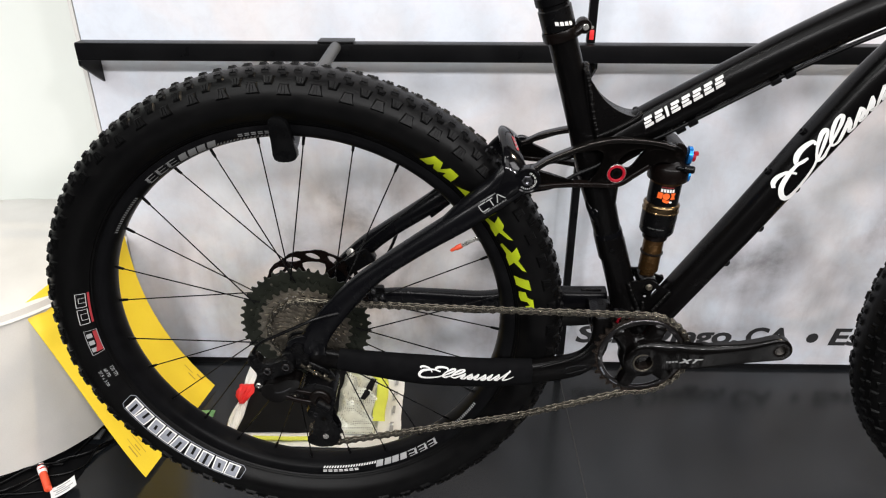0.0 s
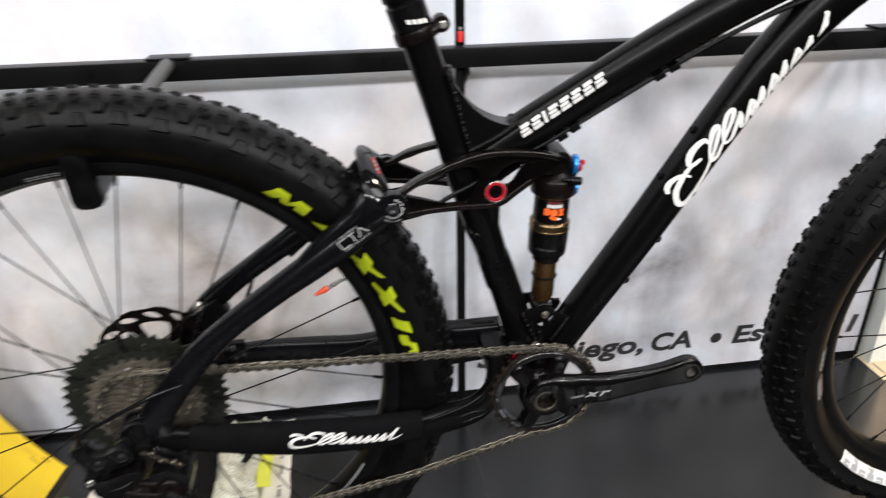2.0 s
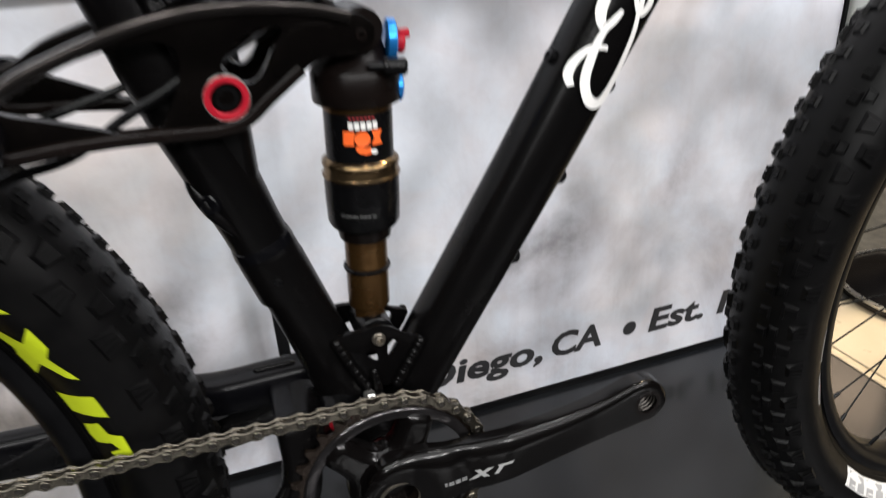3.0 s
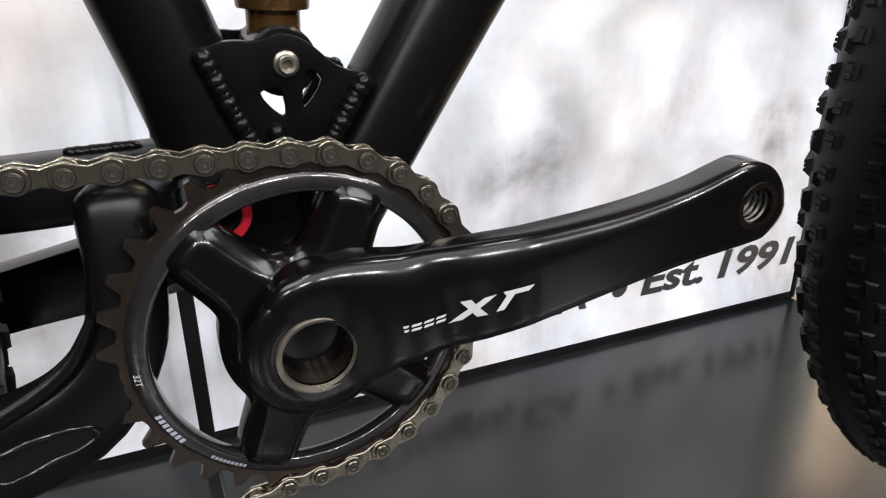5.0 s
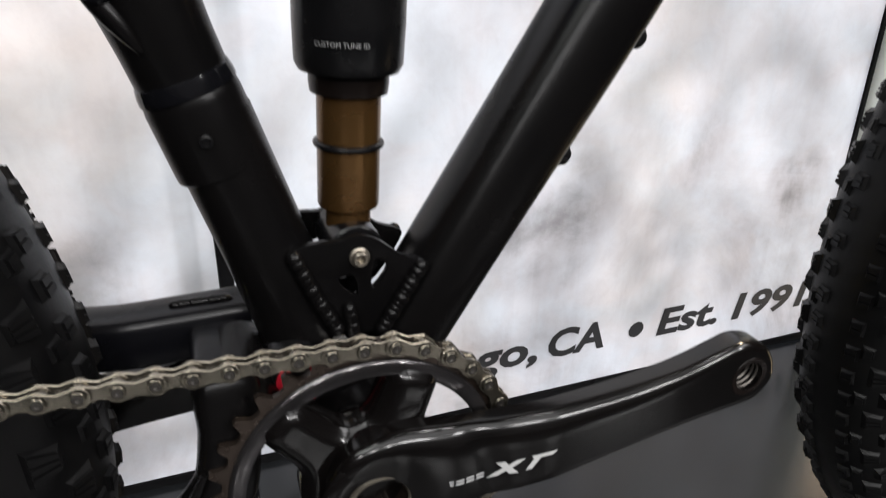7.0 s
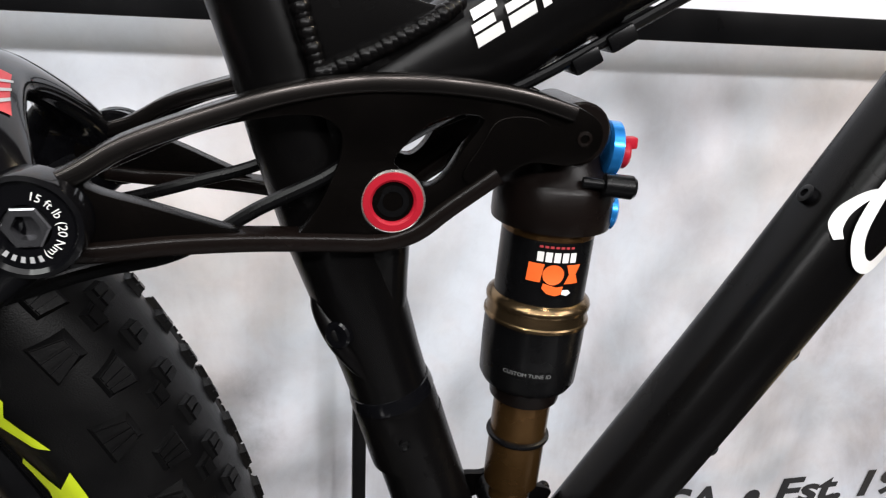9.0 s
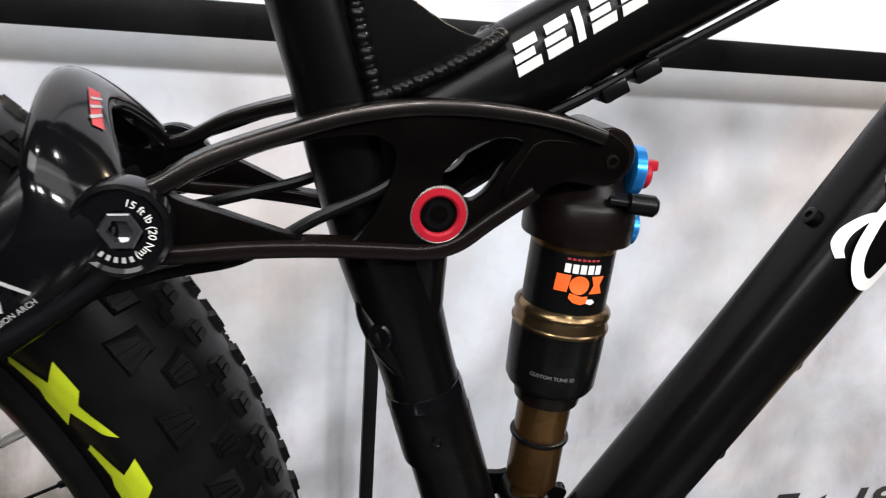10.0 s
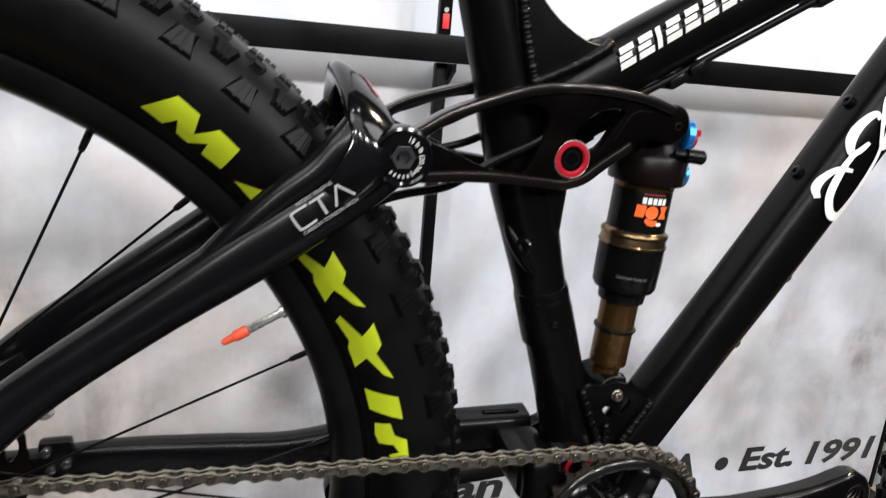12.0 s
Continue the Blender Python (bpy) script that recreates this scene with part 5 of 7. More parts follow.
def on_guard(u, v):
    x = 0.156 + u
    zc = float(np.interp(x, [0.10, 0.17, 0.25, 0.318], [-0.033, -0.044, -0.050, -0.051]))
    yc = float(np.interp(x, [0.10, 0.17, 0.25, 0.318], [-0.0690, -0.0680, -0.0670, -0.0640]))
    return (x, yc - 0.0132 * max(0.0, 1 - abs((v) / 0.0235) ** 2.3) ** (1 / 2.3), zc + v), (0, -1, 0)


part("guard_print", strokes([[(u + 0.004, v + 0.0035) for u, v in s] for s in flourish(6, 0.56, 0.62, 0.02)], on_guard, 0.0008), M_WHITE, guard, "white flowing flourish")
part("chain_stay", smooth_sweep(bmesh.new(), [(0.010, 0.0725, -0.0100), (0.06, 0.0700, -0.0135), (0.13, 0.0650, -0.0092), (0.195, 0.0620, -0.0130), (0.250, 0.0600, -0.0165), (0.298, 0.0540, -0.0060), (0.333, 0.0450, 0.0070), (0.370, 0.0345, 0.0086), (0.400, 0.0325, 0.0090), (0.432, 0.0320, 0.0094)], [(0.015, 0.006), (0.0130, 0.008), (0.0143, 0.009), (0.0165, 0.010), (0.0175, 0.010), (0.0160, 0.0105), (0.0145, 0.0115), (0.0142, 0.0125), (0.0142, 0.0128), (0.0140, 0.0128)], 5, 28, 4.0), M_STAY, bike, "gloss black far-side chainstay")
yoke = part("stay_yoke", box(bmesh.new(), (0.4020, -0.0360, -0.0100), (0.4275, 0.0220, 0.0165), 0.006, 4), M_STAY, bike, "satin black cross piece of the rear yoke", angle=60)
part("yoke_axle", lathe(bmesh.new(), (0.4235, -0.0480, 0.0060), (0, 1, 0), [(0, 0.010), (0.001, 0.0125), (0.004, 0.0132), (0.060, 0.0132)], 32), M_FRAME, yoke)
ring_at = (0.4460, -0.0345, 0.0115)
part("main_pivot", lathe(bmesh.new(), ring_at, (0, -1, 0), [(-0.03, 0.0125), (0.0, 0.0125), (0.0014, 0.0118), (0.0010, 0.0070), (-0.002, 0.0060), (-0.002, 0.0005)], 32), M_BLACK, yoke, "black main pivot cap")
part("main_pivot_ring", lathe(bmesh.new(), ring_at, (0, -1, 0), [(0.0012, 0.0112), (0.0020, 0.0108), (0.0020, 0.0082), (0.0008, 0.0076)], 36, cap=False), M_RED, yoke, "red anodised pivot ring")
bm = weld(bmesh.new(), [(0.3990, 0.0300, 0.0231), (0.4110, 0.0290, 0.0233), (0.4235, 0.0280, 0.0235)], 0.0024)
tagged(part("yoke_weld", bm, M_FRAME, yoke, "rippled weld bead", angle=70), kind="stuff")
for s in (-1, 1):
    part("dropout", plate(curve2([(-0.012, 0.012), (0.012, 0.020), (0.034, 0.006), (0.036, -0.020), (0.018, -0.032), (-0.008, -0.026), (-0.018, -0.008)], 4), [circle2(0, 0, 0.0062, 18)], s * 0.0705, s * 0.0785, 0.002), M_CARBON, bike, "rear axle dropout")
part("rear_axle", lathe(bmesh.new(), (0, -0.083, 0), (0, 1, 0), [(0, 0.003), (0, 0.0078), (0.002, 0.009), (0.006, 0.009), (0.007, 0.0055), (0.160, 0.0055), (0.161, 0.008), (0.166, 0.008), (0.167, 0.004)], 24), M_BLACK, bike)

# ---- rocker links ----
rk = curve2([(0.2955, 0.2440), (0.311, 0.2480), (0.330, 0.2580), (0.357, 0.2665), (0.380, 0.2722), (0.405, 0.2748), (0.433, 0.2745), (0.463, 0.2702), (0.4840, 0.2640), (0.4955, 0.2560), (0.4945, 0.2462), (0.4840, 0.2410), (0.468, 0.2425), (0.454, 0.2355), (0.436, 0.2235), (0.424, 0.2140), (0.411, 0.2108), (0.391, 0.2130), (0.365, 0.2165), (0.340, 0.2185), (0.316, 0.2190), (0.298, 0.2215), (0.288, 0.2330)], 4)
h_rear = curve2([(0.3195, 0.2455), (0.332, 0.2505), (0.350, 0.2575), (0.370, 0.2615), (0.388, 0.2620), (0.397, 0.2570), (0.3975, 0.2480), (0.3935, 0.2380), (0.3870, 0.2270), (0.3790, 0.2190), (0.3675, 0.2212), (0.351, 0.2282), (0.335, 0.2355), (0.3205, 0.2418)], 4)
h_front = curve2([(0.4165, 0.2435), (0.4275, 0.2352), (0.4350, 0.2385), (0.4420, 0.2490), (0.4490, 0.2590), (0.4400, 0.2610), (0.4290, 0.2580), (0.4210, 0.2510)], 4)


def splay(s):
    return lambda x, z: s * (0.0225 * min(1.0, max(0.0, (0.405 - x) / 0.095)) + 0.003 * min(1.0, max(0.0, (x - 0.44) / 0.04)) * -1)


for s in (-1, 1):
    link = part("rocker_link", plate(rk, [h_rear, h_front], s * 0.0225, s * 0.0300, 0.0016, splay(s)), M_LINK, bike, "machined black rocker link with open windows", angle=40)
    top_edge = [(0.3000, 0.2440), (0.314, 0.2478), (0.331, 0.2568), (0.357, 0.2650), (0.380, 0.2706), (0.405, 0.2732), (0.433, 0.2728), (0.462, 0.2686), (0.4835, 0.2620)]
    low_edge = [(0.300, 0.2225), (0.317, 0.2205), (0.340, 0.2200), (0.365, 0.2180), (0.391, 0.2145), (0.410, 0.2124), (0.424, 0.2156), (0.437, 0.2250), (0.455, 0.2368)]
    # upper flange gets the lightened sheen colour, the downward one stays dark
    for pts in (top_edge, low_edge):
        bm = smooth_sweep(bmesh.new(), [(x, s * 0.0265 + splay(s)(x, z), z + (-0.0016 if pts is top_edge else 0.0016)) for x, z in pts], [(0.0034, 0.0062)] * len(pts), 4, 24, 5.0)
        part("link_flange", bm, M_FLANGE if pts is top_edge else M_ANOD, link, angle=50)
    part("pivot_ring", lathe(bmesh.new(), (0.4158, s * 0.0285, 0.2298), (0, s, 0), [(0, 0.0120), (0.0022, 0.0120), (0.0030, 0.0114), (0.0026, 0.0108)], 40, cap=False), M_STEEL, link, "bare metal pivot rim")
    part("red_pivot_ring", lathe(bmesh.new(), (0.4158, s * 0.0310, 0.2298), (0, s, 0), [(0, 0.0112), (0.0008, 0.0110), (0.0010, 0.0086), (0.0002, 0.0077), (-0.002, 0.0075)], 40, cap=False), M_RED, link, "red anodised pivot ring")
    part("pivot_cap", lathe(bmesh.new(), (0.4158, s * 0.0270, 0.2298), (0, s, 0), [(0, 0.0112), (0.0020, 0.0110), (0.0022, 0.0066), (0.0034, 0.0060), (0.0034, 0.0038), (0.0008, 0.0036), (0.0008, 0.0004)], 24), M_BLACK, link)
    part("shock_bolt", lathe(bmesh.new(), (0.4890, s * 0.0262, 0.2512), (0, s, 0), [(0, 0.0030), (0.0012, 0.0030), (0.0014, 0.0018), (0.0004, 0.0015)], 16), M_ANOD, link)
    if s < 0:
        lobe = curve2([(0.4415, 0.2385), (0.4480, 0.2500), (0.4545, 0.2590), (0.4660, 0.2600), (0.4740, 0.2570), (0.4775, 0.2500), (0.4720, 0.2450), (0.4600, 0.2405), (0.4490, 0.2345)], 4)
        part("link_lobe", plate(lobe, (), -0.0262, -0.0308, 0.0030, splay(s), 5), M_LINK, link, "rounded lobe beside the shock eye", angle=60)
bm = smooth_sweep(bmesh.new(), [(0.225, -0.046, 0.170), (0.262, -0.040, 0.194), (0.306, -0.032, 0.2070), (0.335, -0.029, 0.2115), (0.352, -0.0265, 0.2185), (0.368, -0.0262, 0.2275), (0.392, -0.0262, 0.2385), (0.402, -0.0260, 0.2455)], 0.0027, 6, 10)
part("cable_hose", bm, M_BLACK, bike)
bm = smooth_sweep(bmesh.new(), [(0.18, 0.050, 0.135), (0.26, 0.042, 0.200), (0.295, 0.032, 0.2130), (0.320, 0.024, 0.2200), (0.342, 0.021, 0.2260), (0.362, 0.021, 0.2310), (0.39, 0.024, 0.2400), (0.43, 0.004, 0.2490)], 0.0027, 6, 10)
part("cable_hose", bm, M_BLACK, bike)

# ---- shock ----
s_lo = Vector((0.4775, 0, 0.0582))
s_hi = Vector((0.4905, 0, 0.2515))
sax = (s_hi - s_lo).normalized()


def at_shock(h):
    return s_lo + sax * h


shock = part("rear_shock", lathe(bmesh.new(), at_shock(0.075), sax, [(0, 0.0152), (0.001, 0.0207), (0.004, 0.0223), (0.020, 0.0228), (0.0330, 0.0228), (0.0335, 0.0221)], 40), M_BLACK, bike, "bronze and black air shock")
part("shock_shaft", lathe(bmesh.new(), at_shock(0.004), sax, [(0, 0.0099), (0.0128, 0.0099), (0.0132, 0.0131), (0.0142, 0.0135), (0.072, 0.0135)], 36), M_GOLD, shock, "bronze coated shaft")
part("travel_ring", lathe(bmesh.new(), at_shock(0.0435), sax, [(0, 0.0135), (0.0006, 0.0149), (0.0016, 0.0153), (0.0026, 0.0150), (0.0032, 0.0135)], 32), M_BLACK, shock)
bm = lathe(bmesh.new(), at_shock(0.066), sax, [(0, 0.0138), (0.001, 0.0162), (0.005, 0.0167), (0.009, 0.0167), (0.0095, 0.0162)], 36)
part("wiper_nut", bm, M_ANOD, shock)
part("bronze_collar", lathe(bmesh.new(), at_shock(0.1082), sax, [(0, 0.0221), (0.0003, 0.0236), (0.0016, 0.0236), (0.0022, 0.0230), (0.0048, 0.0226), (0.0066, 0.0222), (0.0072, 0.0232), (0.0086, 0.0234), (0.0098, 0.0230), (0.0112, 0.0212), (0.0118, 0.0204)], 44), M_BRASS, shock, "polished bronze collar")
part("air_sleeve", lathe(bmesh.new(), at_shock(0.118), sax, [(0, 0.0202), (0.030, 0.0202), (0.031, 0.0199)], 40), M_BLACK, shock)
part("upper_band", lathe(bmesh.new(), at_shock(0.1485), sax, [(0, 0.0198), (0.0005, 0.0204), (0.003, 0.0206), (0.004, 0.0219)], 40), M_GOLD, shock)
head = part("shock_head", lathe(bmesh.new(), at_shock(0.1525), sax, [(0, 0.0223), (0.001, 0.0255), (0.003, 0.0258), (0.018, 0.0258), (0.0205, 0.0242), (0.026, 0.0181), (0.034, 0.0157)], 40), M_ANOD, shock, "black shock head")
part("shock_eye", lathe(bmesh.new(), (s_hi.x, -0.0195, s_hi.z), (0, 1, 0), [(0, 0.005), (0, 0.0115), (0.001, 0.0125), (0.038, 0.0125), (0.039, 0.0115), (0.039, 0.005)], 28), M_ANOD, head)
part("lower_eye", lathe(bmesh.new(), (s_lo.x, -0.0160, s_lo.z), (0, 1, 0), [(0, 0.005), (0, 0.0115), (0.001, 0.0125), (0.031, 0.0125), (0.032, 0.0115), (0.032, 0.005)], 28), M_BLACK, shock)
part("lower_bolt", lathe(bmesh.new(), (s_lo.x, -0.0205, s_lo.z), (0, -1, 0), [(-0.001, 0.0046), (0.0008, 0.0046), (0.0012, 0.0042), (0.0014, 0.0035), (0.0034, 0.0033), (0.0038, 0.0029), (0.0036, 0.0019), (0.0010, 0.0017), (0.0010, 0.0003)], 28), M_COGL, shock, "bright steel bolt with a hex socket")
kn = Vector((0.93, -0.10, -0.10)).normalized()
part("blue_dial", lathe(bmesh.new(), (0.5070, -0.004, 0.2425), kn, [(0, 0.010), (0.0008, 0.0118), (0.0052, 0.0118), (0.0060, 0.0105)], 28), M_BLUE, head, "blue anodised dial")
part("red_dial", lathe(bmesh.new(), (0.5133, -0.0046, 0.2405), kn, [(0, 0.0062), (0.0035, 0.0062), (0.0045, 0.0052)], 14), M_RED, head, "red rebound dial")
part("red_tab", box(bmesh.new(), (0.5150, -0.0080, 0.2425), (0.5210, -0.0030, 0.2475), 0.0012), M_RED, head)
part("lever", lathe(bmesh.new(), (0.4915, -0.0235, 0.2335), (0.97, -0.16, -0.10), [(0, 0.0022), (0.008, 0.0022), (0.0085, 0.0046), (0.0195, 0.0048), (0.021, 0.0036)], 18), M_BLACK, head, "black ribbed lever")
part("blue_cap", lathe(bmesh.new(), (0.5070, -0.006, 0.2165), (0.8, -0.1, -0.1), [(0, 0.008), (0.006, 0.008), (0.007, 0.0065)], 24), M_BLUE, head)


def on_sleeve(r, h0, a0):
    def f(u, v):
        a = a0 + u / r
        x = Vector((sax.z, 0, -sax.x))
        out = x * math.sin(a) + Vector((0, -1, 0)) * math.cos(a)
        return at_shock(h0 + v) + out * r, out
    return f


S = on_sleeve(0.0203, 0.119, radians(-5))
part("sleeve_print", flat([[(-0.0085 + 0.0035 * i, 0.0215), (-0.0085 + 0.0035 * i, 0.0258), (-0.0058 + 0.0035 * i, 0.0258), (-0.0058 + 0.0035 * i, 0.0215)] for i in range(5)], S, 1, 0.0004), M_WHITE, shock, "row of white blocks")
part("sleeve_print", flat([[(-0.0120, 0.0122), (-0.0116, 0.0205), (-0.0050, 0.0205), (-0.0060, 0.0122)]], S, 1, 0.0004), M_ORANGE, shock, "orange emblem block")
part("sleeve_print", flat([circle2(-0.0008, 0.0160, 0.0045, 20)], S, 0, 0.0004), M_ORANGE, shock, "orange emblem disc")
part("sleeve_print", flat([[(0.0044, 0.0205), (0.0112, 0.0205), (0.0094, 0.0162), (0.0112, 0.0120), (0.0042, 0.0120), (0.0060, 0.0162)]], S, 1, 0.0004), M_ORANGE, shock, "orange emblem block")
part("sleeve_print", flat([[(-0.0046, 0.0120), (-0.0050, 0.0096), (-0.0026, 0.0074), (0.0010, 0.0066), (0.0036, 0.0074), (0.0040, 0.0110), (0.0010, 0.0106)]], S, 1, 0.0004), M_ORANGE, shock, "orange emblem sweep")
part("sleeve_print", flat([[(0.0036, 0.0074), (0.0062, 0.0066), (0.0080, 0.0078), (0.0066, 0.0094), (0.0038, 0.0094)]], S, 1, 0.0005), M_WHITE, shock, "white emblem tip")
part("sleeve_print", flat([[(-0.0080 + 0.0022 * i, 0.0275), (-0.0080 + 0.0022 * i, 0.0285), (-0.0065 + 0.0022 * i, 0.0285), (-0.0065 + 0.0022 * i, 0.0275)] for i in range(7)], S, 0, 0.0004), M_REDD, shock, "thin dark red blocks")
S2 = on_sleeve(0.0229, 0.075, radians(-6))
part("can_lettering", lay(lettering("CUSTOM TUNE ID", 0.0026), lambda u, v: S2(u - 0.0165, v + 0.0125), 0.0005), M_INKDIM, shock, "tiny grey lettering")
# ---- crankset ----
BB = Vector((0.4677, 0, -0.0285))
RING_Y = -0.0562
R32 = 0.00635 / math.sin(math.pi / 32)
PHASE = radians(89.3)


def about_bb(bm):
    bmesh.ops.translate(bm, verts=bm.verts, vec=(BB.x, 0, BB.z))
    return bm


crankset = part("chainring", about_bb(toothed(R32 - 0.0034, R32 + 0.0026, 32, 0.0590, RING_Y - 0.0014, RING_Y + 0.0014, PHASE + math.pi / 32)), M_BROWN, bike, "worn bronze-edged chainring teeth", angle=25)
bm = about_bb(revolve(bmesh.new(), [(0.0520, RING_Y + 0.0005), (0.0522, RING_Y - 0.0036), (0.0527, RING_Y - 0.0042), (0.0538, RING_Y - 0.0044), (0.0572, RING_Y - 0.0032), (0.0586, RING_Y - 0.0027), (0.0592, RING_Y - 0.0012), (0.0588, RING_Y + 0.0025), (0.0535, RING_Y + 0.0025)], 96))
part("chainring_band", bm, M_RING, crankset, "polished grey chainring band", angle=50)
bm = lettering("32T", 0.0030)


def on_ring(a0, r0):
    def f(u, v):
        a = radians(a0) + u / r0
        r = r0 - v
        return (BB.x + r * math.cos(a), RING_Y - 0.0044 + 0.0012 * min(1.0, max(0.0, (r - 0.0538) / 0.0034)), BB.z + r * math.sin(a)), (0, -1, 0)
    return f


part("ring_lettering", lay(bm, on_ring(181, 0.0578), 0.0003), M_GREYP, crankset, "tiny grey lettering")
part("ring_print", flat([[(0.0022 * i, 0), (0.0022 * i, 0.0022), (0.0022 * i + 0.0015, 0.0022), (0.0022 * i + 0.0015, 0)] for i in range(7)], on_ring(199, 0.0576), 0, 0.0003), M_FILLP, crankset, "grey blocks")
part("ring_print", flat([[(0.0016 * i, 0), (0.0016 * i, 0.0016), (0.0016 * i + 0.0011, 0.0016), (0.0016 * i + 0.0011, 0)] for i in range(9)], on_ring(226, 0.0572), 0, 0.0003), M_FILLP, crankset, "grey blocks")
# four-armed spider
ARMS = (131.5, 65.5, -41.5, -112.5)


def spider_body():
    """Four arms that run together round the axle, with a wide sloped edge all round."""
    rim = []
    n = 176
    for i in range(n):
        a = 2 * math.pi * i / n
        r = 0.0
        for deg in ARMS:
            d = (a - radians(deg) + math.pi) % (2 * math.pi) - math.pi
            if abs(d) < 1.2:
                side = 0.0112 / max(1e-4, math.sin(abs(d)))
                r = max(r, (0.0562 ** -9 + side ** -9) ** (-1 / 9))
        rim.append((r ** 7 + 0.0300 ** 7) ** (1 / 7))
    pts = [Vector((r * math.cos(2 * math.pi * i / n), r * math.sin(2 * math.pi * i / n))) for i, r in enumerate(rim)]
    rows = []
    for k in range(17):
        f = 0.30 + 0.70 * math.sin(math.pi / 2 * k / 16)
        row = []
        for p in pts:
            q = p * f
            gap = 1.0
            for u, v in zip(pts, pts[1:] + pts[:1]):
                if (u - q).length < 0.03:
                    w = v - u
                    t = min(1.0, max(0.0, (q - u).dot(w) / w.dot(w)))
                    gap = min(gap, (q - u - w * t).length)
            slope = max(0.0, 1 - gap / 0.0052)
            y = -0.0635 - 0.0035 * max(0.0, 1 - q.length / 0.045) + 0.0046 * (0.75 * slope + 0.25 * slope * slope)
            row.append(Vector((BB.x + q.x, y, BB.z + q.y)))
        rows.append(row)
    rows.append([v + Vector((0, 0.0105, 0)) for v in rows[-1]])
    bm = bmesh.new()
    bridge(bm, rows)
    bmesh.ops.recalc_face_normals(bm, faces=bm.faces)
    return bm


sp = part("spider", spider_body(), M_GLOSS, crankset, "polished dark four-armed spider", angle=50)
for deg in ARMS:
    pb = BB + Vector((math.cos(radians(deg)), 0, math.sin(radians(deg)))) * 0.0480
    part("ring_bolt", lathe(bmesh.new(), (pb.x, -0.0475, pb.z), (0, 1, 0), [(0, 0.006), (0.004, 0.006), (0.005, 0.005)], 16), M_BLACK, sp)
arm_out = [(0.4655, 0.0010), (0.478, 0.0030), (0.4905, 0.0028), (0.5013, 0.0022), (0.5216, 0.0037), (0.5406, 0.0048), (0.5622, 0.0060), (0.585, 0.0080), (0.609, 0.0120), (0.6241, 0.0160), (0.6346, 0.0180), (0.6472, 0.0140), (0.6548, 0.0040), (0.6552, -0.0066), (0.6475, -0.0148), (0.6385, -0.0166), (0.6008, -0.0198), (0.5532, -0.0278), (0.5217, -0.0336), (0.5118, -0.0356), (0.4924, -0.0400), (0.4772, -0.0475), (0.4650, -0.0505), (0.4535, -0.0450), (0.4470, -0.0310), (0.4490, -0.0130), (0.4560, -0.0035)]
PED = (0.6395, 0.0000)


def flare(x, z):
    return float(np.interp(x, [0.45, 0.478, 0.50, 0.54, 0.60, 0.66], [0.0, -0.0022, -0.0076, -0.0146, -0.0156, -0.0148]))


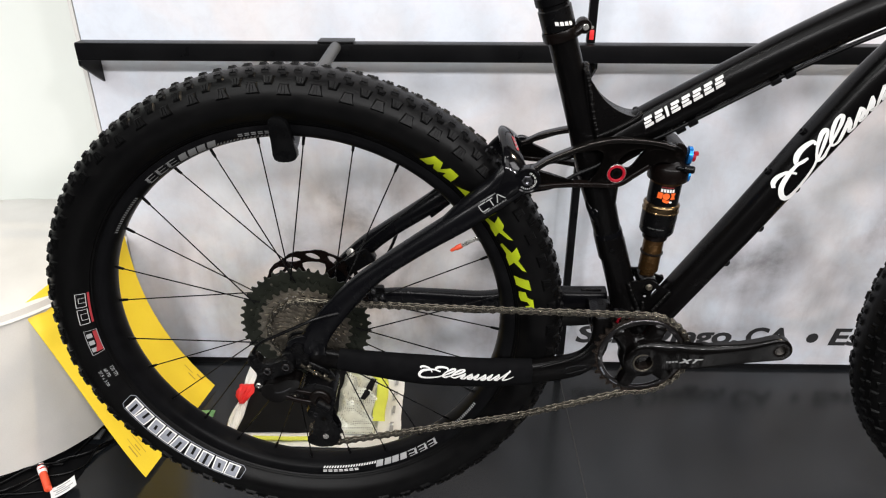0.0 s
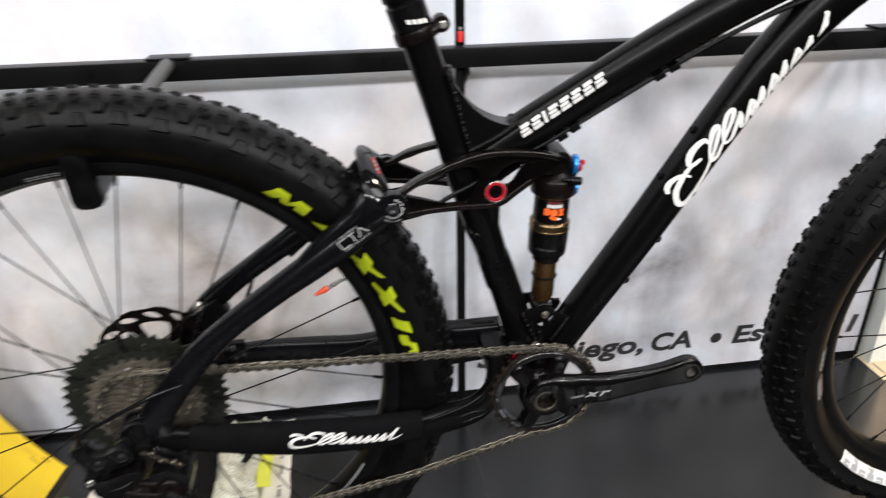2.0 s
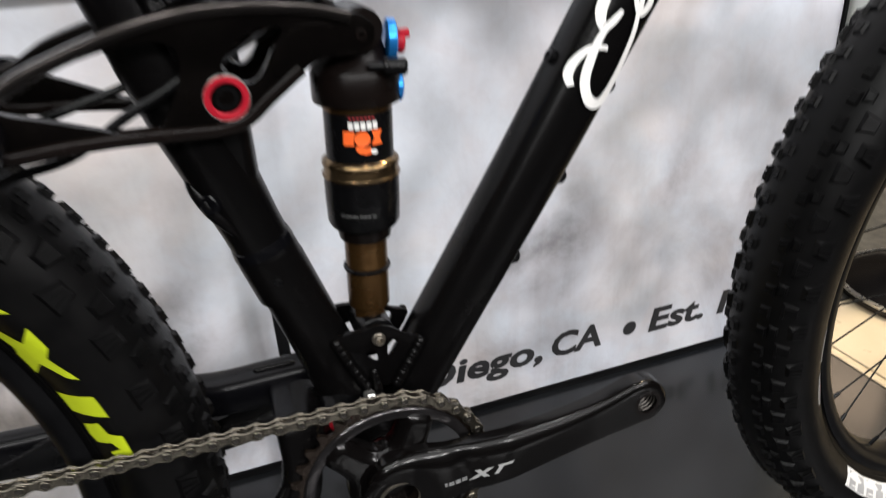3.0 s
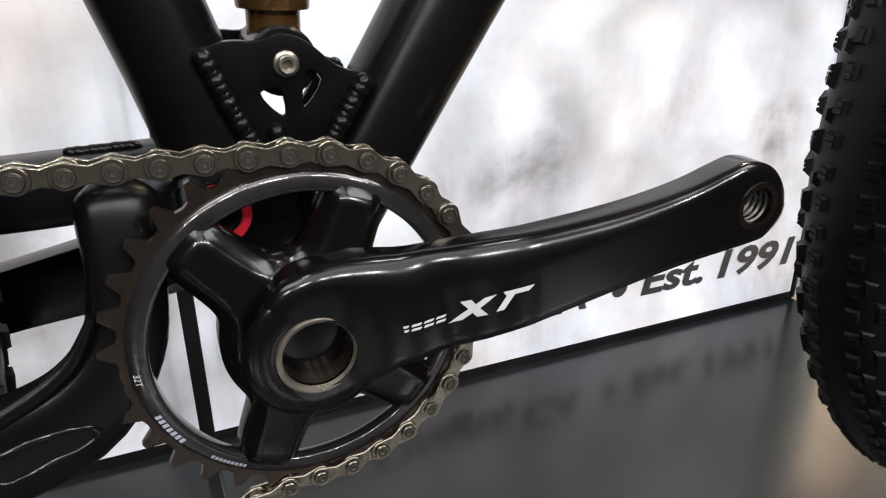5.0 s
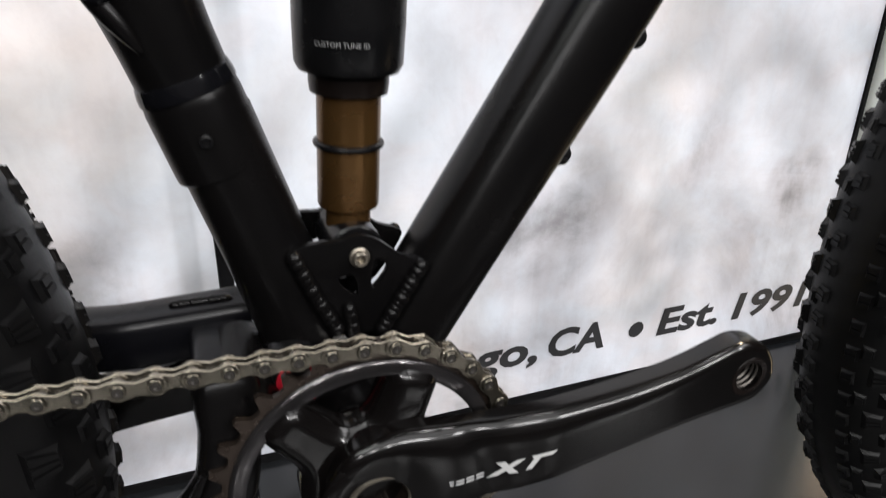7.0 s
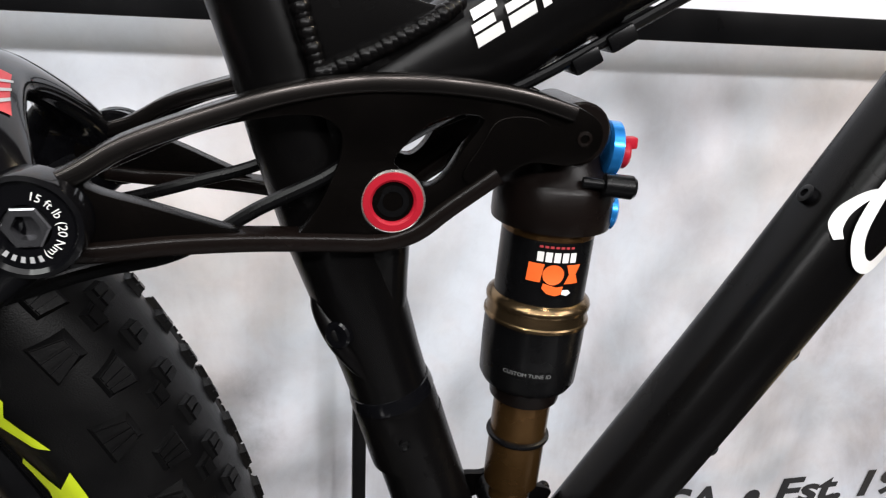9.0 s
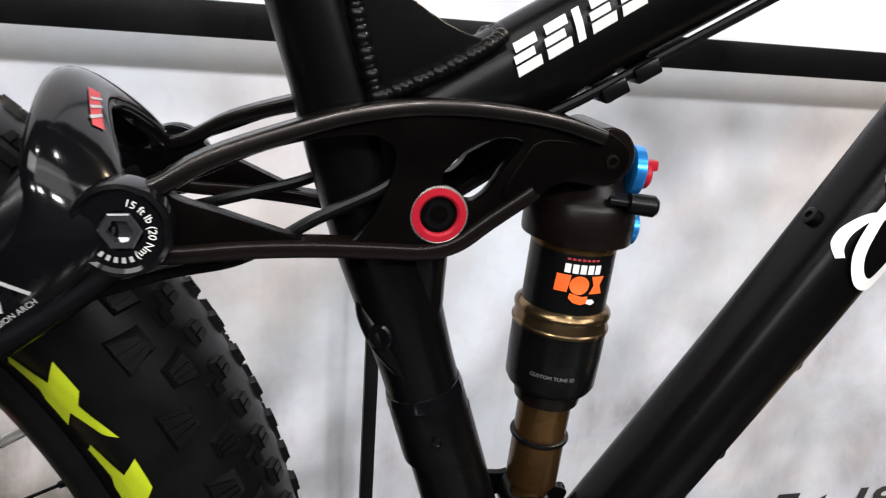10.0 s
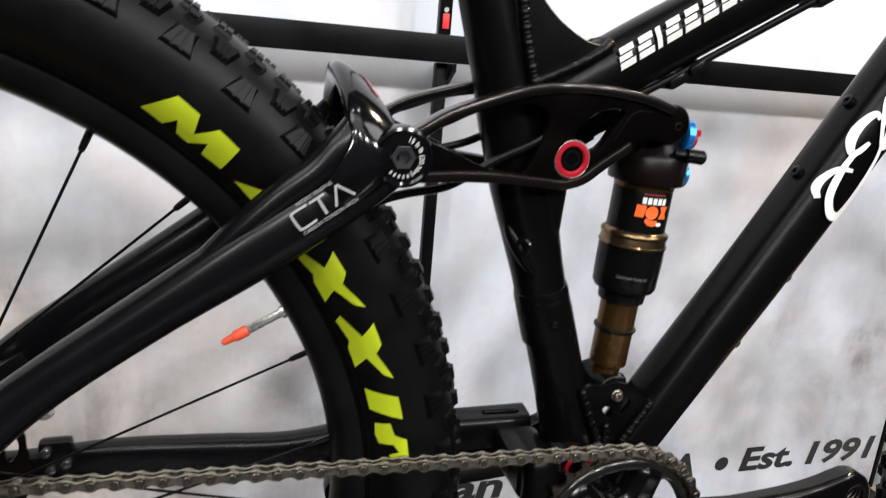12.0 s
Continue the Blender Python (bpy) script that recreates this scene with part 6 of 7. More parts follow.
def arm_body(outline):
    """The hollow-forged arm: a soft shoulder along its upper edge, a raised boss round the axle, two bored holes."""
    ring = [Vector((x, z)) for x, z in curve2(outline, 6)]

    def span(x):
        zs = []
        for a, b in zip(ring, ring[1:] + ring[:1]):
            if (a.x - x) * (b.x - x) <= 0 and a.x != b.x:
                zs.append(a.y + (b.y - a.y) * (x - a.x) / (b.x - a.x))
        return max(zs), min(zs)

    def edge_gap(x, z, lo, hi):
        """Distance to the outline and whether the upper edge is the nearer."""
        best, up = 1.0, True
        p = Vector((x, z))
        for a, b in zip(ring, ring[1:] + ring[:1]):
            d = b - a
            t = min(1.0, max(0.0, (p - a).dot(d) / max(1e-12, d.dot(d))))
            g = (p - a - d * t).length
            if g < best:
                best, up = g, (a.y + b.y) / 2 > (lo + hi) / 2
        return best, up

    x0, x1 = min(p.x for p in ring), max(p.x for p in ring)
    rings = []
    n = 64
    for i in range(n + 1):
        x = (x0 + x1) / 2 - (x1 - x0) / 2 * 0.9996 * math.cos(math.pi * i / n)
        hi, lo = span(x)
        front, back = [], []
        for k in range(25):
            s = 0.5 - 0.5 * math.cos(math.pi * k / 24)
            z = hi + (lo - hi) * s
            gap, up = edge_gap(x, z, lo, hi)
            wide = float(np.interp(x, [0.47, 0.50, 0.54, 0.60, 0.64], [0.006, 0.013, 0.011, 0.0065, 0.0045])) if up else 0.0038
            deep = min(0.0068, wide * 0.8)
            q = max(0.0, 1 - gap / wide)
            y = -0.0735 + flare(x, z) + deep * (1 - math.sqrt(max(0.0, 1 - q * q)))
            r = math.hypot(x - BB.x, z - BB.z)
            w = min(1.0, max(0.0, (0.034 - r) / 0.010))
            y -= 0.0008 * w * w * (3 - 2 * w)
            v = min(1.0, max(0.0, 1 - abs(r - 0.046) / 0.014))
            y += 0.0016 * v * v * (3 - 2 * v)
            front.append(Vector((x, y, z)))
        for k in range(7):
            z = lo + (hi - lo) * k / 6
            q = max(0.0, 1 - min(hi - z, z - lo) / 0.003)
            back.append(Vector((x, -0.0585 + flare(x, z) - 0.002 * q * q, z)))
        rings.append(front + back)
    bm = bmesh.new()
    bridge(bm, rings)
    bmesh.ops.recalc_face_normals(bm, faces=bm.faces)
    solid = new("solid", finish(bm, 50))
    tools = []
    for c, r in (((BB.x, BB.z), 0.0128), (PED, 0.0072)):
        cut = lathe(bmesh.new(), (c[0], -0.12, c[1]), (0, 1, 0), [(0, r), (0.1, r)], 40)
        bmesh.ops.recalc_face_normals(cut, faces=cut.faces)
        tool = new("tool", finish(cut))
        tools.append(tool)
        md = solid.modifiers.new("bore", "BOOLEAN")
        md.operation, md.object, md.solver = "DIFFERENCE", tool, "EXACT"
    dg = bpy.context.evaluated_depsgraph_get()
    me = bpy.data.meshes.new_from_object(solid.evaluated_get(dg))
    for ob in (solid, *tools):
        bpy.data.objects.remove(ob)
    out = bmesh.new()
    out.from_mesh(me)
    bpy.data.meshes.remove(me)
    return out


crank = part("crank_arm", arm_body(arm_out), M_GLOSS, bike, "polished black crank arm with an empty pedal hole", angle=42)
part("axle_bore", lathe(bmesh.new(), (BB.x, -0.0762, BB.z), (0, 1, 0), [(0.0014, 0.0147), (0.0002, 0.0143), (0.0, 0.0138), (0.0004, 0.0126), (0.0016, 0.0120)], 40, cap=False), M_COGL, crank, "bare metal rim of the hollow axle")
part("axle_boss", lathe(bmesh.new(), (BB.x, -0.0730, BB.z), (0, -1, 0), [(-0.0005, 0.0250), (0.0008, 0.0238), (0.0016, 0.0214), (0.0020, 0.0188), (0.0021, 0.0166), (0.0019, 0.0150), (0.0008, 0.0141)], 48, cap=False), M_GLOSS, crank)
part("axle_inside", lathe(bmesh.new(), (BB.x, -0.0732, BB.z), (0, 1, 0), [(0, 0.0121), (0.009, 0.0118), (0.0092, 0.0108), (0.022, 0.0105), (0.022, 0.0005)], 32, cap=False), M_BROWN, crank)
bm = bmesh.new()
for i in range(6):
    y = -0.0735 - 0.0026 * i
    revolve(bm, [(0.0074, y), (0.0066, y + 0.0008), (0.0074, y + 0.0016)], 28, (PED[0], 0, PED[1]))
part("pedal_thread", bm, M_PIN, crank, "bare steel pedal thread")
part("pedal_washer", lathe(bmesh.new(), (PED[0], -0.0890, PED[1]), (0, 1, 0), [(0.0006, 0.0100), (0, 0.0096), (0.0002, 0.0074), (0.002, 0.0073)], 32, cap=False), M_ANOD, crank)


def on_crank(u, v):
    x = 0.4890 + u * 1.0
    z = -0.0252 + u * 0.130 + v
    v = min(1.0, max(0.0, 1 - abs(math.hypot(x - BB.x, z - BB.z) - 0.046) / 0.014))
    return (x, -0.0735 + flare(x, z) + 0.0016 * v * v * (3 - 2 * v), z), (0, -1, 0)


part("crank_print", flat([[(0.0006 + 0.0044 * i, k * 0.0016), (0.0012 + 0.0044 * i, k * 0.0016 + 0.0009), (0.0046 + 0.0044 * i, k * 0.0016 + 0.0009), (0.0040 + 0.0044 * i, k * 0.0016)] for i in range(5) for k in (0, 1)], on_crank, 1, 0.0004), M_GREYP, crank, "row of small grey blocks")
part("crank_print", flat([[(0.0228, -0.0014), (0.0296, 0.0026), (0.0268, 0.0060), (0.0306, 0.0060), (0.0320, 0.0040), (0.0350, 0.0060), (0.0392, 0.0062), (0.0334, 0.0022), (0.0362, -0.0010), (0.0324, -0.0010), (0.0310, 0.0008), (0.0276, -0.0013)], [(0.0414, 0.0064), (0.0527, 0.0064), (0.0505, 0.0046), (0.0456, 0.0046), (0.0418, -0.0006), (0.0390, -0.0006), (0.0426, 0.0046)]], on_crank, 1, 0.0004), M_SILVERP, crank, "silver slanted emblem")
part("bottom_bracket_cup", lathe(bmesh.new(), (BB.x, -0.0460, BB.z), (0, 1, 0), [(0, 0.013), (0, 0.0195), (0.001, 0.0205), (0.008, 0.0205)], 36), M_DARKRED, bike, "dark red bearing seal ring")
part("bearing_cover", lathe(bmesh.new(), (BB.x, -0.0595, BB.z), (0, 1, 0), [(0, 0.010), (0.012, 0.010), (0.0135, 0.016)], 32), M_BLACK, bike)
# far-side crank arm
far = plate([(BB.x + (x - BB.x) * -1, BB.z - (z - BB.z)) for x, z in curve2(arm_out, 2)], (), 0.0600, 0.0740, 0.003)
part("crank_arm", far, M_GLOSS, bike, "polished black far-side crank arm")
# ground fittings below the shock: a small hose clamp bolt
part("cable_bolt", lathe(bmesh.new(), (0.4655, -0.024, 0.019), (0, -1, 0.2), [(0, 0.0042), (0.008, 0.0042), (0.009, 0.003)], 14), M_STEEL, bike)

# ---- chain ----
def chain_path():
    """Centre line of the chain: round the ring, back to the derailleur, up to the sprocket, forward again."""
    pts = []
    cog_r, cog_y = 0.00635 / math.sin(math.pi / 24), -0.0370
    lo, hi = Vector((0.0160, -0.0500, -0.1760)), Vector((0.0040, -0.0440, -0.1120))
    j = 0.0235
    for k in range(41):
        a = PHASE - radians(188) * k / 40
        pts.append(Vector((BB.x + R32 * math.cos(a), RING_Y, BB.z + R32 * math.sin(a))))
    pts.append(Vector((0.30, -0.0525, -0.1430)))
    for k in range(15):
        a = radians(-82 - 200 * k / 14)
        pts.append(lo + Vector((j * math.cos(a), 0, j * math.sin(a))))
    for k in range(11):
        a = radians(-50 + 125 * k / 10)
        pts.append(hi + Vector((j * math.cos(a), 0, j * math.sin(a))))
    for k in range(25):
        a = radians(-100 - 172 * k / 24)
        pts.append(Vector((cog_r * math.cos(a), cog_y, cog_r * math.sin(a))))
    pts.append(Vector((0.22, -0.0450, 0.0415)))
    pts.append(pts[0])
    return pts


def link_mesh(outer):
    """One 12.7 mm link along x, pins at both ends."""
    bm = bmesh.new()
    prof = []
    r, wst, p = 0.0044, 0.0027, 0.0127
    for cx, a0 in ((0.0, 90), (p, -90)):
        for k in range(9):
            a = radians(a0 + 180 * k / 8)
            prof.append((cx + r * math.cos(a), r * math.sin(a)))
        prof.append((p / 2, -wst if cx == 0 else wst))
    y = 0.0030 if outer else 0.0019
    for s in (-1, 1):
        tmp = plate(prof, (), s * y - 0.0006, s * y + 0.0006, 0.00028, segs=1)
        me = bpy.data.meshes.new("t")
        tmp.to_mesh(me)
        tmp.free()
        bm.from_mesh(me)
        bpy.data.meshes.remove(me)
    if outer:
        for cx in (0.0, p):
            lathe(bm, (cx, -0.0042, 0), (0, 1, 0), [(0, 0.0012), (0.0001, 0.0020), (0.0083, 0.0020), (0.0084, 0.0012)], 10)
    else:
        for cx in (0.0, p):
            lathe(bm, (cx, -0.0016, 0), (0, 1, 0), [(0, 0.0038), (0.0032, 0.0038)], 10)
    bmesh.ops.recalc_face_normals(bm, faces=bm.faces)
    me = finish(bm, 30)
    me.materials.append(M_CHAIN)
    return me


line = chain_path()
cum = [0.0]
for a, b in zip(line, line[1:]):
    cum.append(cum[-1] + (b - a).length)


def along(s):
    s = s % cum[-1]
    return Vector([float(np.interp(s, cum, [p[i] for p in line])) for i in range(3)])


chain = part("chain", finish(lathe(bmesh.new(), (0.4668, -0.0500, 0.0348), (0, -1, 0), [(0, 0.0015), (0.001, 0.0015)], 8)), M_PIN, bike, "nickel-coloured bicycle chain")
kinds = (link_mesh(False), link_mesh(True))
pin_ring = finish(lathe(bmesh.new(), (0, -0.0043, 0), (0, -1, 0), [(0, 0.0031), (0.0004, 0.0028), (0.0003, 0.0021), (-0.0003, 0.0018)], 12, cap=False))
pin_disc = finish(lathe(bmesh.new(), (0, -0.0041, 0), (0, -1, 0), [(0, 0.0022), (0.0002, 0.0021)], 12))
pin_tip = finish(lathe(bmesh.new(), (0, -0.0042, 0), (0, -1, 0), [(0, 0.0015), (0.0004, 0.0014), (0.0004, 0.0009), (0.0001, 0.0007)], 12, cap=False))
count = int(cum[-1] / 0.0127) // 2 * 2
pitch = cum[-1] / count
for i in range(count):
    p, q = along(i * pitch), along((i + 1) * pitch)
    x = (q - p).normalized()
    y = Vector((0, 1, 0))
    y = (y - x * y.dot(x)).normalized()
    z = x.cross(y)
    m = Matrix((x, y, z)).transposed().to_4x4()
    m.translation = p
    ob = part("chain_link", kinds[i % 2], M_CHAIN, chain)
    ob.matrix_basis = m
    if i % 2:
        for k in (0, 1):
            for shape, metal in ((pin_ring, M_CHAIN), (pin_disc, M_PINDISC), (pin_tip, M_PIN)):
                pr = part("chain_rivet", shape, metal, chain)
                pr.matrix_basis = m @ Matrix.Translation((0.0127 * k, 0, 0))

# ---- rear derailleur ----
der = part("rear_derailleur", plate(curve2([(-0.047, -0.040), (-0.030, -0.036), (-0.008, -0.030), (0.004, -0.033), (0.001, -0.044), (-0.012, -0.056), (-0.024, -0.067), (-0.038, -0.067), (-0.050, -0.055)], 5), (), -0.1080, -0.0860, 0.0065, segs=4), M_GLOSS, bike, "compact glossy black long-cage rear derailleur", angle=60)
part("hanger", plate(curve2([(-0.012, -0.002), (0.014, -0.010), (0.012, -0.026), (-0.006, -0.030), (-0.026, -0.026), (-0.026, -0.012)], 4), (), -0.0860, -0.0705, 0.0015), M_BLACK, der)
part("mount_body", plate(curve2([(-0.066, -0.006), (-0.060, 0.003), (-0.051, -0.001), (-0.044, -0.011), (-0.030, -0.011), (-0.016, -0.005), (-0.005, -0.010), (-0.004, -0.022), (-0.016, -0.030), (-0.032, -0.035), (-0.044, -0.054), (-0.057, -0.059), (-0.063, -0.048), (-0.056, -0.030), (-0.061, -0.018)], 4), (), -0.0970, -0.0840, 0.0035, segs=3), M_BLACK, der, "black upper bracket", angle=50)
part("cable_arm", lathe(bmesh.new(), (-0.0560, -0.0945, 0.004), (0.10, 0.0, -1.0), [(0, 0.0022), (0.0005, 0.0042), (0.006, 0.0046), (0.0065, 0.0058), (0.014, 0.0058), (0.015, 0.004)], 20), M_BLACK, der, "ribbed cable adjuster")
part("clutch_body", plate(curve2([(0.004, -0.050), (0.018, -0.043), (0.036, -0.046), (0.048, -0.055), (0.048, -0.070), (0.042, -0.088), (0.030, -0.101), (0.016, -0.100), (0.010, -0.084), (0.004, -0.068)], 4), (), -0.1000, -0.0620, 0.0045, segs=3), M_BLACK, der, "black lower knuckle housing", angle=50)
part("clutch_cap", lathe(bmesh.new(), (0.0270, -0.1000, -0.0680), (0, -1, 0), [(0, 0.0150), (0.003, 0.0146), (0.0042, 0.0130), (0.0038, 0.0050), (0.0028, 0.0045), (0.0028, 0.0005)], 36), M_ANOD, der, "round black clutch cap")
part("tension_barrel", lathe(bmesh.new(), (0.0230, -0.1050, -0.0690), (0.76, -0.05, -0.56), [(0, 0.004), (0.001, 0.0058), (0.012, 0.0058), (0.013, 0.0046), (0.020, 0.0046), (0.021, 0.003)], 20), M_RIM, der)
part("lower_knuckle", lathe(bmesh.new(), (0.0170, -0.0980, -0.0980), (0, 1, 0), [(0, 0.008), (0.0012, 0.0120), (0.004, 0.0130), (0.030, 0.0140), (0.040, 0.013)], 28), M_BLACK, der, "black cage pivot")
for dz in (0.0, -0.0105):
    part("parallel_link", smooth_sweep(bmesh.new(), [(-0.018, -0.1000 + dz * 0.6, -0.049 + dz), (-0.004, -0.1000 + dz * 0.6, -0.054 + dz), (0.014, -0.0990 + dz * 0.6, -0.060 + dz)], [(0.0042, 0.003), (0.0036, 0.003), (0.0042, 0.003)], 4, 14, 3.0), M_ANOD, der)
part("inner_link", smooth_sweep(bmesh.new(), [(0.000, -0.078, -0.020), (0.018, -0.078, -0.030), (0.034, -0.076, -0.042), (0.040, -0.074, -0.056)], [(0.006, 0.004)] * 4, 4, 14, 2.6), M_BLACK, der)
part("link_strut", smooth_sweep(bmesh.new(), [(0.004, -0.090, -0.018), (0.020, -0.090, -0.030), (0.042, -0.088, -0.0475)], [(0.0024, 0.002)] * 3, 4, 10), M_CHAIN, der, "bronze linkage rod")
for x, z in ((0.012, -0.0215), (0.021, -0.0335), (0.032, -0.0375)):
    part("limit_screw", lathe(bmesh.new(), (x, -0.0915, z), (0.55, -0.4, 0.5), [(0, 0.0022), (0.006, 0.0022), (0.007, 0.0030), (0.009, 0.0030), (0.010, 0.0016)], 12), M_CHAIN, der)
for x, z in ((-0.0185, -0.0540), (-0.0120, -0.0560), (-0.0060, -0.0610), (-0.0130, -0.0640)):
    part("link_screw", lathe(bmesh.new(), (x, -0.1030, z), (0, -1, 0), [(0, 0.0024), (0.0020, 0.0024), (0.0026, 0.0016), (0.0020, 0.0004)], 12), M_CHAIN, der)
# highlight along the knuckle's edge, modelled as a thin bright strip
part("knuckle_edge", smooth_sweep(bmesh.new(), [(-0.034, -0.1074, -0.0520), (-0.022, -0.1082, -0.0500), (-0.010, -0.1076, -0.0440), (0.000, -0.1050, -0.0362)], [(0.0005, 0.0005), (0.0011, 0.0009), (0.0012, 0.0009), (0.0007, 0.0006)], 5, 10), M_SOCKET, der, "bright strip standing in for an edge highlight")
for p, r in (((-0.0406, -0.0990, -0.0234), 0.0066), ((-0.0144, -0.0990, -0.0167), 0.0066), ((-0.0560, -0.0990, -0.0477), 0.0042), ((0.0170, -0.1000, -0.0980), 0.0050)):
    part("pivot_screw", lathe(bmesh.new(), p, (0, 1, 0), [(0.0022, r * 0.05), (0.0022, r * 0.45), (0.0004, r * 0.52), (0, r * 0.8), (0.001, r), (0.012, r)], 20), M_STEEL if r < 0.0045 else M_ANOD, der)
    part("screw_rim", lathe(bmesh.new(), (p[0], p[1] - 0.0002, p[2]), (0, 1, 0), [(0.0004, r * 0.50), (0, r * 0.62), (0.0004, r * 0.76)], 18, cap=False), M_SOCKET, der)
cage = curve2([(0.003, -0.112), (0.010, -0.100), (0.026, -0.102), (0.032, -0.120), (0.029, -0.141), (0.035, -0.158), (0.0375, -0.172), (0.0300, -0.192), (0.008, -0.198), (-0.010, -0.191), (-0.012, -0.181), (-0.003, -0.166), (0.002, -0.148)], 4)
for y in (-0.0590, -0.0420):
    part("cage_plate", plate(cage, [circle2(0.016, -0.142, 0.0040, 16)], y - 0.0008, y + 0.0008, 0.0003), M_BLACK, der)
for c, y in (((0.0160, -0.1760), -0.050), ((0.0040, -0.1120), -0.046)):
    bm = toothed(0.0200, 0.0245, 11, 0.004, -0.0014, 0.0014)
    bmesh.ops.translate(bm, verts=bm.verts, vec=(c[0], y, c[1]))
    jw = part("jockey_wheel", bm, M_BLACK, der)
    part("jockey_bolt", lathe(bmesh.new(), (c[0], -0.0615, c[1]), (0, 1, 0), [(0, 0.0022), (0.0005, 0.0045), (0.003, 0.0045)], 14), M_STEEL, der)
bm = smooth_sweep(bmesh.new(), [(0.060, -0.076, 0.056), (0.034, -0.088, 0.056), (0.012, -0.092, 0.048), (-0.019, -0.094, 0.034), (-0.043, -0.094, 0.022), (-0.055, -0.093, 0.009), (-0.058, -0.092, -0.006)], 0.0022, 6, 10)
part("shift_cable", bm, M_BLACK, bike)
bm = smooth_sweep(bmesh.new(), [(0.105, 0.070, 0.050), (0.122, 0.066, 0.085), (0.140, 0.063, 0.128), (0.165, 0.060, 0.150)], 0.0024, 6, 10)
part("brake_hose", bm, M_BLACK, bike)
# linkage hardware between the near stay and the far chainstay
part("brake_mount", box(bmesh.new(), (0.082, 0.058, -0.012), (0.104, 0.069, 0.012), 0.004), M_BLACK, bike)
for p in ((0.088, 0.056, 0.006), (0.100, 0.056, -0.004), (0.090, 0.056, -0.008)):
    part("mount_screw", lathe(bmesh.new(), p, (0, -1, 0), [(-0.004, 0.0035), (0.002, 0.0035), (0.003, 0.002)], 12), M_SOCKET, bike)

# ---- front wheel and fork, turned a little ----
front = part("steerer", lathe(bmesh.new(), (0, 0, 0), (0, 0, 1), [(0, 0.014), (0.17, 0.014)], 20), M_ANOD, bike)
front.matrix_basis = pose(0.885, 0, 0.395, 0, -24.3, 0)


hub_at = Matrix.Translation((1.1533, 0.0034, -0.0194)) @ pose(0, 0, 0, 0.9, 0, 2.5)
fork_foot = Matrix.Translation((1.191, 0, -0.0326)) @ pose(0, 0, 0, 0, 0, -1)
f_tyre, f_rim, f_hub = wheel(bike, "front", {"knobs": (110, 255), "phase": 3.0, "valve": 60})
for ob in (f_tyre, f_rim, f_hub):
    ob.matrix_basis = hub_at
for u0, u1, red in ((181.6, 184.2, 0), (184.8, 187.4, 0), (190.2, 196.8, 1)):
    part("tyre_badge", strokes(outline([(u0, 0.3050), (u0, 0.3148), (u1, 0.3148), (u1, 0.3050)], 0.34) + outline([(u0 + 0.95, 0.3080), (u0 + 0.95, 0.3120), (u1 - 0.95, 0.3120), (u1 - 0.95, 0.3080)], 0.24), T, 0.0008), M_GREYP, f_tyre, "pale outlined badge mark")
    if red:
        part("tyre_badge_red", flat([[(190.6, 0.3054), (190.6, 0.3070), (196.4, 0.3070), (196.4, 0.3054)]], T, 1, 0.0009), M_REDD, f_tyre, "red badge corner")
tyre_print("tyre_panel", [[(222.0, 0.3060), (222.0, 0.3220), (258.0, 0.3220), (258.0, 0.3060)]], M_WHITE, "white panel outline", 4, f_tyre)
part("tyre_panel_bars", flat([[(223.0 + 3.9 * i, 0.3075), (223.4 + 3.9 * i, 0.3205), (226.2 + 3.9 * i, 0.3205), (225.8 + 3.9 * i, 0.3075)] for i in range(9)], T, 1, 0.0011), M_GREYP, f_tyre, "grey bars on the white panel")
lean = Vector((-0.412, 0, 0.911)).normalized()
for s in (-1, 1):
    base = fork_foot @ Vector((-0.066, s * 0.072, 0.010))
    leg = lathe(bmesh.new(), base, lean, [(-0.018, 0.010), (-0.012, 0.019), (0.02, 0.0205), (0.23, 0.0215), (0.300, 0.0218), (0.304, 0.0235), (0.318, 0.0240), (0.320, 0.0180)], 30)
    lg = part("fork_leg", leg, M_BLACK, bike, "black fork lower leg")
    part("axle_lug", smooth_sweep(bmesh.new(), [base + lean * 0.012, base + Vector((0.014, 0, 0.004)), base + Vector((0.030, 0, 0.004))], [(0.018, 0.010), (0.015, 0.010), (0.013, 0.009)], 4, 16), M_BLACK, lg)
    part("travel_ring", lathe(bmesh.new(), base + lean * 0.360, lean, [(0, 0.0172), (0.0006, 0.0184), (0.0022, 0.0184), (0.0028, 0.0172)], 32), M_BLACK, lg)
    part("stanchion", lathe(bmesh.new(), base + lean * 0.316, lean, [(0, 0.0172), (0.18, 0.0172)], 32), M_GOLD, lg, "bronze coated fork stanchion")
cr = bmesh.new()
c0 = fork_foot @ Vector((-0.066, 0, 0.010)) + lean * 0.505
smooth_sweep(cr, [c0 + Vector((0, -0.093, 0)), c0 + Vector((-0.012, -0.06, 0.006)), c0 + Vector((-0.03, 0, 0.016)), c0 + Vector((-0.012, 0.06, 0.006)), c0 + Vector((0, 0.093, 0))], [(0.022, 0.026)] * 5, 5, 20, 2.6)
part("fork_crown", cr, M_ANOD, bike)
ar0 = fork_foot @ Vector((-0.066, 0, 0.010)) + lean * 0.30
smooth_sweep_bm = smooth_sweep(bmesh.new(), [ar0 + Vector((0, -0.071, 0)), ar0 + Vector((0.012, -0.05, 0.065)), ar0 + Vector((0.014, 0, 0.085)), ar0 + Vector((0.012, 0.05, 0.065)), ar0 + Vector((0, 0.071, 0))], 0.012, 5, 16)
part("fork_arch", smooth_sweep_bm, M_BLACK, bike)
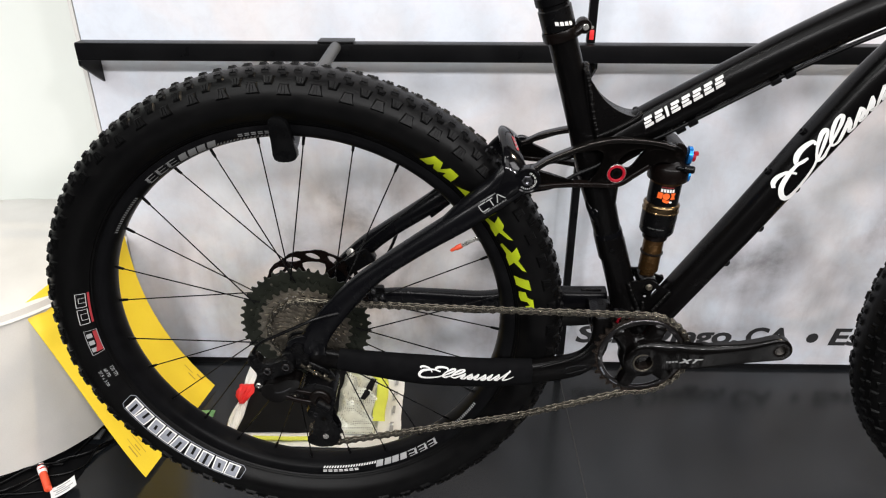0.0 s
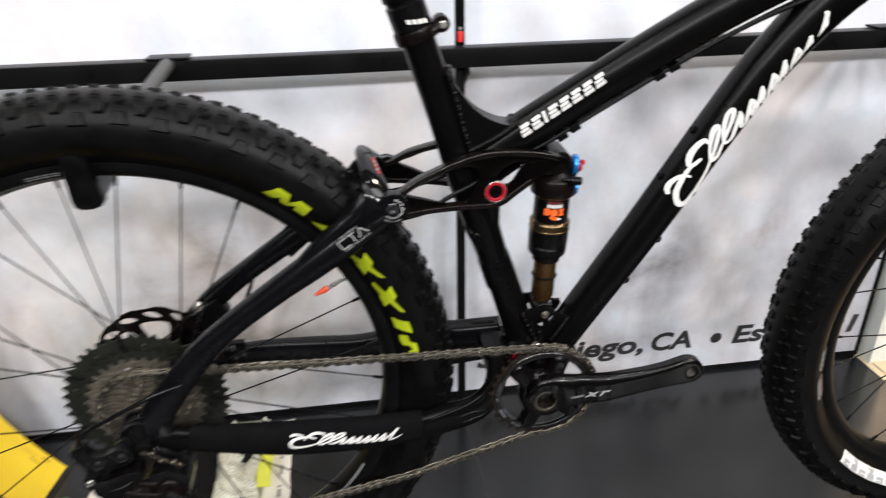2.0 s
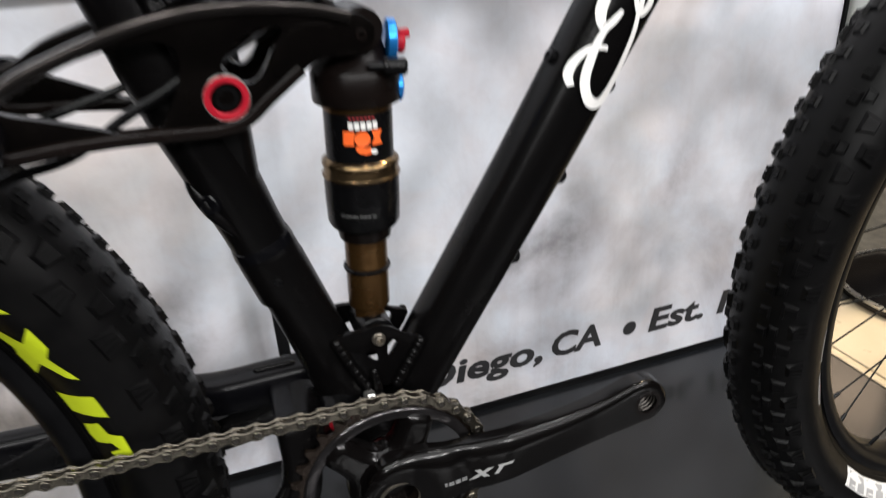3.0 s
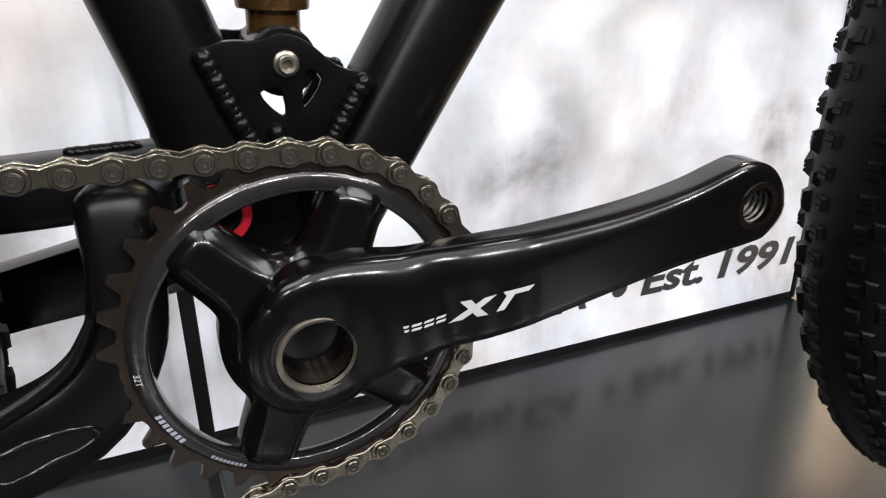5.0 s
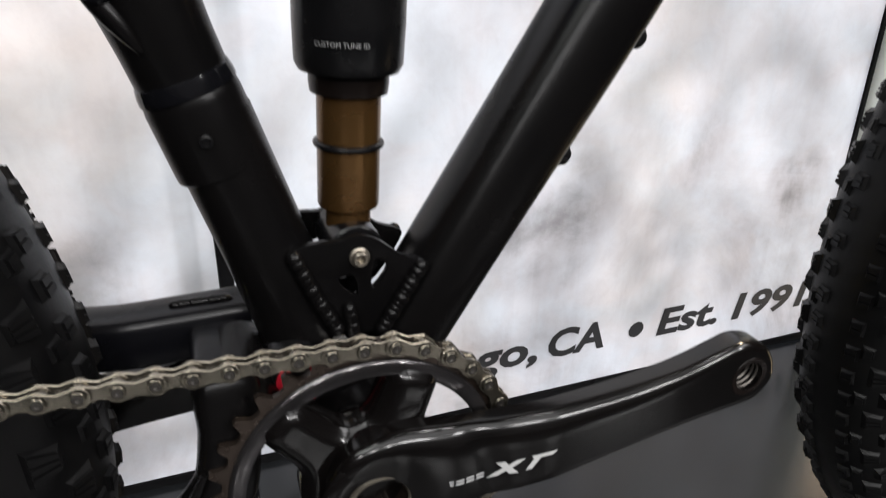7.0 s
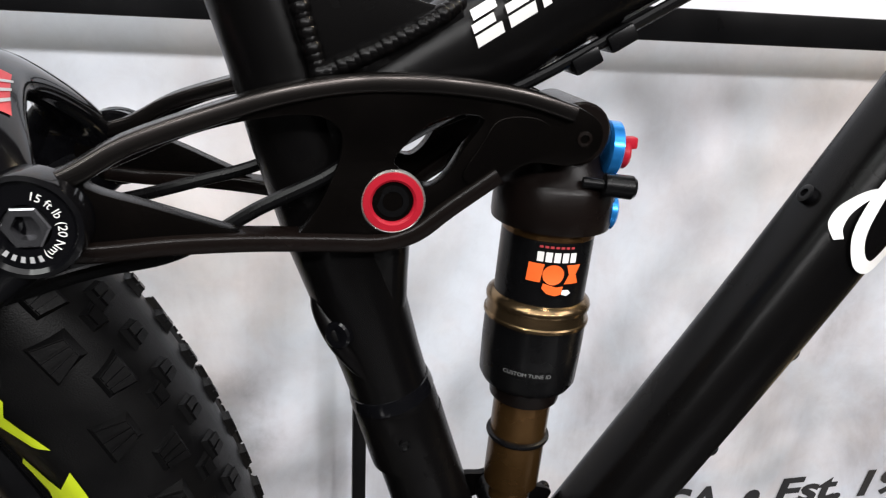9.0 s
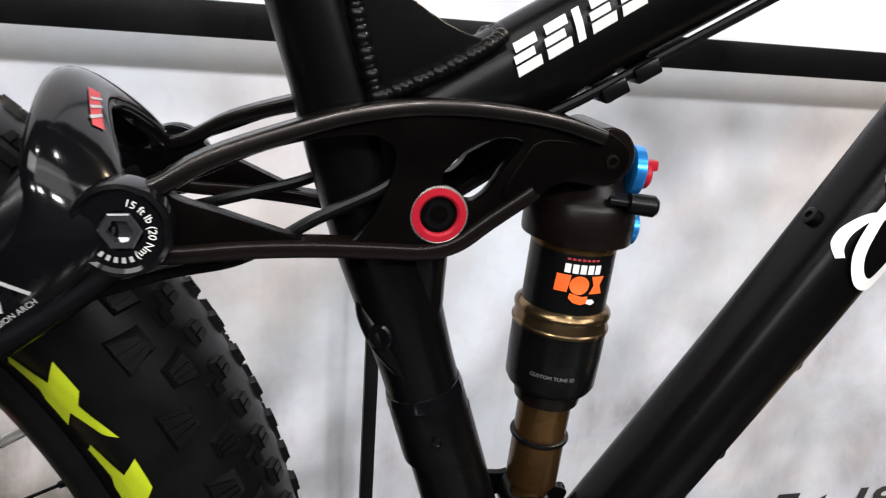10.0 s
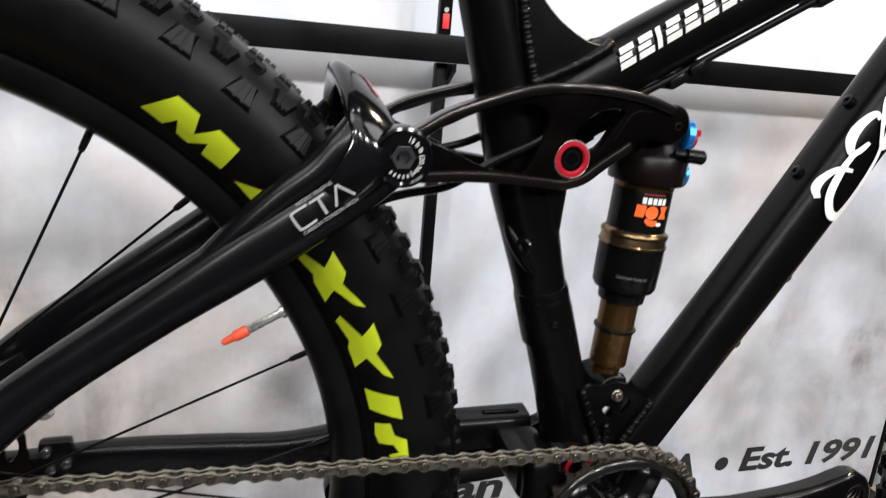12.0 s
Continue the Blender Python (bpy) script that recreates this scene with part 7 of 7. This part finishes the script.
rot2 = part("front_rotor", plate([(x * 1.12, z * 1.12) for x, z in rot_out], [circle2(0, 0, 0.02, 24)] + [[(x * 1.12, z * 1.12) for x, z in q] for q in slots], 0.050, 0.052), M_ANOD, bike, "dark slotted front brake disc", angle=25)
rot2.matrix_basis = hub_at
bm = box(bmesh.new(), (-0.115, 0.045, 0.020), (-0.070, 0.075, 0.075), 0.006)
fc = part("front_caliper", bm, M_BLACK, bike, "black front brake caliper")
fc.matrix_basis = hub_at
bm = smooth_sweep(bmesh.new(), [(-0.100, 0.060, 0.075), (-0.125, 0.070, 0.115), (-0.118, 0.075, 0.190), (-0.165, 0.080, 0.330), (-0.23, 0.070, 0.43)], 0.0025, 6, 10)
fh = part("brake_hose", bm, M_BLACK, bike)
fh.matrix_basis = hub_at

# ---- things round the bike ----
pouf = empty("pouf", "round pale grey vinyl stool with a soft rounded top", "stool", Matrix.Translation((-0.715, 0.292, 0)) @ Matrix.Diagonal((1, 1, 1.08, 1)))
part("cover", lathe(bmesh.new(), (0, 0, 0.009), (0, 0, 1), [(0, 0.02), (0, 0.264), (0.006, 0.276), (0.10, 0.281), (0.20, 0.281), (0.274, 0.280), (0.290, 0.276), (0.2965, 0.262), (0.299, 0.20), (0.301, 0.01)], 96), M_POUF, pouf)
for v in pouf.children[-1].data.vertices:
    if v.co.xy.length > 0.24:
        a = math.atan2(v.co.y, v.co.x)
        w = 1 + 0.012 * noise.noise(Vector((3.2 * math.cos(a), 3.2 * math.sin(a), v.co.z * 1.5))) + 0.006 * noise.noise(Vector((9 * math.cos(a), 9 * math.sin(a), v.co.z * 3)))
        v.co.x, v.co.y = v.co.x * w, v.co.y * w
part("piping", revolve(bmesh.new(), [(0.279, -0.003), (0.284, 0.0), (0.279, 0.003)], 64), M_POUF, pouf)
pouf.children[-1].matrix_basis = pose(0, 0, 0.287, 90, 0, 0)
part("foot_ring", lathe(bmesh.new(), (0, 0, 0), (0, 0, 1), [(0, 0.20), (0, 0.252), (0.0085, 0.252), (0.0085, 0.20)], 48), M_BLACK, pouf)

# a curled yellow card leaning on the stool
def card_point(u, v):
    """u runs up the card, v along its foot."""
    lo = Vector((-0.353, 0.056, 0.001)).lerp(Vector((-0.310, 0.315, 0.001)), v)
    hi = Vector((-0.512, 0.118, 0.322)).lerp(Vector((-0.400, 0.290, 0.392)), v)
    return lo.lerp(hi, u) + Vector(((0.006 - 0.036 * v) * math.sin(math.pi * u) + 0.016 * (1 - u) ** 4, 0, 0.006 * (1 - u) ** 6))


def card():
    bm = bmesh.new()
    n, k = 18, 12
    rings = []
    for i in range(n + 1):
        low = [card_point(i / n, j / k) for j in range(k + 1)]
        rings.append(low + [p + Vector((0.0012, 0, 0.0012)) for p in reversed(low)])
    bridge(bm, rings)
    return bm


sheet = thing("yellow_card", card(), M_YELLOW, "curled bright yellow card leaning behind the rear wheel", "card", angle=60)
for u0, u1, v0, w in ((0.10, 0.17, 0.045, 0.010), (0.09, 0.20, 0.075, 0.004), (0.11, 0.15, 0.095, 0.008), (0.08, 0.19, 0.125, 0.004), (0.13, 0.16, 0.150, 0.006), (0.10, 0.15, 0.90, 0.010), (0.13, 0.19, 0.93, 0.006), (0.07, 0.11, 0.95, 0.014)):
    bm = bmesh.new()
    bridge(bm, [[card_point(u0 + (u1 - u0) * i / 6, v) + Vector((0.0017, -0.0004, 0.0012)) for v in (v0, v0 + w)] for i in range(7)], closed=False, cap=False)
    part("print_bar", bm, M_INK, sheet, "faint brown print line")

# folded printed kit lying on the floor behind the wheel
kit = empty("folded_kit", "folded black and silver cycling kit on white wrapping", "clothing pack", Matrix.Translation((-0.0625, 0.272, 0)))


def slab_soft(lo, hi, dz, seed, n=16):
    """A soft flat bundle with an uneven top."""
    bm = bmesh.new()
    rings = []
    top, bot = [], []
    for i in range(n + 1):
        ct, cb = [], []
        for j in range(n + 1):
            x = lo[0] + (hi[0] - lo[0]) * i / n
            y = lo[1] + (hi[1] - lo[1]) * j / n
            e = min(i, n - i, j, n - j) / n
            hgt = dz * (1 - (1 - min(1, e * 5)) ** 2) * (0.75 + 0.5 * noise.noise(Vector((x * 14 + seed, y * 14, seed))))
            ct.append(bm.verts.new((x + 0.004 * noise.noise(Vector((y * 20, seed, 1))), y + 0.004 * noise.noise(Vector((x * 20, seed, 2))), lo[2] + max(0.0008, hgt))))
        top.append(ct)
    for i in range(n):
        for j in range(n):
            bm.faces.new((top[i][j], top[i + 1][j], top[i + 1][j + 1], top[i][j + 1]))
    ext = bmesh.ops.extrude_face_region(bm, geom=list(bm.faces))["geom"]
    for v in ext:
        if isinstance(v, bmesh.types.BMVert):
            v.co.z = lo[2]
    return bm


wrap = part("wrapping", slab_soft((-0.165, -0.128, 0.0008), (0.170, 0.115, 0), 0.006, 3.1), M_PAPER, kit, "white wrapping sheet", angle=60)
part("black_garment", slab_soft((-0.145, -0.095, 0.007), (0.045, 0.118, 0), 0.016, 7.7), M_CLOTH, kit, "folded black cloth", angle=60)
def folds(bm, way, size, height):
    """Raise soft diagonal creases on a bundle's top."""
    top = max(v.co.z for v in bm.verts)
    for v in bm.verts:
        if v.co.z > top * 0.55:
            s = (v.co.x * way[0] + v.co.y * way[1]) / size + 1.6 * noise.noise(Vector((v.co.x * 22, v.co.y * 22, 4.0)))
            v.co.z += height * (1 - abs(math.sin(s))) ** 2
    return bm


part("mesh_garment", folds(slab_soft((0.040, -0.098, 0.0075), (0.124, 0.116, 0), 0.017, 9.2, 44), (0.75, 0.65), 0.012, 0.013), M_MESH, kit, "silver perforated mesh", angle=75)
strap = slab_soft((-0.008, -0.034, 0), (0.008, 0.034, 0), 0.006, 8.8)
for v in strap.verts:
    v.co.x *= 1 - 0.35 * abs(v.co.y) / 0.034
strap.transform(pose(0.100, 0.014, 0.027, 0, 0, -16))
part("strap", strap, M_CLOTH, kit, "black strap", angle=60)
band = slab_soft((-0.012, -0.094, 0), (0.012, 0.094, 0), 0.004, 4.4)
for v in band.verts:
    v.co.x += -1.6 * max(0.0, v.co.y - 0.03) ** 1.5 * 8
band.transform(pose(0.1285, 0.018, 0.0215))
part("lime_band", band, M_LIMEC, kit, "lime band", angle=60)
part("lime_band", slab_soft((-0.11, -0.117, 0.007), (0.04, -0.106, 0), 0.003, 5.5), M_LIMEC, kit, "lime edge strip", angle=60)
for x, y, w, h in ((0.150, -0.088, 0.007, 0.016), (0.150, -0.066, 0.007, 0.004), (0.152, -0.036, 0.005, 0.022), (0.150, 0.004, 0.007, 0.005), (0.150, 0.016, 0.003, 0.016), (0.155, 0.020, 0.003, 0.012), (0.151, 0.052, 0.006, 0.024), (0.152, 0.086, 0.004, 0.012)):
    part("print_bar", box(bmesh.new(), (x, y, 0.0068), (x + w, y + h, 0.0074)), M_GREYP, wrap)
tag = empty("red_ribbon", "crumpled red ribbon tag tied to white paper", "ribbon", pose(-0.222, 0.294, 0, 0, 0, 3))
def gathered(y0, y1, wide, lift, seed, n=26):
    """A strip of soft sheet, its half width given along y, pleated and drawn together where it is narrow."""
    bm = slab_soft((-1, y0, lift), (1, y1, 0), 0.007, seed, n)
    for v in bm.verts:
        s = (v.co.y - y0) / (y1 - y0)
        w = float(np.interp(s, [i / (len(wide) - 1) for i in range(len(wide))], wide))
        if v.co.z > lift + 1e-5:
            v.co.z += 0.005 * abs(noise.noise(Vector((v.co.x * 3.0 + seed, s * 2.2, seed)))) + (0.016 - w) * 0.35 * max(0.0, 1 - abs(v.co.x))
        v.co.x = v.co.x * w + 0.003 * noise.noise(Vector((s * 4, seed, 0)))
    return bm


part("paper_strip", gathered(-0.112, 0.122, (0.016, 0.0175, 0.013, 0.007, 0.008, 0.011, 0.010, 0.011), 0.0006, 1.7), M_PAPER, tag, "white paper strip", angle=50)
part("bow", gathered(-0.040, 0.022, (0.004, 0.010, 0.016, 0.019, 0.017, 0.016), 0.0105, 2.9, 20), M_REDC, tag, "crumpled red bow", angle=30)
scrap = slab_soft((-0.300, 0.222, 0.0006), (-0.270, 0.242, 0), 0.006, 6.1, 8)
thing("wrapper_scrap", scrap, M_GREEN, "small green foil wrapper scrap on the floor", "wrapper", angle=60)
pen = empty("marker_pen", "orange and white marker pen lying on the floor", "pen", pose(-0.503, 0.034, 0.0108, 0, 0, -52))
part("barrel", lathe(bmesh.new(), (-0.03, 0, 0), (1, 0, 0), [(0, 0.004), (0.001, 0.0065), (0.045, 0.0065), (0.046, 0.005)], 16), M_CAP, pen, "orange barrel")
part("cap", lathe(bmesh.new(), (-0.054, 0, 0), (1, 0, 0), [(0, 0.004), (0.001, 0.0072), (0.022, 0.0074), (0.024, 0.0066)], 16), M_PAPER, pen, "white cap with red stripes")
for x in (-0.050, -0.040):
    part("stripe", lathe(bmesh.new(), (x, 0, 0), (1, 0.25, 0), [(0, 0.0076), (0.004, 0.0076)], 16, cap=False), M_REDC, pen, "red stripe")
bm = bmesh.new()
bridge(bm, [[Vector((0.021 * (i / 8 - 0.5) * 2, y, 0.0050 + 0.011 * (i / 8) ** 2 + dz)) for y, dz in ((-0.013, 0), (0.013, 0), (0.013, 0.0006), (-0.013, 0.0006))] for i in range(9)])
bm.transform(pose(-0.470, 0.027, 0, 0, 0, 34))
label_ob = thing("paper_label", bm, M_PAPER, "small curled white printed paper label on the floor", "label", angle=60)
for k, (x0, x1) in enumerate(((-0.015, 0.010), (-0.012, 0.016), (-0.016, 0.004), (-0.010, 0.013))):
    bm = bmesh.new()
    bridge(bm, [[Vector((x, y, 0.0060 + 0.011 * ((x / 0.021 + 1) / 2) ** 2)) for y in (-0.0085 + 0.005 * k, -0.0060 + 0.005 * k)] for x in [x0 + (x1 - x0) * i / 6 for i in range(7)]], closed=False, cap=False)
    bm.transform(pose(-0.470, 0.027, 0, 0, 0, 34))
    part("print_bar", bm, M_GREYP, label_ob)
tangle = thing("strap_tangle", slab_soft((-0.80, -0.12, 0.0006), (-0.462, 0.145, 0), 0.0035, 3.9, 30), M_NEOPRENE, "black cloth and loose straps bunched under the stool", "straps", angle=60)
for k, (r, a0, a1, z, w) in enumerate(((0.300, -72, -18, 0.007, 0.0040), (0.285, -80, -24, 0.013, 0.0030), (0.318, -64, -26, 0.006, 0.0026), (0.292, -100, -44, 0.010, 0.0034), (0.330, -88, -52, 0.006, 0.0030))):
    pts = [(-0.715 + (r + 0.012 * math.sin(1.7 * i + k)) * math.cos(radians(a0 + (a1 - a0) * i / 6)), 0.292 + (r + 0.012 * math.sin(1.7 * i + k)) * math.sin(radians(a0 + (a1 - a0) * i / 6)), z + 0.004 * math.sin(2.3 * i + k)) for i in range(7)]
    part("strap", smooth_sweep(bmesh.new(), pts, [(w, 0.0016)] * 7, 5, 10), M_BLACK, tangle)
part("buckle", box(bmesh.new(), (-0.476, 0.150, 0.006), (-0.462, 0.176, 0.011), 0.002), M_ROD, tangle, "grey buckle")
stand = empty("display_stand", "round polished black stand foot with a chrome rim", "stand", Matrix.Translation((1.634, 0.377, 0.0052)))
part("foot", lathe(bmesh.new(), (0, 0, 0), (0, 0, 1), [(0, 0.02), (0, 0.150), (0.004, 0.156), (0.014, 0.156), (0.020, 0.150), (0.030, 0.120), (0.044, 0.070), (0.060, 0.036), (0.075, 0.026), (0.080, 0.020)], 56), M_STANDFOOT, stand, angle=60)
part("rim", lathe(bmesh.new(), (0, 0, 0.0145), (0, 0, 1), [(0, 0.1555), (0.001, 0.1580), (0.005, 0.1575), (0.007, 0.1520)], 56, cap=False), M_STEEL, stand, "chrome rim")
part("column", lathe(bmesh.new(), (0, 0, 0.078), (0, 0, 1), [(0, 0.018), (0.001, 0.024), (0.62, 0.024), (0.622, 0.018)], 32), M_STEEL, stand, "chrome column")
slab("ceiling", (-9, -9, 5.0), (9, 9, 5.2), M_CEIL, "plain grey hall ceiling", "ceiling")
